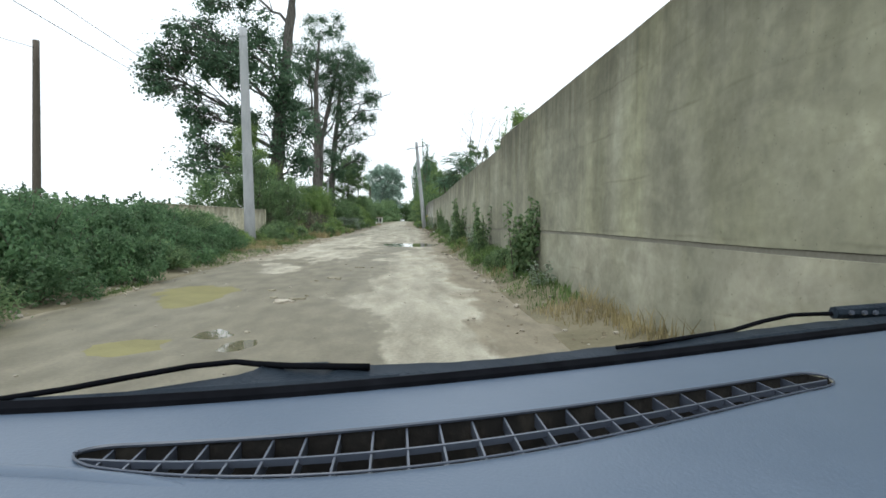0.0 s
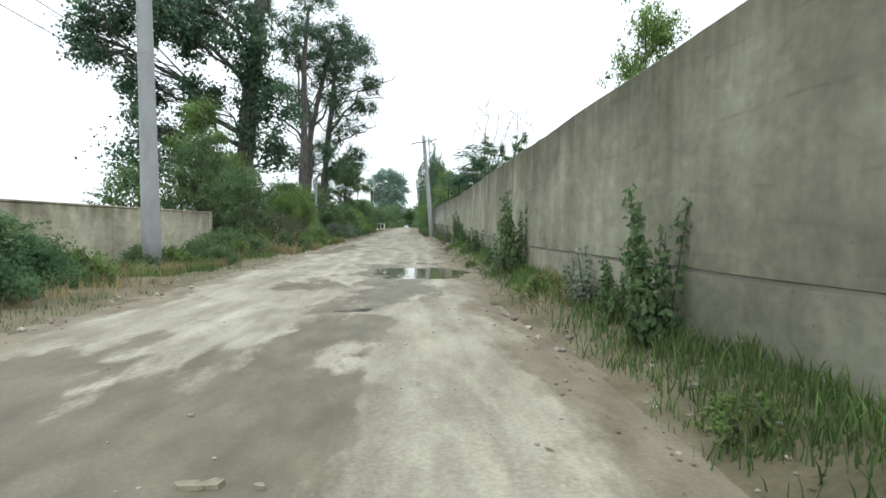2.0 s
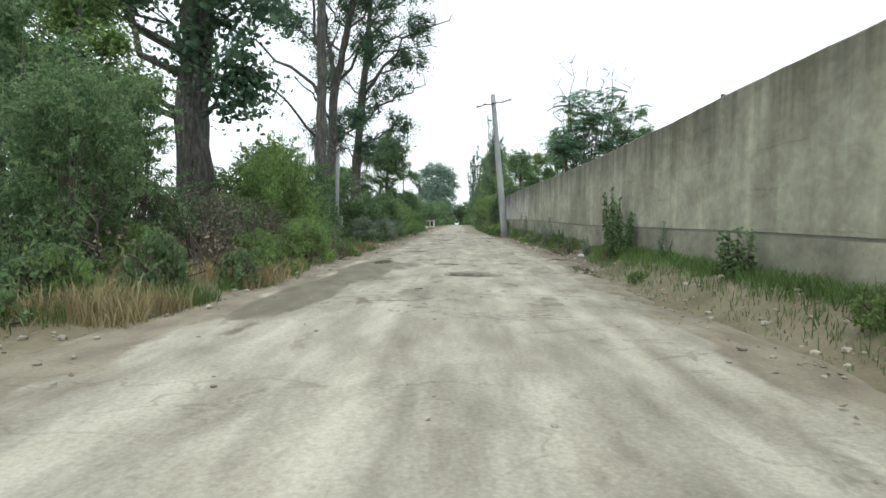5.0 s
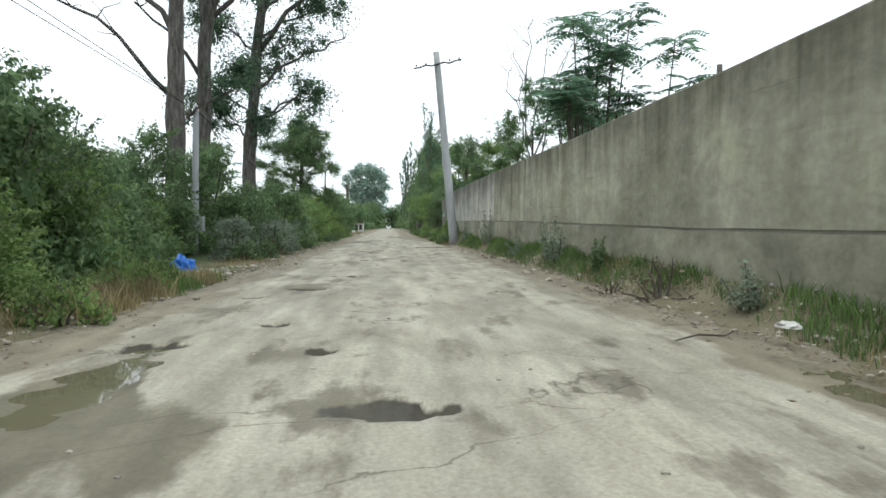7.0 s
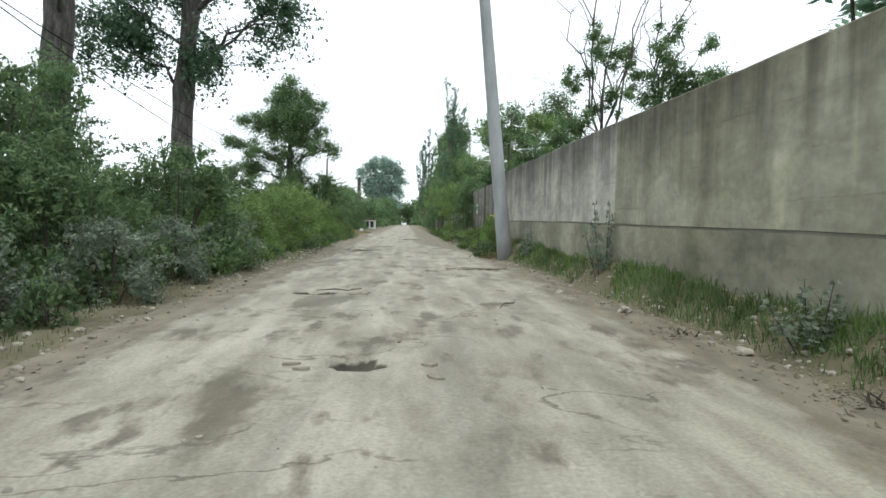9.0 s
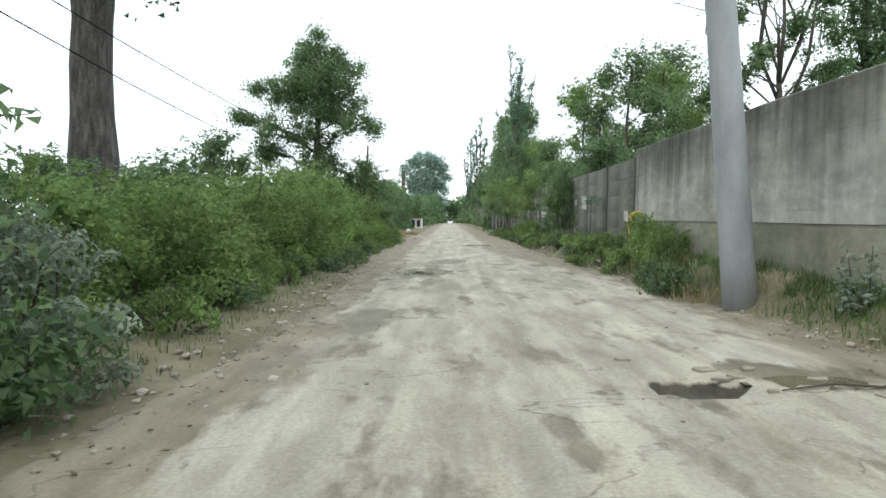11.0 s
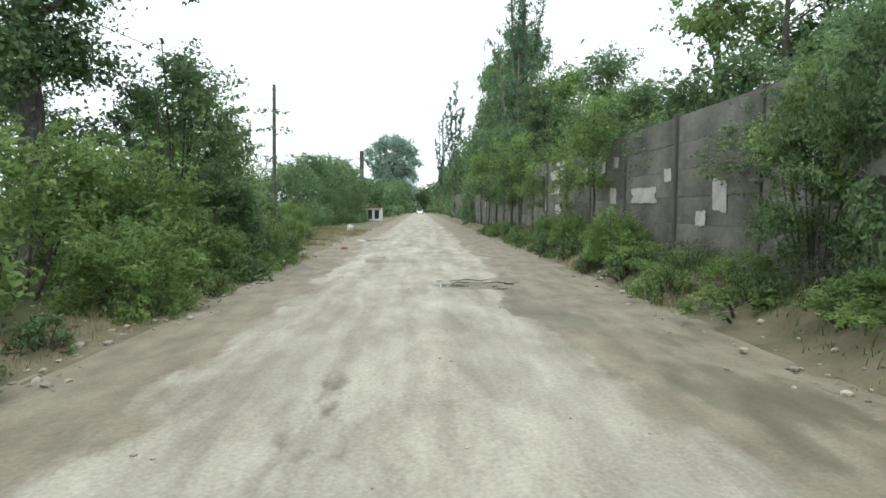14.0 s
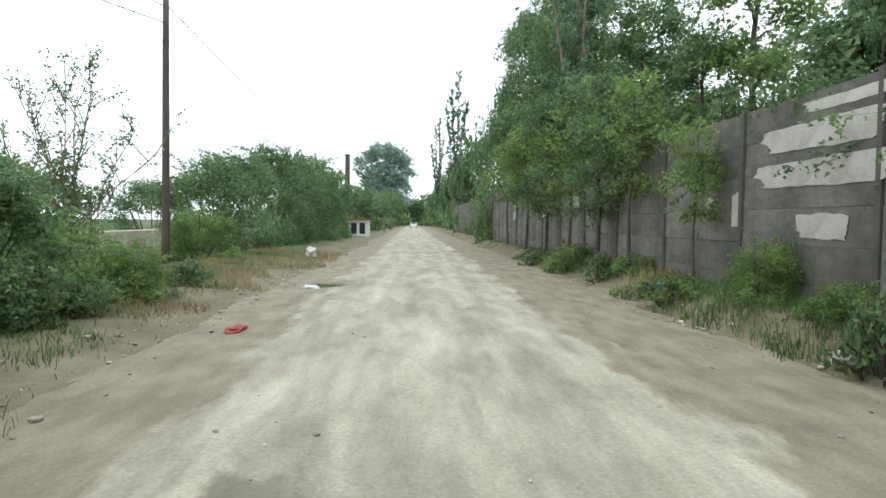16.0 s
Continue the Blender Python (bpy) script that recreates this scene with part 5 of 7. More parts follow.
lobe_tree("poplar_tree", "tall forked poplar with bare brown trunk", (-9.95, 77.4, 0), [(0, 0, -0.3), (0.1, 0, 6), (0.3, 0, 11.5), (1.5, 0, 17), (2.6, 0, 22)], 0.47, 0.14,
          [(2, 0, 18, 2.2, 2.2, 2.2, 13), (0, 0, 22, 2.8, 2.8, 2.2, 15), (-2, 1, 16, 1.4, 1.4, 1.4, 6), (4.2, 0, 23, 2, 2, 2, 12), (3.2, 0, 15, 1.5, 1.5, 1.5, 9), (-1.2, 0, 18.5, 1.6, 1.6, 2, 9), (3.6, 0, 19.5, 2.0, 2.0, 1.8, 12), (1.2, -1, 20.5, 2.2, 2.0, 1.6, 12), (2.6, -1, 9.0, 1.2, 1.2, 1.0, 6)], 13000, 0.2, L_POPLAR, 33, (0.45, 1.1),
          [((0.3, 0, 11), (-1.6, 0, 20), 0.24), ((0.2, 0, 8.6), (-2.0, -3, 11.6), 0.13), ((0.5, 0, 12), (4.8, 1, 17.5), 0.15), ((1.0, 0, 15), (5.5, 0, 20.5), 0.12)])
lobe_tree("poplar_tree", "old poplar, half bare, with pale dead limbs", (-9.45, 85.2, 0), [(0, 0, -0.3), (0.1, 0, 6), (0.5, 0, 11), (1.0, 0, 16), (1.4, 0, 22)], 0.52, 0.14,
          [(3, 0, 13.6, 2.0, 2.2, 1.5, 10), (1, 0, 18.6, 2.6, 2.8, 2.6, 18), (5.8, 0, 18.6, 1.8, 2, 1.2, 9), (3.6, -1, 9.6, 1.8, 1.8, 1.1, 9), (-2.4, 0, 14.5, 1.8, 2, 2.2, 12), (2.5, 0, 23, 2.8, 3, 2, 16), (-1.6, -1, 10, 1.3, 1.4, 1.4, 7), (-2.6, 0, 8.6, 1.5, 1.6, 1.6, 12), (1.9, -0.5, 7.8, 1.5, 1.5, 1.2, 10), (0.3, 1, 12, 2.0, 2, 2.0, 14), (5.0, 0, 15.8, 1.8, 1.8, 1.5, 11), (4.6, 0, 21.5, 2.2, 2, 1.6, 12)], 20000, 0.2, L_POPLAR, 34, (0.45, 1.1),
          [((0.6, 0, 12.5), (8.5, 0, 19.4), 0.2), ((0.4, 0, 10), (6.4, -1, 13.4), 0.14), ((0.3, 0, 8), (4.6, -1, 9.4), 0.1), ((1, 0, 15.5), (7.4, 0, 17), 0.12), ((1, 0, 15), (4.6, 0, 23.5), 0.15)])
lobe_tree("tree", "leafy young tree crowding the road beside the old poplar", (-11.7, 50.8, 0), [(0, 0, -0.3), (0.1, 0, 3), (-0.1, 0, 6), (0.1, 0, 8.8)], 0.16, 0.04,
          loose_lobes(7, 2.2, 2.4, 9.0, 13, 7), 12500, 0.15, L_LIGHT, 39, (0.3, 0.65), inner=500)
lobe_tree("walnut_tree", "broad tiered dark green tree behind the bushes", (-9.3, 107.0, 0), [(0, 0, -0.3), (0.1, 0, 3), (0.0, 0, 5.5), (0.1, 0, 9), (0.0, 0, 12.3)], 0.3, 0.06,
          [(0.2, 0, 12.0, 1.4, 1.4, 0.8, 9), (-1.2, 0, 10.8, 1.7, 2.0, 0.7, 11), (1.6, 0, 10.5, 1.5, 1.8, 0.7, 9), (-2.2, 0.5, 9.2, 2.0, 2.2, 0.6, 12), (2.0, 0, 9.0, 1.6, 2.0, 0.7, 10), (0, -1.5, 9.8, 2.0, 1.5, 0.8, 11), (-3.8, 0, 7.6, 1.3, 1.8, 0.5, 9),
           (2.8, 0, 7.2, 1.2, 1.6, 0.6, 8), (0, 1, 8.0, 2.3, 2.3, 0.8, 12), (-1.6, -1, 6.7, 1.6, 1.6, 0.5, 8), (0.2, 0, 11.2, 1.6, 1.6, 0.8, 9), (-2.6, 0, 5.6, 1.4, 1.4, 0.5, 7), (1.2, -0.5, 7.4, 1.5, 1.4, 0.7, 8), (0, 0, 9.2, 1.5, 1.5, 2.2, 14), (0.2, 0, 6.2, 1.8, 1.8, 1.1, 11), (0.4, 0, 4.8, 1.8, 1.6, 0.7, 8)], 34000, 0.15, L_BUSH, 35, (0.4, 0.85), inner=700)
lobe_tree("tree", "slim many-stemmed dark tree with bare tops beyond the wall", (13.2, 96.8, 0), [(0, 0, -0.3), (-0.2, 0, 3.5), (-0.3, 0, 6), (-0.5, 0, 9.5)], 0.2, 0.06,
          [(-2.0, 0, 8.0, 1.1, 1.4, 0.9, 9), (0.2, 0, 9.6, 1.4, 1.7, 1.0, 9), (1.6, 0, 8.2, 0.9, 1.4, 1.1, 7), (-2.4, 0, 10.9, 0.8, 0.9, 0.8, 6), (-1.0, 0, 12.0, 0.9, 1.0, 1.0, 7), (0.8, 0, 12.4, 0.8, 0.9, 0.8, 6), (-0.5, 0, 14.0, 0.7, 0.7, 0.8, 5), (-3.2, 0, 7.0, 0.8, 0.8, 0.4, 5), (1.0, 0, 5.6, 1.5, 1.5, 0.8, 9), (-1.4, 0, 5.4, 1.4, 1.4, 0.8, 8)], 9500, 0.17, L_BUSH, 36, (0.25, 0.6),
          [((-0.3, 0, 5), (-3.6, 0, 15.8), 0.08), ((-0.3, 0, 6.5), (-2.2, 0, 18.8), 0.08), ((-0.4, 0, 7.5), (-0.4, 0, 20.0), 0.085), ((-0.2, 0, 6), (3.2, 0, 18.0), 0.08), ((-0.2, 0, 4.8), (-4.8, 0, 10.8), 0.06), ((-0.3, 0, 7.5), (1.3, 0.5, 19.2), 0.07), ((-0.3, 0, 7.5), (-3.0, -0.5, 17.4), 0.055), ((-0.3, 0, 7.5), (4.0, 0.5, 16.4), 0.055), ((0.5, 0, 10), (3.6, 0, 20.2), 0.055)], bark=M_TWIG)
lobe_tree("tree", "slim forked grey tree with sparse leaves beyond the wall", (16.9, 98.0, 0), [(0, 0, -0.3), (0, 0, 4), (0.2, 0, 8), (0.5, 0, 12)], 0.18, 0.06,
          [(0.2, 0, 8.6, 1.2, 1.4, 1.4, 9), (1.9, 0, 10.5, 0.9, 1, 0.8, 5), (-1.2, 0, 7.5, 1.2, 1.4, 1.2, 8), (-0.8, 0, 10.5, 1.2, 1.2, 1.2, 9), (1.0, 0, 12.5, 1.6, 1.4, 1.2, 11), (2.6, 0, 11.2, 1.2, 1.2, 0.8, 8), (0.6, 0, 14.2, 1.2, 1.2, 1.0, 8), (3.4, 0, 13.6, 0.8, 0.8, 0.6, 5), (2.2, 0, 9.4, 1.2, 1.2, 0.6, 6), (-1.4, 0, 12.6, 1, 1, 1, 6), (4.2, 0, 11.6, 0.8, 0.8, 0.5, 4)], 10500, 0.19, L_BUSH, 37, (0.3, 0.7),
          [((0.2, 0, 8), (1.6, 0, 18.5), 0.09), ((0.2, 0, 9), (-0.9, 0, 15.5), 0.07), ((0.2, 0, 8), (3.6, 0, 13.5), 0.07), ((0.2, 0, 9), (0.4, 0.4, 18.8), 0.08), ((0.3, 0, 9), (2.6, 0, 17.5), 0.07)], bark=M_TWIG)
t_green = lobe_tree("tree", "green leafy tree leaning over the fence", (7.2, 99.2, 0), [(0, 0, -0.3), (0.1, 0, 3), (-0.1, 0, 6), (0.1, 0, 9)], 0.12, 0.03, loose_lobes(3, 2.4, 3.2, 9.2, 13, 7), 8600, 0.142, L_BUSH, 41, (0.34, 0.72), inner=260, bark=M_TWIG, twigs=3, sub=1)
t_loose = lobe_tree("tree", "airy light green tree rising above the fence", (7.9, 110.5, 0), [(0, 0, -0.3), (0.1, 0, 4), (-0.2, 0, 7), (0.1, 0, 10.6)], 0.12, 0.03, loose_lobes(4, 2.2, 3.4, 10.8, 13, 7, 0.8), 6600, 0.165, L_LIGHT, 42, (0.35, 0.75), inner=160, bark=M_TWIG, twigs=3, sub=1)
for ob, rows in ((t_green, [(8.2, 108.0, 1.0, 1.0), (7.0, 117.4, 0.9, 0.85), (6.6, 128.0, 0.95, 1.0), (6.8, 135.0, 1.1, 1.5), (4.25, 125.2, 0.62, 0.62), (6.9, 143.0, 1.25, 1.6), (4.3, 131.8, 0.7, 0.7), (6.3, 100.6, 0.75, 0.6), (6.2, 103.8, 0.7, 0.44), (6.2, 109.2, 0.7, 0.52), (6.2, 112.4, 0.75, 0.58), (6.1, 115.4, 0.75, 0.6),  (7.0, 124.6, 0.8, 0.75), (6.7, 131.6, 1.0, 1.0), (6.8, 139.2, 1.2, 1.7), (13.4, 110.6, 1.3, 1.38), (7.2, 149.0, 1.3, 1.7), (8.0, 128.6, 1.0, 0.85)]),
                 (t_loose, [(7.2, 122.4, 0.95, 0.8), (7.0, 114.0, 0.7, 0.56), (5.6, 138.5, 0.8, 0.8), (6.1, 24.8, 0.36, 0.54), (9.6, 101.5, 1.0, 0.9)])):
    for k, (x, y, s, sz) in enumerate(rows):
        copy_thing(ob, pose(x, y, 0, 0, 0, 67 * k + 20) @ Matrix.Diagonal((s, s, sz, 1)))
yt = lobe_tree("sapling", "thin young tree with light green crown against the fence", (4.3, 110.7, 0.35), [(0, 0, -0.2), (0.05, 0.05, 1.5), (-0.05, 0, 3), (0, 0, 4.3)], 0.045, 0.012,
               [(0, 0, 3.7, 0.7, 0.9, 0.5, 12), (-0.3, 0.3, 2.9, 0.8, 1.0, 0.4, 12), (0.1, -0.5, 3.2, 0.6, 0.8, 0.4, 10), (0, 0.1, 4.3, 0.4, 0.5, 0.3, 6), (-0.2, 0, 2.2, 0.5, 0.6, 0.3, 6)], 2300, 0.11, L_LIGHT, 47, (0.16, 0.36), bark=M_TWIG, twigs=3, sub=1)
for k, (x, y, s, sz) in enumerate([(4.35, 113.8, 0.5, 0.68), (4.35, 119.6, 0.6, 0.72), (4.3, 122.8, 1.2, 1.1), (4.3, 128.4, 1.3, 1.2), (4.3, 136.0, 1.4, 1.3), (4.3, 101.2, 0.6, 0.7), (4.4, 141.5, 1.4, 1.3)]):
    copy_thing(yt, pose(x, y, verge_z(x, y) - 0.05, 0, 0, 75 * k + 10) @ Matrix.Diagonal((s, s, sz, 1)))

def plume_tree(label, base, stems, seed, leaves, leaf, name="poplar_tree", mat=None, thick=0.13):
    """A thin poplar of several upright stems, each with its own narrow sleeve of leaves."""
    rng = random.Random(seed)
    ob = empty(name, *base)
    tubes, clumps = [], []
    for x0, x1, y1, h in stems:
        pts = [Vector((x0 * f + (x1 - x0) * f * f + rng.gauss(0, 0.06), y1 * f, -0.3 + (h + 0.3) * f)) for f in np.linspace(0, 1, 9)]
        tubes.append(tube(pts, [thick * (1 - 0.1 * k) for k in range(9)], 6))
        z = h * 0.25
        while z < h:
            f = z / h * 8
            p = pts[min(7, int(f))].lerp(pts[min(7, int(f)) + 1], f - min(7, int(f)))
            side = Vector((rng.gauss(0, 0.3), rng.gauss(0, 0.3), rng.uniform(0.3, 1.0)))
            if rng.random() < 0.82:
                tubes.append(tube([p, p + side * 0.6, p + side * 1.1], [0.02, 0.014, 0.006], 4))
                clumps += [(*(p + side * k), rng.uniform(0.14, 0.34)) for k in (0.3, 0.6, 0.85, 1.1)]
            z += rng.uniform(0.14, 0.34)
    part("trunk", join(*tubes), M_DEAD, ob)
    leafy("crown", clumps, leaves, leaf, mat or L_POPLAR, seed, 0, 0.1, ob, 0.7, 0.9)
    return tagged(ob, label, "tree", "roadside trees")


plume_tree("tall thin half-dead poplar with feathery tops", (5.75, 131.5, 0), [(0, -0.9, 0.2, 19.0), (0.3, 0.5, 0.4, 18.0), (0.1, 0.1, 0.2, 16.4), (-0.3, -0.2, -0.4, 14.5), (0.6, 1.6, 0.3, 15.8), (-0.6, -1.8, 0, 12.4)], 43, 8000, 0.16, mat=L_HEAVEN)
plume_tree("narrow dark poplar with forked top far down the road", (4.6, 185.0, 0), [(0, -0.6, 0, 19.6), (0.4, 0.5, 0.2, 21.2), (-0.4, -1.3, 0, 16.5), (0.6, 1.5, 0, 17.5)], 44, 5600, 0.25, mat=L_HEAVEN)
plume_tree("narrow dark poplar far down the road", (4.9, 240.0, 0), [(0, -0.8, 0, 23.0), (0.4, 0.3, 0.2, 25.2), (-0.4, -1.6, 0, 19.0), (0.2, 1.2, 0, 20.5)], 48, 4800, 0.3, mat=L_HEAVEN)
plume_tree("airy many-stemmed shrub with sparse leaves by the low wall", (-10.3, 124.3, 0), [(0.1, -1.3, 0.3, 4.6), (0.2, 0.9, -0.3, 5.6), (0, -0.3, 0.6, 5.2), (-0.3, -2.0, 0, 3.9), (0.3, 1.7, 0.4, 4.3), (0.1, 0.4, -0.8, 4.8), (-0.2, -0.9, -0.5, 5.0), (0.4, 2.2, 0, 3.4)], 45, 2300, 0.1, "shrub", L_BUSH, 0.035)
rf = random.Random(46)
crown = []
for k in range(46):
    h, a = -0.85 + 1.8 * (k + rf.random()) / 46, 2.4 * k
    w = max(0.15, 1 - h * h) ** 0.5 * rf.uniform(0.55, 0.95)
    crown.append((11.2 * w * math.cos(a), 7 * w * math.sin(a), 20.5 + 11.5 * h * rf.uniform(0.92, 1.04), 2.6, 2.6, 2.0, 5))
crown += [(x, -4, z, 3.2, 2.6, 2.4, 6) for x, z in ((-6, 8), (-2, 7), (2, 8), (6, 8), (0, 14), (-4, 18), (4, 18), (0, 22), (-3, 12), (3, 12))]
far = lobe_tree("tree", "large round green tree at the far end of the road, lightened for haze", (-11.5, 335.0, 0), [(0, 0, -0.3), (0.2, 0, 10), (0, 0, 20), (0.2, 0, 28)], 0.8, 0.2, crown, 17000, 0.7, L_HAZED, 46, (1.3, 2.5), inner=2200, twigs=0)


def fronds(name, base, stems, seed, label):
    """A tree-of-heaven: thin stems that end in whorls of long feathered leaves."""
    rng, rs = random.Random(seed), np.random.RandomState(seed)
    ob = empty(name, *base)
    tubes, cs, al, nm, sz = [], [], [], [], []
    for dx, dy, h in stems:
        top = Vector((dx, dy, h * 1.08))
        tubes.append(tube([(dx * 0.1, dy * 0.1, -0.2), (dx * 0.5, dy * 0.5, h * 0.55), top], [0.05, 0.035, 0.015], 6))
        for k in range(13):
            a, lift = 2.4 * k + rng.uniform(-0.3, 0.3), rng.uniform(-0.15, 0.95)
            d = Vector((math.cos(a), math.sin(a), lift)).normalized()
            start = top - Vector((0, 0, 0.05 * k))
            length = rng.uniform(0.85, 1.4)
            curve = lambda q: start + d * length * q - Vector((0, 0, 0.5 * length * q * q))
            tubes.append(tube([curve(q) for q in np.linspace(0, 1, 6)], [0.012, 0.01, 0.008, 0.006, 0.005, 0.003], 4))
            side = d.cross(Vector((0, 0, 1))).normalized()
            for q in np.linspace(0.2, 1, 9):
                for w in (-1, 1):
                    v = (side * w + d * 0.3 + Vector((0, 0, -0.35))).normalized()
                    size = rng.uniform(0.26, 0.36) * (1.15 - 0.4 * q)
                    cs.append(curve(q) + v * size * 0.5)
                    al.append(v)
                    sz.append(size)
    part("stem", join(*tubes), M_TWIG, ob)
    n = len(cs)
    c, a, s = np.array(cs), np.array(al), np.array(sz)[:, None]
    up = np.tile([0, 0, 1.0], (n, 1)) + rs.normal(size=(n, 3)) * 0.25
    side = np.cross(a, up)
    v = np.stack([c - a * s / 2, c + side * s * 0.2, c + a * s / 2, c - side * s * 0.2], 1).reshape(-1, 3)
    f = (np.arange(n) * 4)[:, None] + np.arange(4)
    ob2 = new("crown", mesh_data("crown", v.tolist(), f.tolist(), L_HEAVEN))
    ob2.parent = ob
    return tagged(ob, label, "tree", "roadside trees")


AIL = "tree of heaven with long feathery leaves above the wall"
for k, (x, y, h, wide, count) in enumerate(((6.2, 64.4, 5.8, 0.6, 4), (6.7, 65.4, 7.4, 0.7, 5), (7.4, 66.0, 8.3, 1.2, 6), (8.8, 64.8, 7.0, 1.0, 5), (7.2, 68.4, 7.4, 1.1, 5))):
    ra = random.Random(200 + k)
    fronds("tree_of_heaven", (x, y, 0.2), [(ra.uniform(-1, 1) * wide, ra.uniform(-1.2, 1.2) * wide, max(4.9, h * (1 - 0.42 * ra.random()))) for _ in range(count)], 51 + k, AIL)
young = fronds("sapling", (4.3, 94.4, verge_z(4.3, 94.4)), [(0.1, 0.05, 3.5)], 230, "spindly young tree of heaven with an umbrella of leaves")
young.scale = (0.5, 0.5, 0.5)


# ---------------------------------------------------------------- weeds at the foot of the wall
def weed(name, label, height, stems, leaves, leaf, mat, seed, width=0.3):
    rng = random.Random(seed)
    ob = empty(name)
    cl = []
    for _ in range(stems):
        x, y, h = rng.gauss(0, width * 0.6), rng.gauss(0, width), height * rng.uniform(0.55, 1)
        part("stem", tube([(x * 0.3, y * 0.3, -0.1), (x * 0.7, y * 0.7, h * 0.5), (x, y, h)], [0.012, 0.009, 0.004], 5), M_TWIG, ob)
        cl += [(x * (0.3 + 0.7 * f), y * (0.3 + 0.7 * f), h * f, 0.16 * (1.25 - f * 0.7)) for f in np.linspace(0.15, 1, 9)]
    leafy("foliage", cl, leaves, leaf, mat, seed, 10, leaf, ob, 0.6)
    return tagged(ob, label, "weed", "weeds by the wall")


w1 = weed("weed", "tall leafy green weed growing at the foot of the wall", 1.55, 7, 995, 0.1, L_BUSH, 61)
w2 = weed("weed", "slender light green weed growing at the foot of the wall", 1.1, 4, 420, 0.085, L_GREY, 62, 0.25)
spread(w1, [(3.98, 12.8, 0.25, 1.05, 1.12), (4.12, 13.2, 0.25, 0.85, 0.9), (4.05, 19.4, 0.3, 1.0, 1.12), (4.1, 20.6, 0.3, 0.6, 0.5), (4.05, 27.6, 0.3, 1.15, 1.35), (4.1, 28.6, 0.3, 0.9, 0.85), (4.1, 35.2, 0.35, 1.0, 0.7), (4.5, 49.7, 0.45, 0.9, 1.35), (4.45, 49.3, 0.45, 0.85, 1.2), (4.5, 48.6, 0.45, 0.85, 0.85), (4.1, 31.5, 0.3, 0.9, 0.6), (4.3, 42.0, 0.4, 0.9, 0.55), (4.55, 58.4, 0.45, 0.7, 0.55), (4.0, 36.8, 0.3, 0.8, 0.5)], 7)
spread(w2, [(4.5, 61.8, 0.45, 1.1, 1.15), (4.5, 61.2, 0.45, 1.0, 0.9), (4.55, 72.8, 0.5, 1.0, 1.5), (4.5, 66.0, 0.45, 1.0, 0.7), (4.1, 11.4, 0.2, 0.9, 0.42), (4.1, 29.3, 0.3, 1.0, 0.9), (4.55, 53.0, 0.45, 0.9, 0.6), (4.5, 80.0, 0.5, 1.2, 0.9), (4.1, 21.6, 0.3, 1.1, 0.75), (4.15, 22.4, 0.3, 0.9, 0.6), (4.6, 46.2, 0.45, 0.8, 0.8)], 8)


# ---------------------------------------------------------------- grass, stones, litter
def blades(name, label, spots, mat, seed, hmin, hmax, width=0.0036):
    rs = np.random.RandomState(seed)
    verts, faces = [], []
    for x, y, z, s in spots:
        for _ in range(3):
            a, h = rs.uniform(0, 6.28), rs.uniform(hmin, hmax) * s
            bx, by = x + rs.normal() * 0.05, y + rs.normal() * 0.05
            c, d = math.cos(a) * width * (1 + s), math.sin(a) * width * (1 + s)
            lx, ly = rs.normal() * h * 0.35, rs.normal() * h * 0.35
            k = len(verts)
            verts += [(bx - c, by - d, z - 0.02), (bx + c, by + d, z - 0.02), (bx + lx * 0.4 + c * 0.7, by + ly * 0.4 + d * 0.7, z + h * 0.6), (bx + lx * 0.4 - c * 0.7, by + ly * 0.4 - d * 0.7, z + h * 0.6), (bx + lx, by + ly, z + h)]
            faces += [(k, k + 1, k + 2, k + 3), (k + 3, k + 2, k + 4)]
    return tagged(part(name, (verts, faces), mat), label, "grass", kind="stuff")


def bush_line(y):
    if y < 27:
        return hedge_front(y) + 0.2
    if y < 44:
        return -8.0
    return -5.2 if y < 114 else -8.5


rs = random.Random(9)
green, straw = [], []
for _ in range(23000):
    y = rs.uniform(2, 124) if rs.random() < 0.8 else rs.uniform(2, 150)
    side = rs.random()
    if side < 0.62:
        lo, hi = road_right(y) - 0.05, (wall_x(y) if y < 90.8 else 4.75) - 0.06
        x = lo + (hi - lo) * rs.random() ** 0.8
    else:
        hi, lo = road_left(y) + 0.1, bush_line(y) - 0.4
        if lo > hi:
            continue
        x = hi + (lo - hi) * rs.random()
    edge = (x - road_right(y)) if x > 0 else (road_left(y) - x)
    if n2(x, y, 0.45, 8) + 0.35 * min(1, edge * 2) < 0.0 and edge < 0.45:
        continue
    s = min(1.0, 0.35 + max(0, edge) * 0.8) * rs.uniform(0.6, 1.2) * (0.7 if x < 0 and y > 48 else 1)
    dry = n2(x, y, 0.25, 4) + (0.1 if 20 < y < 26 and x > 0 else -0.05 if x > 0 and y < 20 else 0) + (0.45 if x < 0 and 38 < y < 54 else 0) + (0.15 if x < 0 and y > 112 else 0)
    if x > 0 and y > 32:
        dry -= 0.3
    (straw if dry > 0.12 else green).append((x, y, verge_z(x, y), s))
for _ in range(7000):
    x, y = rs.uniform(-8.6, -4.3), rs.uniform(110, 136)
    if n2(x, y, 0.5, 3) + 0.25 * (-4.3 - x) > 0.1:
        (straw if n2(x, y, 0.35, 6) > -0.12 else green).append((x, y, verge_z(x, y), rs.uniform(0.4, 0.9)))
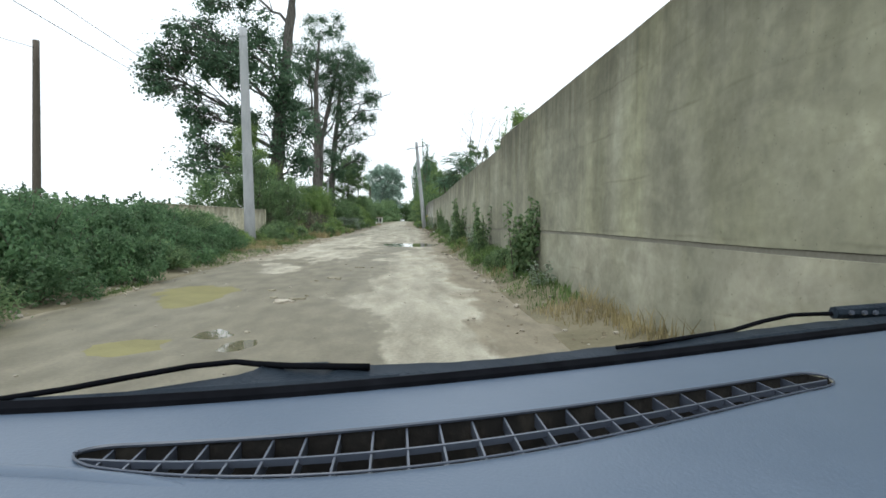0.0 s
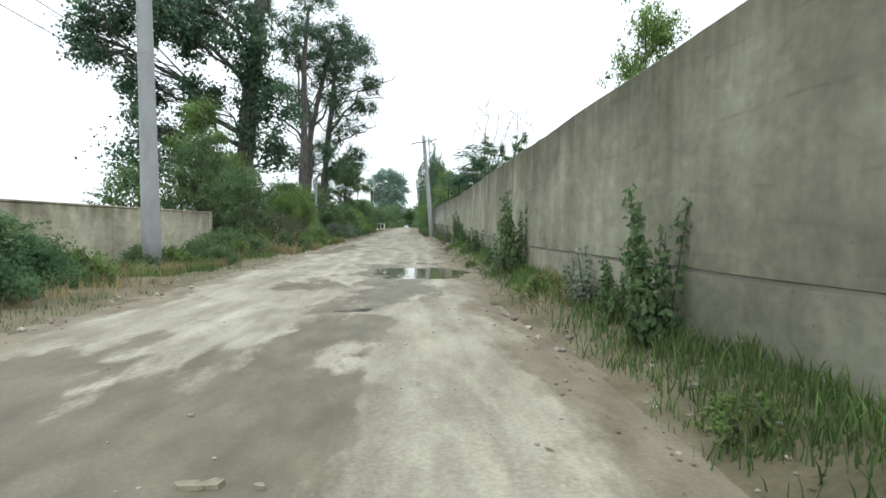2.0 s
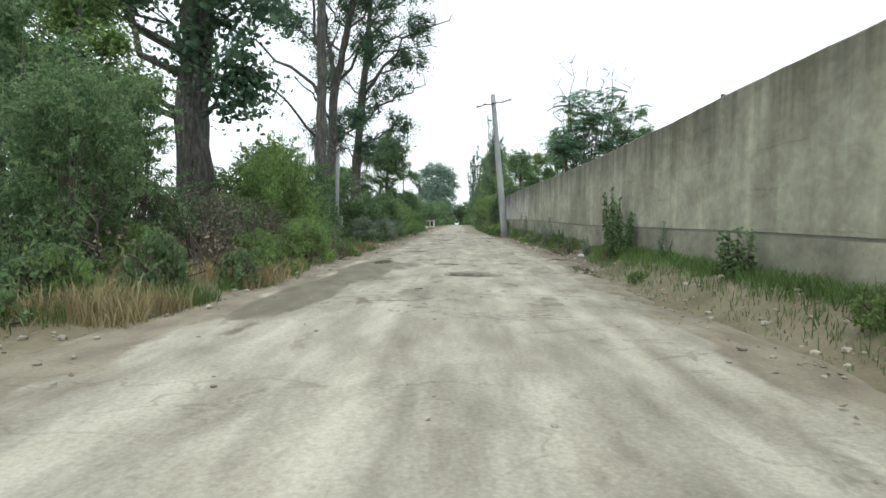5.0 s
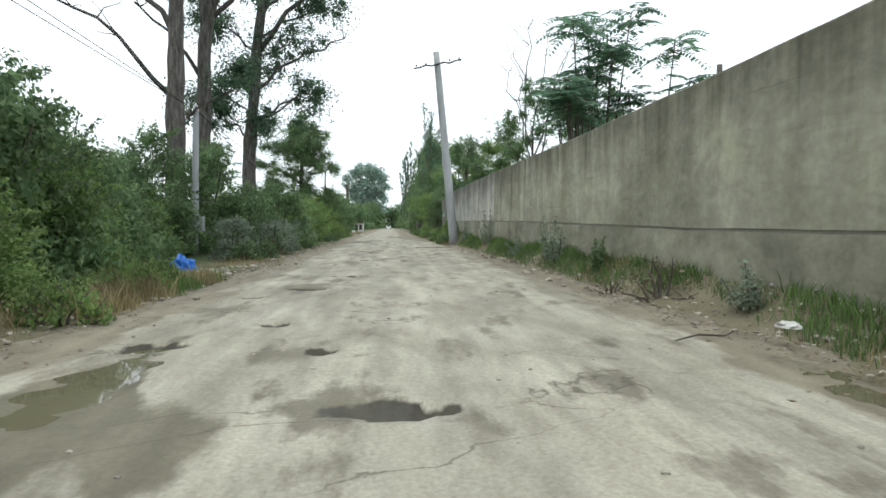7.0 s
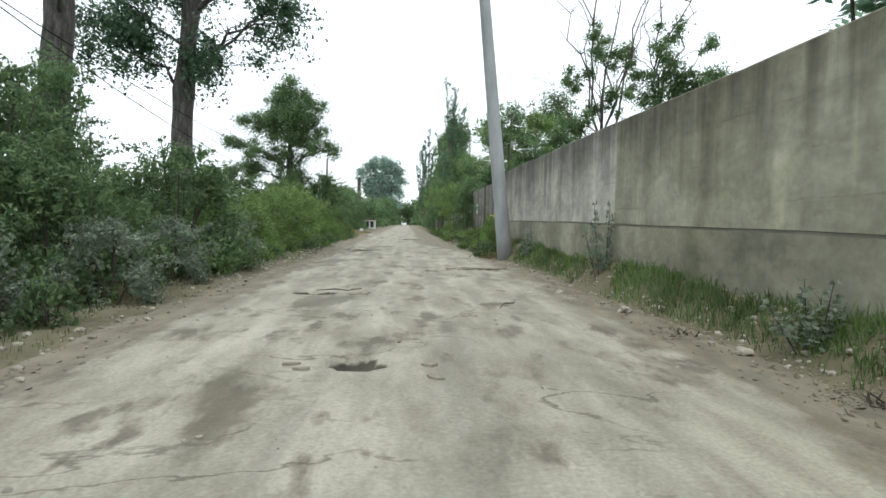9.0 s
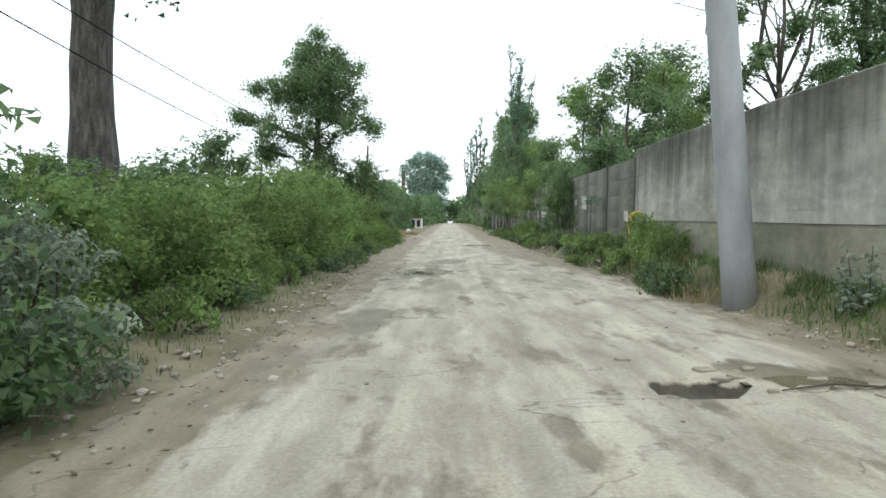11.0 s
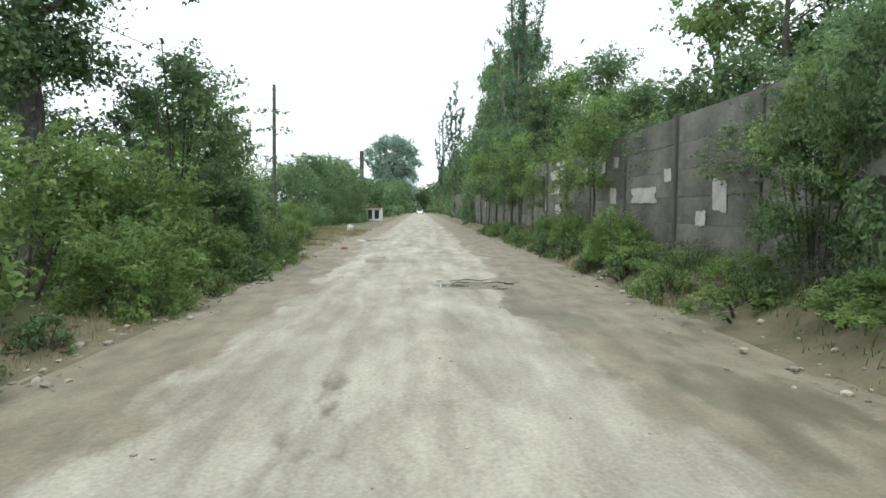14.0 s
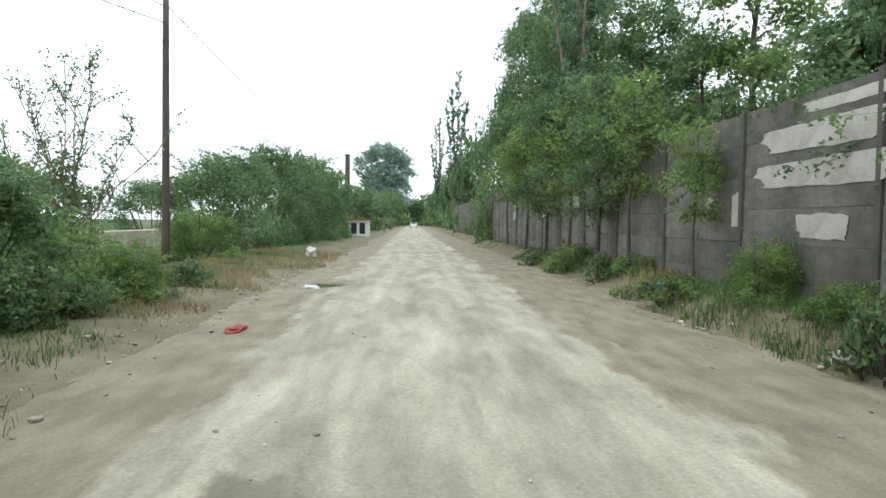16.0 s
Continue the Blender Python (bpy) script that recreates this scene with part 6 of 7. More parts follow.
for _ in range(7500):
    x, y = rs.uniform(3.2, 4.75), rs.uniform(83, 134)
    if n2(x, y, 0.6, 9) + 0.7 * (x - 3.55) > 0.0:
        (straw if n2(x, y, 0.4, 2) > 0.2 else green).append((x, y, verge_z(x, y), rs.uniform(0.6, 1.5)))
for _ in range(7000):
    x, y = rs.uniform(-8.2, -4.0), rs.uniform(25, 46)
    if n2(x, y, 0.6, 5) + 0.5 * (-4.4 - x) > 0.0:
        (straw if n2(x, y, 0.4, 7) > 0.15 else green).append((x, y, verge_z(x, y), rs.uniform(0.7, 1.4)))
for _ in range(3600):
    y = rs.uniform(39.5, 47.5) if rs.random() < 0.7 else rs.uniform(53, 59)
    x = road_left(y) + 0.25 - abs(rs.gauss(0, 0.9))
    if n2(x, y, 0.9, 15) > -0.08:
        (straw if n2(x, y, 0.7, 21) > -0.1 else green).append((x, y, verge_z(x, y), rs.uniform(0.7, 1.6)))
for _ in range(11000):
    y = rs.uniform(12, 91)
    x = wall_x(y) - 0.05 - abs(rs.gauss(0, 0.34))
    if x > road_right(y) - 0.05 and n2(x, y, 0.35, 11) > -0.28:
        green.append((x, y, verge_z(x, y), rs.uniform(0.7, 1.25)))
blades("grass", "green grass tufts along both verges", green, L_GRASS, 71, 0.07, 0.25)
blades("dry_grass", "dry straw-coloured grass along the verges", straw, L_STRAW, 72, 0.1, 0.34)


def rock(rng, x, y, z, s, fine=1):
    bm = bmesh.new()
    bmesh.ops.create_icosphere(bm, subdivisions=fine, radius=s)
    k = rng.uniform(0, 50)
    for v in bm.verts:
        v.co *= rng.uniform(0.7, 1.2) if fine == 1 else 1 + 0.7 * noise.noise(v.co / s * 0.9 + Vector((k, 0, 0))) + rng.uniform(-0.07, 0.07)
        v.co.z *= 0.6
    bm.verts.index_update()
    out = [(v.co.x + x, v.co.y + y, v.co.z + z) for v in bm.verts], [tuple(v.index for v in f.verts) for f in bm.faces]
    bm.free()
    return out


stones = []
for _ in range(1500):
    y = rs.uniform(2, 130)
    right = rs.random() < 0.5
    e = rs.gauss(0.1, 0.35)
    x = road_right(y) + e if right else road_left(y) - e
    s = rs.choice((0.02, 0.025, 0.03, 0.04, 0.06))
    z = max(verge_z(x, y), road_z(x, y))
    stones.append(rock(rs, x, y, z + s * 0.25, s))
for _ in range(500):
    y, x = rs.uniform(2, 125), rs.uniform(-3.0, 3.0)
    s = rs.choice((0.012, 0.016, 0.02, 0.03))
    stones.append(rock(rs, x, y, road_z(x, y) + s * 0.2, s))
for _ in range(900):
    y = rs.uniform(48, 82) if rs.random() < 0.75 else rs.uniform(82, 122)
    x = road_right(y) + rs.gauss(0.15, 0.3)
    s = rs.choice((0.012, 0.018, 0.02, 0.028, 0.035, 0.05))
    stones.append(rock(rs, x, y, max(verge_z(x, y), road_z(x, y)) + s * 0.1, s))
for _ in range(60):
    x, y, s = rs.uniform(-5.6, -4.2), rs.uniform(61.4, 63.8), rs.choice((0.03, 0.05, 0.07, 0.1))
    stones.append(rock(rs, x, y, verge_z(x, y) + s * 0.2, s))
for _ in range(350):
    y = rs.uniform(44, 112)
    x = road_left(y) - rs.gauss(0.1, 0.3)
    s = rs.choice((0.02, 0.03, 0.04, 0.06))
    stones.append(rock(rs, x, y, max(verge_z(x, y), road_z(x, y)) + s * 0.2, s))
tagged(part("gravel", join(*stones), M_STONE), "pale limestone gravel strewn along the road edges", "gravel", kind="stuff")
for x, y, s in [(3.5, 60.6, 0.16), (3.9, 61.4, 0.12), (4.0, 66.4, 0.14), (-3.9, 60.2, 0.15), (-4.1, 63.5, 0.13), (3.8, 69.4, 0.2), (3.9, 91.2, 0.16), (3.5, 58.6, 0.13), (-4.6, 96.8, 0.14), (-4.3, 97.4, 0.1), (3.4, 72.0, 0.12), (-3.6, 46.0, 0.12)]:
    s *= 0.6
    st = part("stone", rock(rs, 0, 0, 0, s, 3), M_STONE)
    st.matrix_basis = pose(x, y, max(verge_z(x, y), road_z(x, y)) + s * 0.35)
    tagged(st, "pale angular lump of limestone at the road edge", "stone", "loose stones")


lf = np.random.RandomState(14)
pts = []
for _ in range(6500):
    y = rs.uniform(46, 93) if rs.random() < 0.6 else rs.uniform(4, 126)
    x = road_right(y) + rs.gauss(-0.1, 0.4) if rs.random() < 0.7 else road_left(y) - rs.gauss(-0.1, 0.4)
    pts.append((x, y, max(verge_z(x, y), road_z(x, y)) + 0.012))
lo = new("leaf_litter", leaf_mesh("leaf_litter", np.array(pts), lf.uniform(0.03, 0.085, len(pts)), L_DRY, lf, np.tile([0, 0, 2.0], (len(pts), 1)), 0.6, 0))
tagged(lo, "withered brown leaves and scraps strewn along the road edges", "leaf litter", kind="stuff")


def crumple(w, d, h, seed, n=10):
    """A crumpled sheet or bag: a lumpy closed shell."""
    bm = bmesh.new()
    bmesh.ops.create_icosphere(bm, subdivisions=3, radius=1)
    for v in bm.verts:
        k = 1 + 0.5 * noise.noise(v.co * 1.7 + Vector((seed, 0, 0))) + 0.22 * noise.noise(v.co * 4.3 + Vector((0, seed, 0)))
        v.co = Vector((v.co.x * w / 2 * k, v.co.y * d / 2 * k, max(-0.3, v.co.z) * h * k))
    bm.verts.index_update()
    out = [tuple(v.co) for v in bm.verts], [tuple(v.index for v in f.verts) for f in bm.faces]
    bm.free()
    return out


def litter(name, label, x, y, z, w, d, h, mat, seed, category="litter"):
    ob = part(name, crumple(w, d, h, seed), mat)
    ob.matrix_basis = pose(x, y, z + h * 0.3, 0, 0, seed * 40)
    return tagged(ob, label, category, "litter at the roadside")


litter("plastic_bag", "crumpled bright blue plastic bag under the bushes", -6.45, 64.5, -0.22, 0.75, 0.55, 0.36, M_BLUE, 1.3, "bag")
litter("cloth", "faded red rag lying on the dirt shoulder", -3.85, 117.2, 0.0, 0.5, 0.25, 0.05, M_RED, 2.1, "cloth")
litter("plastic_bag", "grubby white plastic bag on the verge", -5.5, 133.0, 0.12, 0.55, 0.4, 0.3, M_LITTER, 3.2, "bag")
litter("plastic_bag", "white crumpled plastic bag below the fence", 3.55, 114.6, 0.1, 0.3, 0.24, 0.14, M_LITTER, 4.4, "bag")
litter("plastic_bag", "small flattened blue bag below the fence", 4.0, 120.2, 0.28, 0.6, 0.4, 0.13, M_BLUE, 5.2, "bag")
# Pale solid added where wet crust in the mud reflects the sky.
litter("slab", "flat pale lump standing in for a glinting wet patch of crust", -0.2, 10.42, 0.0, 0.32, 0.16, 0.05, M_STONE, 9.2, "stone")
litter("paper", "white scrap of paper on the verge", -4.8, 110.8, 0.05, 0.3, 0.2, 0.06, M_LITTER, 6.7, "paper")
litter("paper", "white scrap of paper by the puddle", 4.0, 51.6, 0.2, 0.22, 0.14, 0.05, M_LITTER, 7.7, "paper")
litter("paper", "pale torn sack scrap on the dirt", -3.7, 122.6, 0.0, 0.6, 0.25, 0.05, M_LITTER, 8.1, "paper")
sc = bush("scrub", "grey-brown tangle of bare twigs with a few green leaves", 1.25, 1.5, 34, 800, 0.075, L_SCRUB, 82, 0.16, 0.4, 40, "dead brush", 0.12, "bush", twiggy=5.0)
spread(sc, [(-6.0, 46.2, 0.0, 1.0, 1.05), (-7.2, 48.2, 0.0, 1.15, 1.25), (-6.0, 49.4, 0.0, 1.0, 1.1), (-7.6, 44.6, 0.0, 1.0, 1.1), (-8.8, 50.4, 0.0, 1.3, 1.35), (-6.6, 52.8, 0.0, 0.9, 0.9), (-8.8, 46.8, 0.0, 1.2, 1.4), (4.25, 93.6, 0.3, 0.45, 0.4), (4.2, 96.2, 0.3, 0.5, 0.42), (4.25, 98.6, 0.3, 0.55, 0.45), (4.2, 100.8, 0.3, 0.45, 0.4), (4.2, 104.4, 0.3, 0.5, 0.42)], 83)
dh = bush("dead_brush", "tangle of withered brown twigs and dead leaves", 0.7, 0.6, 18, 420, 0.05, L_DRY, 81, 0.12, 0.3, 12, "dead brush", 0.16, "brush heap")
spread(dh, [(4.3, 54.9, 0.4, 1.0, 0.95), (4.0, 56.2, 0.4, 0.8, 0.4), (-4.6, 47.6, 0.05, 0.7, 1.1), (-6.2, 47.6, 0.05, 1.6, 2.3), (-6.6, 49.4, 0.05, 1.9, 2.6), (-7.6, 46.4, 0.05, 1.7, 2.2), (-5.6, 50.8, 0.05, 1.2, 1.6), (-3.95, 51.6, 0.05, 0.5, 1.35), (-5.4, 45.2, 0.05, 1.3, 1.5), (-6.6, 43.4, 0.05, 1.5, 1.7), (-5.0, 43.0, 0.05, 0.9, 0.9), (4.0, 64.5, 0.35, 0.7, 0.25), (3.9, 67.5, 0.3, 0.8, 0.2)], 10)
for x, y, rz, ln in [(2.6, 77.5, 10, 1.5), (2.0, 70.2, 60, 0.9), (3.4, 52.0, 20, 1.0), (-1.2, 72.0, 5, 0.9), (0.35, 106.55, 8, 1.0), (0.95, 106.2, -4, 0.8), (0.1, 106.3, 30, 0.5), (-3.7, 51.0, 8, 0.8), (-4.3, 61.6, 40, 0.9)]:
    st = part("stick", tube([(-ln / 2, 0, 0), (-ln * 0.1, 0.06, 0.02), (ln * 0.2, -0.03, 0.0), (ln / 2, 0.05, 0.03)], [0.008, 0.014, 0.011, 0.004], 6), M_TWIG)
    st.matrix_basis = pose(x, y, road_z(x, y) + 0.03, 0, 0, rz)
    tagged(st, "dry broken branch lying on the road", "stick", "fallen sticks")

# ---------------------------------------------------------------- broken plates of road crust
M_CRUST = surface("dried_road_crust", [(0.20, 0.178, 0.128), (0.30, 0.272, 0.20), (0.38, 0.352, 0.27)], 3, 0.92, 0.4, 30)


def crust_plate(rng, x, y, size):
    """A thin broken plate of dried mud, its edge lifted a little off the road."""
    n = rng.randint(5, 7)
    rim = []
    for k in range(n):
        a = 2 * math.pi * (k + rng.uniform(-0.3, 0.3)) / n
        rim.append((size * rng.uniform(0.6, 1.1) * math.cos(a), size * 0.55 * rng.uniform(0.6, 1.1) * math.sin(a)))
    verts = [(px, py, 0.0) for px, py in rim] + [(px * 0.96, py * 0.96, 0.028) for px, py in rim]
    faces = [tuple(range(n))[::-1], tuple(range(n, 2 * n))] + [(k, (k + 1) % n, n + (k + 1) % n, n + k) for k in range(n)]
    ob = part("crust_plate", (verts, faces), M_CRUST)
    ob.matrix_basis = pose(x, y, road_z(x, y) - 0.002, rng.uniform(-4, 7), rng.uniform(-5, 5), rng.uniform(-25, 25))
    return tagged(ob, "thin broken plate of dried mud lying on the road", "mud plate", "broken road crust")


rc = random.Random(77)
for x0, x1, y0, y1, count in ((0.7, 3.0, 77.0, 78.7, 13), (-0.4, 1.2, 105.7, 106.8, 7), (-3.0, -1.2, 88.0, 90.4, 9), (-0.9, 0.6, 10.4, 11.9, 6), (0.2, 0.9, 16.5, 16.9, 3), (-0.3, 0.6, 13.5, 14.1, 4), (-1.8, -0.3, 71.4, 72.6, 5), (0.6, 2.6, 29.0, 32.6, 6), (-1.2, 0.6, 65.0, 66.0, 4)):
    for _ in range(count):
        crust_plate(rc, rc.uniform(x0, x1), rc.uniform(y0, y1), rc.uniform(0.07, 0.2) * (0.6 if y0 < 20 else 1))

# ---------------------------------------------------------------- yellow gas riser
gas = empty("gas_pipe", 4.55, 90.25, 0.56)
arc = [(0, 0, -0.3), (0, 0, 0.5), (0, 0, 1.05)] + [(0.16 - 0.16 * math.cos(a), 0, 1.12 + 0.16 * math.sin(a)) for a in np.linspace(0.2, math.pi / 2, 6)] + [(0.38, 0, 1.28)]
part("riser", tube(arc, [0.062] * len(arc), 14), M_YELLOW, gas, smooth=True)
part("flange", tube([(0, 0, 0.9), (0, 0, 0.94)], [0.1, 0.1], 14), M_YELLOW, gas)
part("flange", tube([(0, 0, 0.97), (0, 0, 1.01)], [0.1, 0.1], 14), M_YELLOW, gas)
tagged(gas, "yellow painted gas riser pipe bending into the wall", "pipe")
for x, y, rz, s in [(4.4, 89.3, -20, 0.45)]:
    ob = part("concrete_block", box(-0.45 * s, 0.45 * s, -0.25 * s, 0.25 * s, -0.15, 0.32 * s, 0.03), M_PLINTH)
    ob.matrix_basis = pose(x, y, verge_z(x, y) + 0.06, 5, 4, rz)
    tagged(ob, "broken pale concrete block in the weeds", "block", "broken blocks")

# ---------------------------------------------------------------- far buildings, walls and the parked car
for a, b, x, h in ((120.5, 131.5, -11.2, 1.25), (138.0, 150.0, -9.7, 1.2)):
    ob = part("wall_low", box(x - 0.15, x + 0.15, a, b, -0.2, h, 0.03), M_RENDER)
    tagged(ob, "low crumbling pale rendered wall behind weeds", "wall", kind="structure")
hut = empty("shed", -7.0, 166.0, 0, 0)
part("wall", box(-1.4, 1.4, 0, 3.0, 0, 1.75, 0.02), M_WHITE, hut)
part("roof", box(-1.55, 1.55, -0.2, 3.2, 1.75, 1.88, 0.03), M_ROOF, hut)
for x in (-0.85, 0.0, 0.85):
    part("opening", box(x - 0.28, x + 0.28, -0.012, 0.05, 0.35, 1.45), M_OPENING_SHADE, hut, "dark panel standing in for a shaded unglazed opening")
tagged(hut, "small whitewashed shed with dark openings beside the road", "shed")
ch = empty("chimney", -11.4, 200.0, 0)
part("shaft", tube([(0, 0, -0.1), (0, 0, 5), (0, 0, 12.0)], [0.5, 0.44, 0.36], 12), M_WOOD, ch)
part("cap", tube([(0, 0, 12.0), (0, 0, 12.2)], [0.46, 0.46], 12), M_WOOD, ch)
tagged(ch, "thin brown chimney stack rising among the trees", "chimney")

car = empty("car", -0.6, 262.0, 0, 180)
prof = [(-2.0, 0.35), (-2.05, 0.75), (-1.3, 0.9), (-0.7, 1.4), (0.7, 1.42), (1.5, 0.95), (2.0, 0.85), (2.05, 0.35)]
bv = [(x, y, z) for x in (-0.82, 0.82) for y, z in prof]
part("body", (bv, [tuple(range(8)), tuple(range(15, 7, -1))] + [(k, 8 + k, 8 + (k + 1) % 8, (k + 1) % 8) for k in range(8)]), M_CARPAINT, car)
for y0, y1 in ((-1.28, -0.75), (0.78, 1.45)):
    za, zb = (0.95, 1.36) if y0 < 0 else (1.38, 1.0)
    part("windscreen", ([(-0.7, y0, za), (0.7, y0, za), (0.62, y1, zb), (-0.62, y1, zb), (-0.7, y0, za + 0.03), (0.7, y0, za + 0.03), (0.62, y1, zb + 0.03), (-0.62, y1, zb + 0.03)], [(3, 2, 1, 0), (4, 5, 6, 7), (0, 1, 5, 4), (1, 2, 6, 5), (2, 3, 7, 6), (3, 0, 4, 7)]), M_GLASS, car)
for x in (-0.75, 0.75):
    for y in (-1.25, 1.3):
        part("wheel", tube([(x - 0.1, y, 0.31), (x + 0.1, y, 0.31)], [0.31, 0.31], 16), M_RUBBER, car)
tagged(car, "small white car standing far down the road", "car")

# ---------------------------------------------------------------- the dashboard, placed and shaped to fit the camera's starting view
EYE = Vector((1.702, 1.575, 1.309))
DASH_Z = 1.109
dash = empty("dashboard", EYE.x, EYE.y, 0)
tagged(dash, "grey-blue grained vinyl car dashboard with a long demister vent", "dashboard")


def glass_line(x):
    return 0.6715 + 0.2873 * x + 0.1781 * x * x - 0.0984 * x ** 3


def vent_far(x):
    return 0.5372 + 0.2387 * x + 0.2751 * x * x - 0.1955 * x ** 3


def vent_near(x):
    return 0.4444 + 0.198 * x + 0.794 * x * x - 0.78 * x ** 3


xs = list(np.linspace(-1.0, 1.25, 91))
v0, v1 = -0.276, 0.541


def vent_edges(x):
    """The near and far lip of the vent slot at x, closing to a rounded tip at both ends."""
    p, q = min(1, max(0, (x - v0) / 0.03)), min(1, max(0, (v1 - x) / 0.035))
    e = (1 - (1 - p) ** 2) ** 0.5 * (1 - (1 - q) ** 2) ** 0.5
    m = (vent_far(x) + vent_near(x)) / 2
    return m + (vent_near(x) - m) * e, m + (vent_far(x) - m) * e


def swell(x, y):
    """The top curves down towards the cabin."""
    return DASH_Z - 0.35 * max(0, 0.36 + 0.1 * x - y) ** 1.3


top_v, top_f = [], []
cols = sorted(xs + [v0 + k for k in (0.0005, 0.002, 0.005, 0.01, 0.016, 0.023)] + [v1 - k for k in (0.0005, 0.002, 0.005, 0.01, 0.016, 0.023)] + [v0, v1])
for x in cols:
    a, b = vent_edges(x) if v0 <= x <= v1 else (((vent_near(x) + vent_far(x)) / 2),) * 2
    n0 = 0.10 + 0.1 * x
    row = [n0 + (a - n0) * k / 7 for k in range(8)] + [b + (glass_line(x) - b) * k / 5 for k in range(6)]
    top_v += [(x, y, swell(x, y)) for y in row]
for i in range(len(cols) - 1):
    for k in range(13):
        if k == 7 and v0 <= cols[i] and cols[i + 1] <= v1:
            continue
        top_f.append((i * 14 + k, (i + 1) * 14 + k, (i + 1) * 14 + k + 1, i * 14 + k + 1))
part("top_panel", (top_v, top_f), M_DASH, dash, smooth=True)
part("front_panel", ([(x, 0.10 + 0.1 * x, swell(x, 0.10 + 0.1 * x)) for x in cols] + [(x, 0.12 + 0.1 * x, 0.32) for x in cols],
                     [(i, len(cols) + i, len(cols) + i + 1, i + 1) for i in range(len(cols) - 1)]), M_DASH, dash)
rim_x = [v0 + (v1 - v0) * (0.5 - 0.5 * math.cos(math.pi * k / 90)) for k in range(91)]
vent = part("vent_grille", join(*[tube([(x, y, DASH_Z + 0.002) for x, y in line], [w] * len(line), 6) for w, line in
            ((0.0012, [(x, vent_edges(x)[0]) for x in rim_x]), (0.0022, [(x, vent_edges(x)[1]) for x in rim_x]))]), M_VENT, dash, "smooth grey rim of the vent")
mid = [(x, sum(vent_edges(x)) / 2 - 0.004) for x in np.linspace(v0 + 0.006, v1 - 0.006, 40)]
part("vent_bar", ([(x, y + dy, DASH_Z + dz) for x, y in mid for dy, dz in ((-0.0016, -0.006), (-0.0016, 0.0), (0.0016, 0.0), (0.0016, -0.006))],
                  [(i * 4 + a, i * 4 + 4 + a, i * 4 + 4 + (a + 1) % 4, i * 4 + (a + 1) % 4) for i in range(39) for a in range(4)]), M_VENT, vent)
for k in range(23):
    x = -0.25 + 0.0243 * k + 0.000413 * k * k
    a, b = vent_edges(x)
    c = x - 0.002
    part("vent_slat", ([(x - 0.001, a, DASH_Z - 0.001), (x + 0.001, a, DASH_Z - 0.001), (c + 0.001, b, DASH_Z - 0.001), (c - 0.001, b, DASH_Z - 0.001),
                        (x - 0.001, a, DASH_Z - 0.014), (x + 0.001, a, DASH_Z - 0.014), (c + 0.001, b, DASH_Z - 0.014), (c - 0.001, b, DASH_Z - 0.014)],
                       [(0, 1, 2, 3), (7, 6, 5, 4), (0, 4, 5, 1), (1, 5, 6, 2), (2, 6, 7, 3), (3, 7, 4, 0)]), M_VENT, vent)
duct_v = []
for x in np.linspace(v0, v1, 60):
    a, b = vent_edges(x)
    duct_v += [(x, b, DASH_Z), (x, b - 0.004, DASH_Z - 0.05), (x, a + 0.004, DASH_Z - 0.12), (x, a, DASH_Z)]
part("duct", (duct_v, [(i * 4 + k, i * 4 + 4 + k, i * 4 + 5 + k, i * 4 + 1 + k) for i in range(59) for k in range(3)]), M_DUSTY_SHADE, dash, "dusty duct inside the vent, its shade painted near-black")
part("seal", tube([(x, glass_line(x) + 0.008, DASH_Z - 0.002) for x in cols], [0.013] * len(cols), 8), M_RUBBER, dash, "black rubber screen seal")
cw = []
edge_x = [-1.2, -0.431, -0.365, -0.307, -0.266, -0.216, -0.201, -0.193, -0.111, -0.092, 0.047, 0.147, 0.293, 0.411, 0.596, 0.833, 1.033, 1.4]
edge_y = [0.40, 0.619, 0.636, 0.668, 0.694, 0.727, 0.751, 0.780, 0.793, 0.768, 0.783, 0.806, 0.868, 0.907, 0.989, 1.089, 1.154, 1.27]
cowl_x = sorted(list(np.linspace(-1.0, 1.25, 151)) + [-0.216, -0.201, -0.193, -0.111, -0.092])
for x in cowl_x:
    g = glass_line(x) + 0.012
    far_y = max(g + 0.02, float(np.interp(x, edge_x, edge_y)) + 0.003 * math.sin(70 * x) * max(0, math.sin(31 * x)))
    cw += [(x, g, DASH_Z - 0.012), (x, g + (far_y - g) * 0.4, DASH_Z - 0.024), (x, g + (far_y - g) * 0.62, DASH_Z - 0.012), (x, far_y, DASH_Z), (x, far_y + 0.01, DASH_Z - 0.09)]
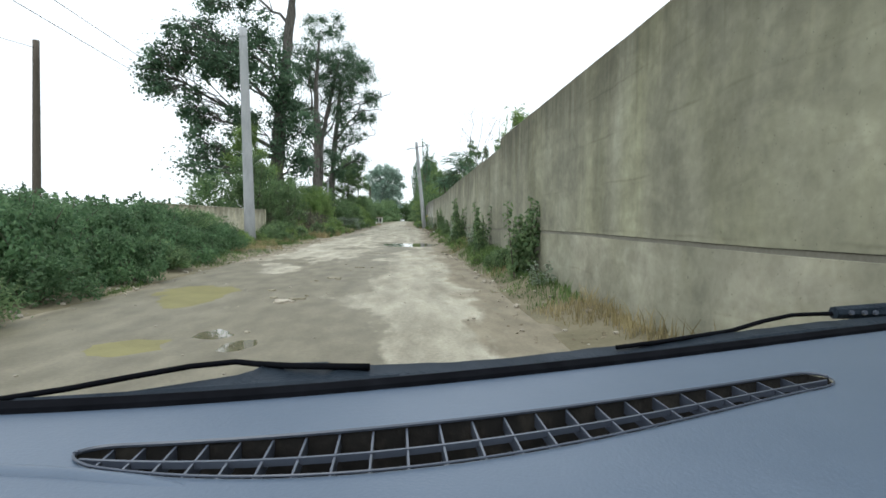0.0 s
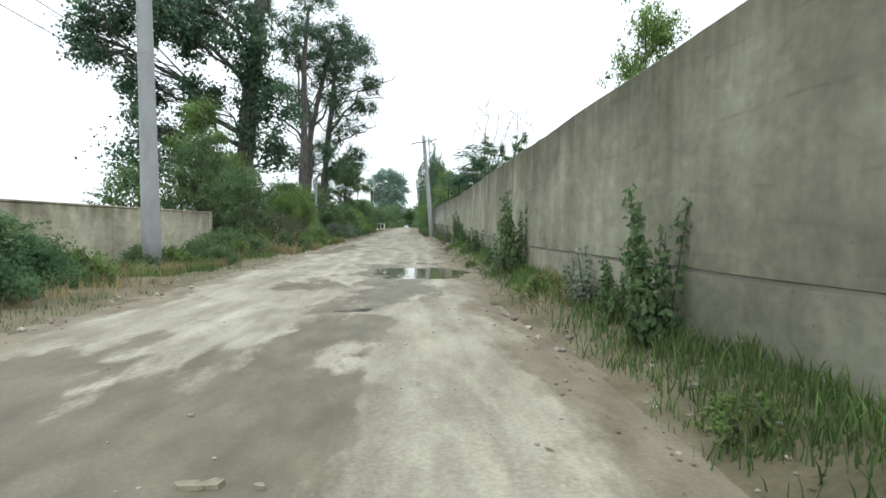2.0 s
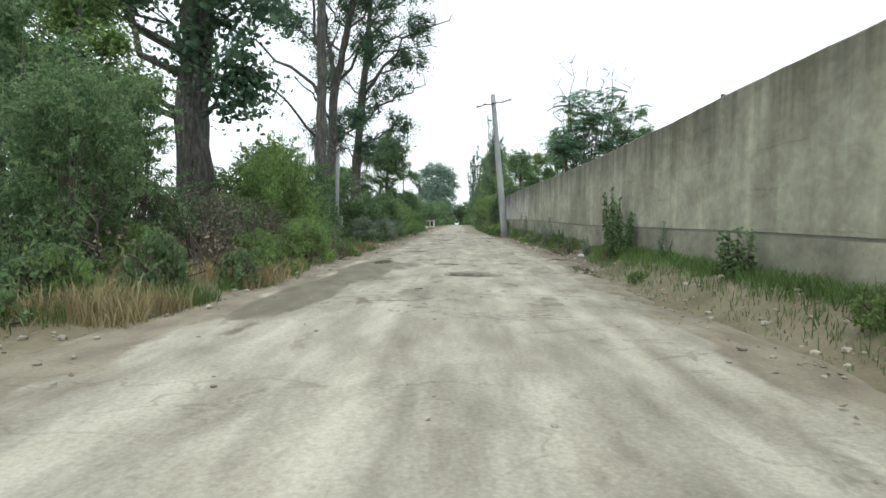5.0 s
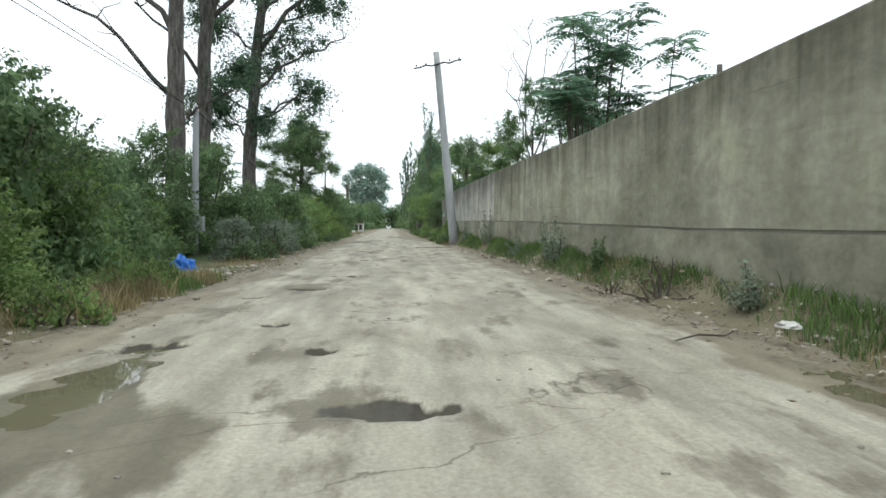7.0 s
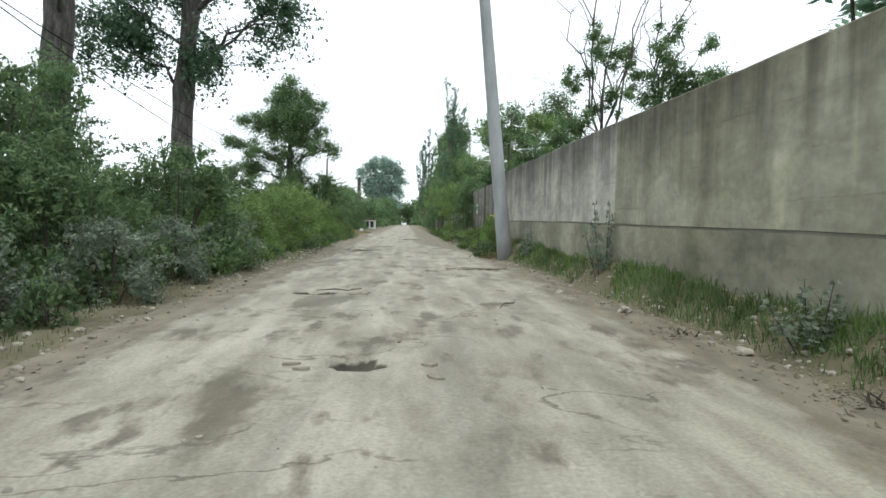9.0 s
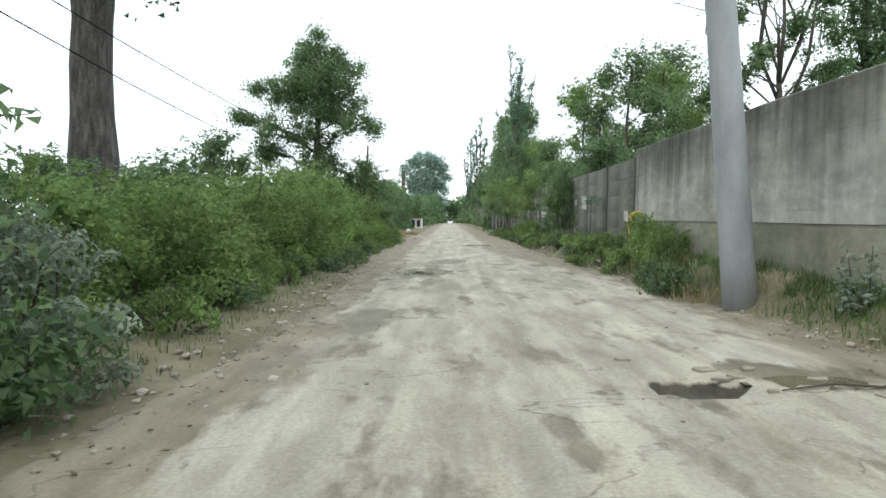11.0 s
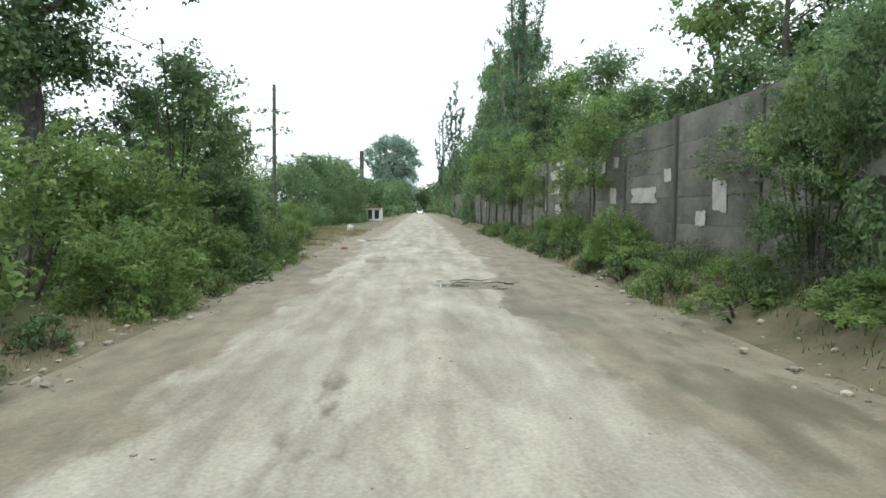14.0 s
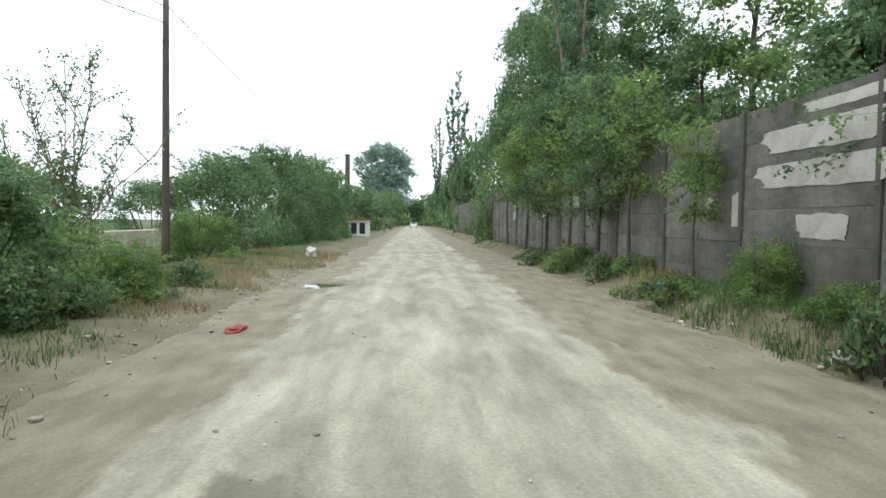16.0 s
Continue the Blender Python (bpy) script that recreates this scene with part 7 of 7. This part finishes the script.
part("cowl", (cw, [(i * 5 + k, i * 5 + 5 + k, i * 5 + 6 + k, i * 5 + 1 + k) for i in range(len(cowl_x) - 1) for k in range(4)]), M_COWL, dash, "dark plastic scuttle below the screen", smooth=True)
part("bulkhead", box(-0.98, 1.2, 0.3, 0.36, 0.0, 0.95, 0.01), M_COWL, dash)
for line, width in (([(-0.56, 0.575), (-0.444, 0.639), (-0.393, 0.675), (-0.336, 0.731), (-0.289, 0.774), (-0.236, 0.797), (-0.205, 0.785), (-0.153, 0.772), (-0.05, 0.765)], 0.009),
                    ([(0.33, 0.872), (0.411, 0.907), (0.591, 1.0), (0.72, 1.10), (0.831, 1.171), (0.918, 1.185), (1.072, 1.199), (1.2, 1.22)], 0.010)):
    wip = part("wiper_arm", tube([(x, y - 0.006, DASH_Z + 0.001) for x, y in line], [width * (0.36 + 0.2 * k / len(line)) for k in range(len(line))], 8), M_RUBBER, dash, "black windscreen wiper arm", smooth=True)
    blade = [(x, glass_line(x) + 0.045 + 0.02 * math.sin(3 * (x - line[0][0])), DASH_Z - 0.006) for x in np.linspace(line[0][0], line[0][0] + 0.55, 14)]
    part("wiper_blade", tube(blade, [0.004 + 0.003 * math.sin(math.pi * k / 13) for k in range(14)], 6), M_COWL, wip)
hub = part("wiper_hub", tube([(0.93, 1.175, DASH_Z + 0.004), (1.07, 1.185, DASH_Z + 0.006), (1.2, 1.2, DASH_Z + 0.004)], [0.014, 0.02, 0.02], 8), M_COWL, dash)
for x in (0.955, 0.985, 1.01):
    part("bolt", tube([(x, 1.158, DASH_Z + 0.006), (x, 1.152, DASH_Z + 0.008)], [0.005, 0.005], 8), M_VENT, hub)
part("moulding", tube([(-0.6, 0.47, DASH_Z - 0.008), (-0.42, 0.465, DASH_Z - 0.008), (-0.319, 0.457, DASH_Z - 0.008), (-0.263, 0.449, DASH_Z - 0.008), (-0.201, 0.435, DASH_Z - 0.009), (-0.154, 0.421, DASH_Z - 0.011), (-0.113, 0.404, DASH_Z - 0.014), (-0.06, 0.375, DASH_Z - 0.02)], [0.012] * 5 + [0.0105, 0.009, 0.005], 12), M_DASH, dash, smooth=True)
